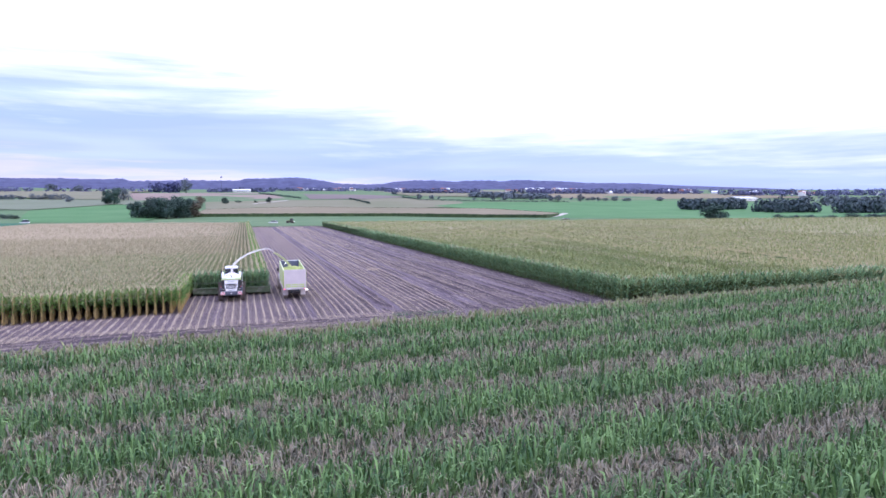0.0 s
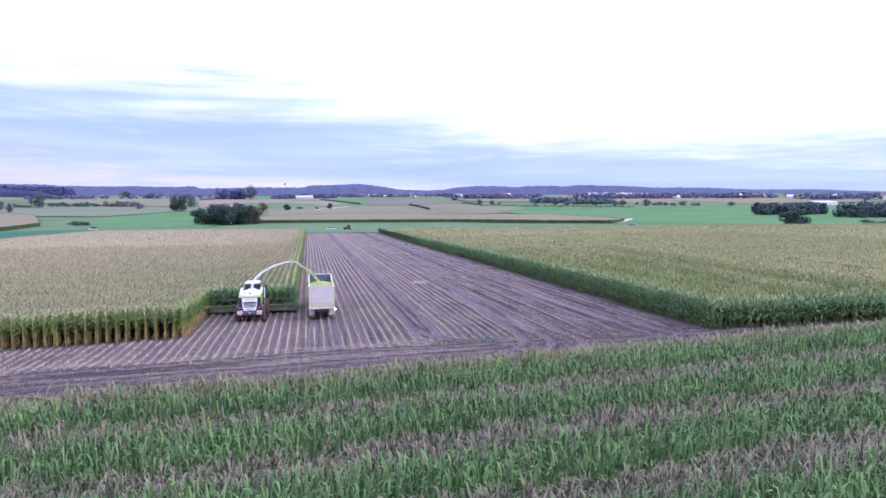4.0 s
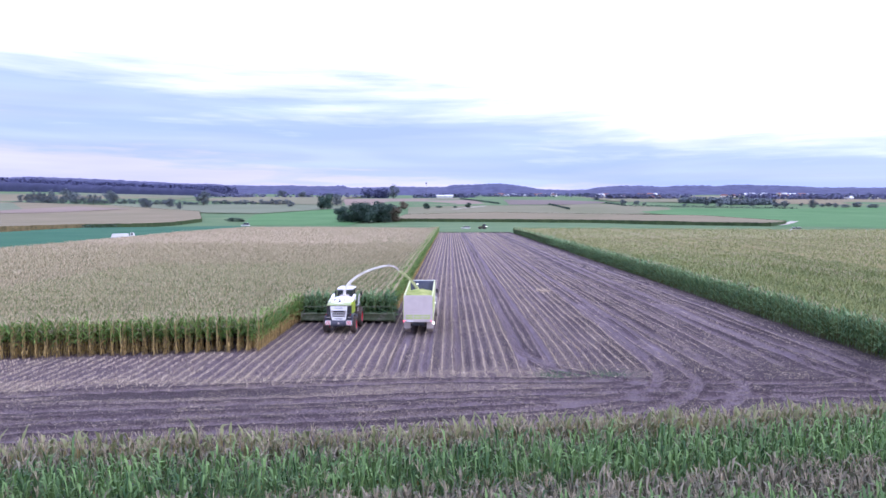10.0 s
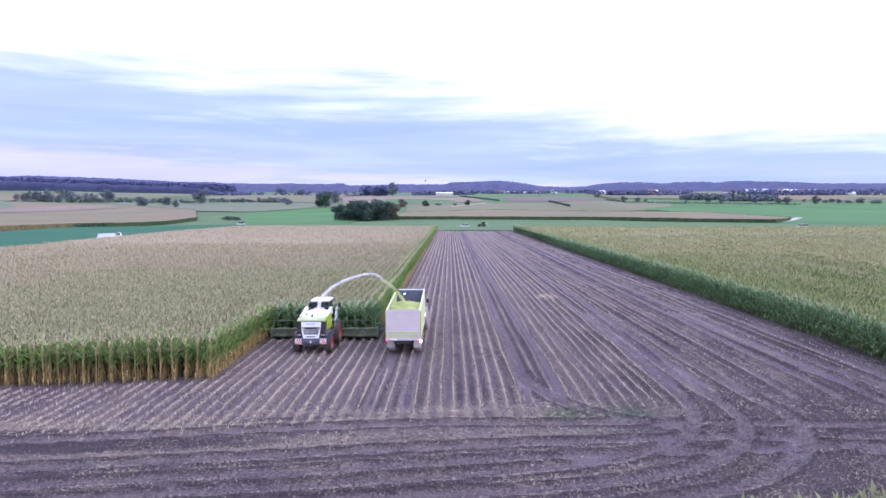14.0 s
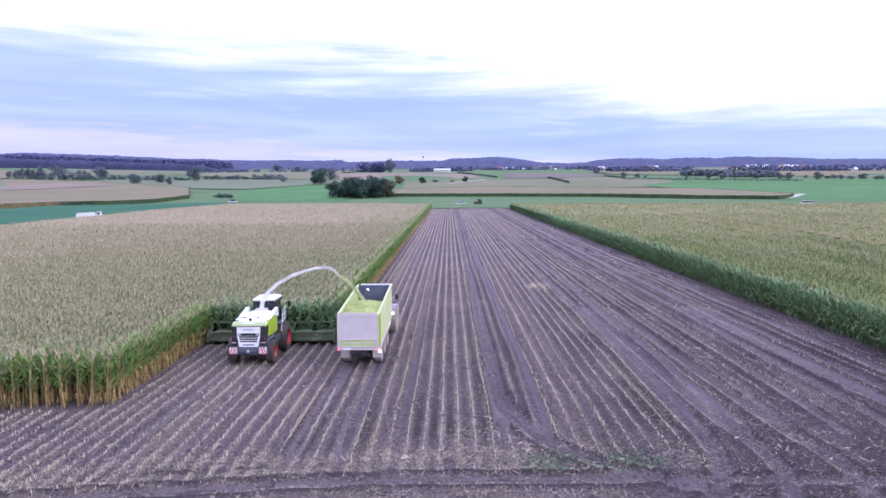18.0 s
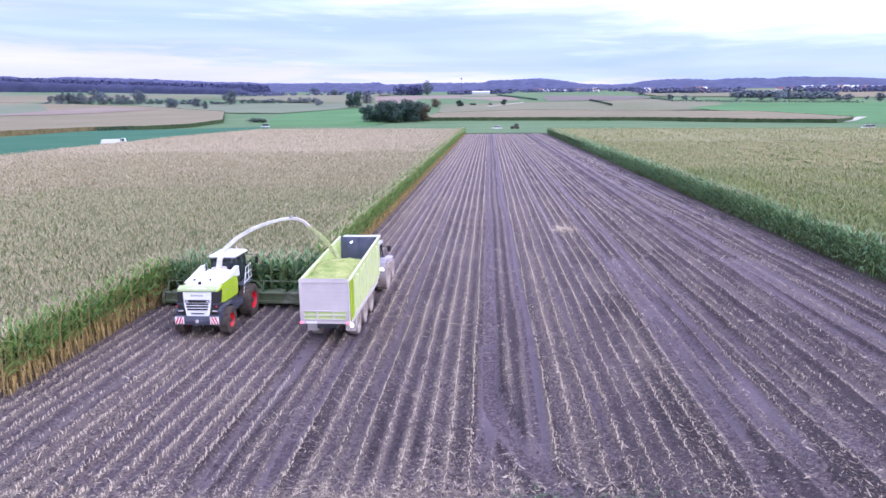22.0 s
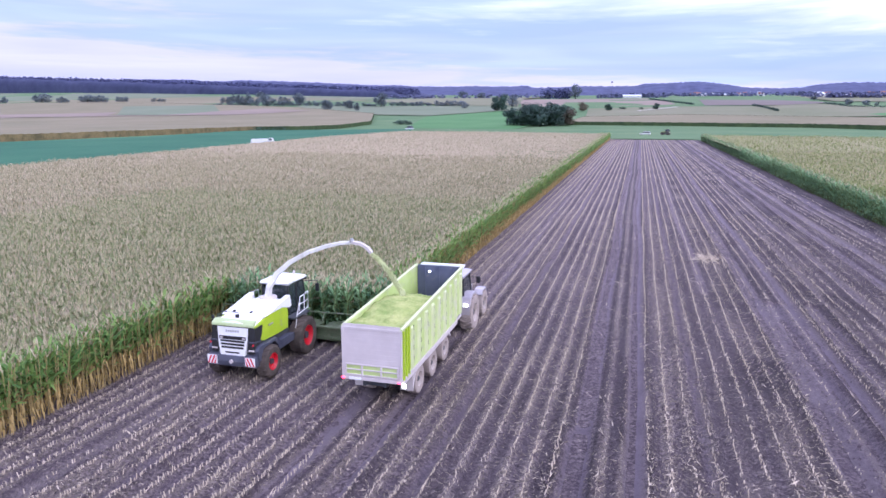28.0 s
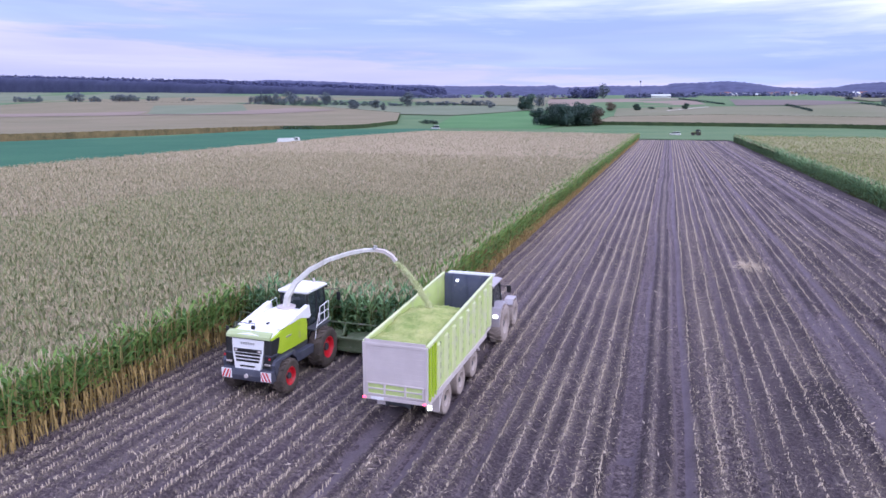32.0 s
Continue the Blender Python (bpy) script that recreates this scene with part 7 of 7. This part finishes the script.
litter("broken_stalks", "broken straw-coloured maize stalks and leaves lying on the soil", x[ok], y[ok], 0.2, M_STUB, 89, slim=0.07)
# green weeds
x = np.concatenate([rl.normal(16.9, 0.8, 330), rl.normal(20.0, 1.1, 380)])
y = np.concatenate([rl.normal(-5.2, 0.7, 330), rl.normal(-5.0, 0.7, 380)])
litter("weed_patch", "two small patches of green weeds on the headland", x, y, 0.11, M_WEED, 85, 0.03, 0.5)
# straw lying along the rows
n = 110000
x = ROW0 + PITCH * rl.integers(0, 60, n) + rl.normal(0, 0.09, n)
y = -9 + 80 * rl.uniform(0, 1, n) ** 1.3
_, pk = soil_height(x.copy(), y.copy())
ok = (rl.uniform(0, 1, n) < np.where(x > 24, 0.3, 0.75) * np.clip(0.6 + 0.7 * smooth_noise(x * 2, y, 5, 75), 0, 1)) & (pk < 0.3) & (y > row_start(x) - 3) & ~((x < 4.7) & (y > HARVESTER[1] + 5))
m = 42000
wx = ROW0 - PITCH * rl.integers(1, 62, m) + rl.normal(0, 0.1, m)
wy = 1.6 + 0.16 * (wx + 4.45) - rl.uniform(0, 9, m)
few = rl.uniform(0, 1, m) < 0.65 + 0.5 * smooth_noise(wx, wy, 4, 76)
x, y = np.concatenate([x[ok], wx[few]]), np.concatenate([y[ok], wy[few]])
ok = np.full(len(x), True)
litter("row_straw", "pale chopped straw lying along the stubble rows", x[ok], y[ok], 0.085, M_STUB, 90, 0.02, 0.3, 0.1, math.pi / 2)
x, y = rl.normal(22.6, 0.55, 700), rl.normal(43.5, 0.9, 700)
litter("pale_husk_patch", "small pale patch of husks on the soil", x, y, 0.14, M_STUB, 86)



# ---- clods of soil ----
def clods(name, label, x, y, size, seed):
    r = np.random.default_rng(seed)
    n = len(x)
    z, _ = soil_height(x.copy(), y.copy())
    s = size * r.uniform(0.4, 1.5, n)
    base = np.array([[1, 0, 0], [-0.5, 0.87, 0], [-0.5, -0.87, 0], [0, 0, 1.1]])
    v = base[None] * s[:, None, None] + r.normal(0, 0.25, (n, 4, 3)) * s[:, None, None] + np.stack([x, y, z - 0.01], 1)[:, None]
    t = np.array([[0, 1, 3], [1, 2, 3], [2, 0, 3]])
    ob = new(name, tri_mesh(name, v.reshape(-1, 3), (np.arange(n)[:, None, None] * 4 + t[None]).reshape(-1, 3), [M_SOIL]))
    return tagged(ob, label, "soil clods", kind="stuff")


n = 60000
x, y = rl.uniform(-30, 46, n), -22 + 75 * rl.uniform(0, 1, n) ** 1.3
_, pk = soil_height(x.copy(), y.copy())
ok = (rl.uniform(0, 1, n) > pk) & (y > -23 + SLOPE * x) & ((x > -4.5) | (y < 1 + 0.16 * x)) & ((x < 41) | (y < -6))
clods("soil_clods", "loose dark clods of soil between the rows", x[ok], y[ok], 0.06, 87)
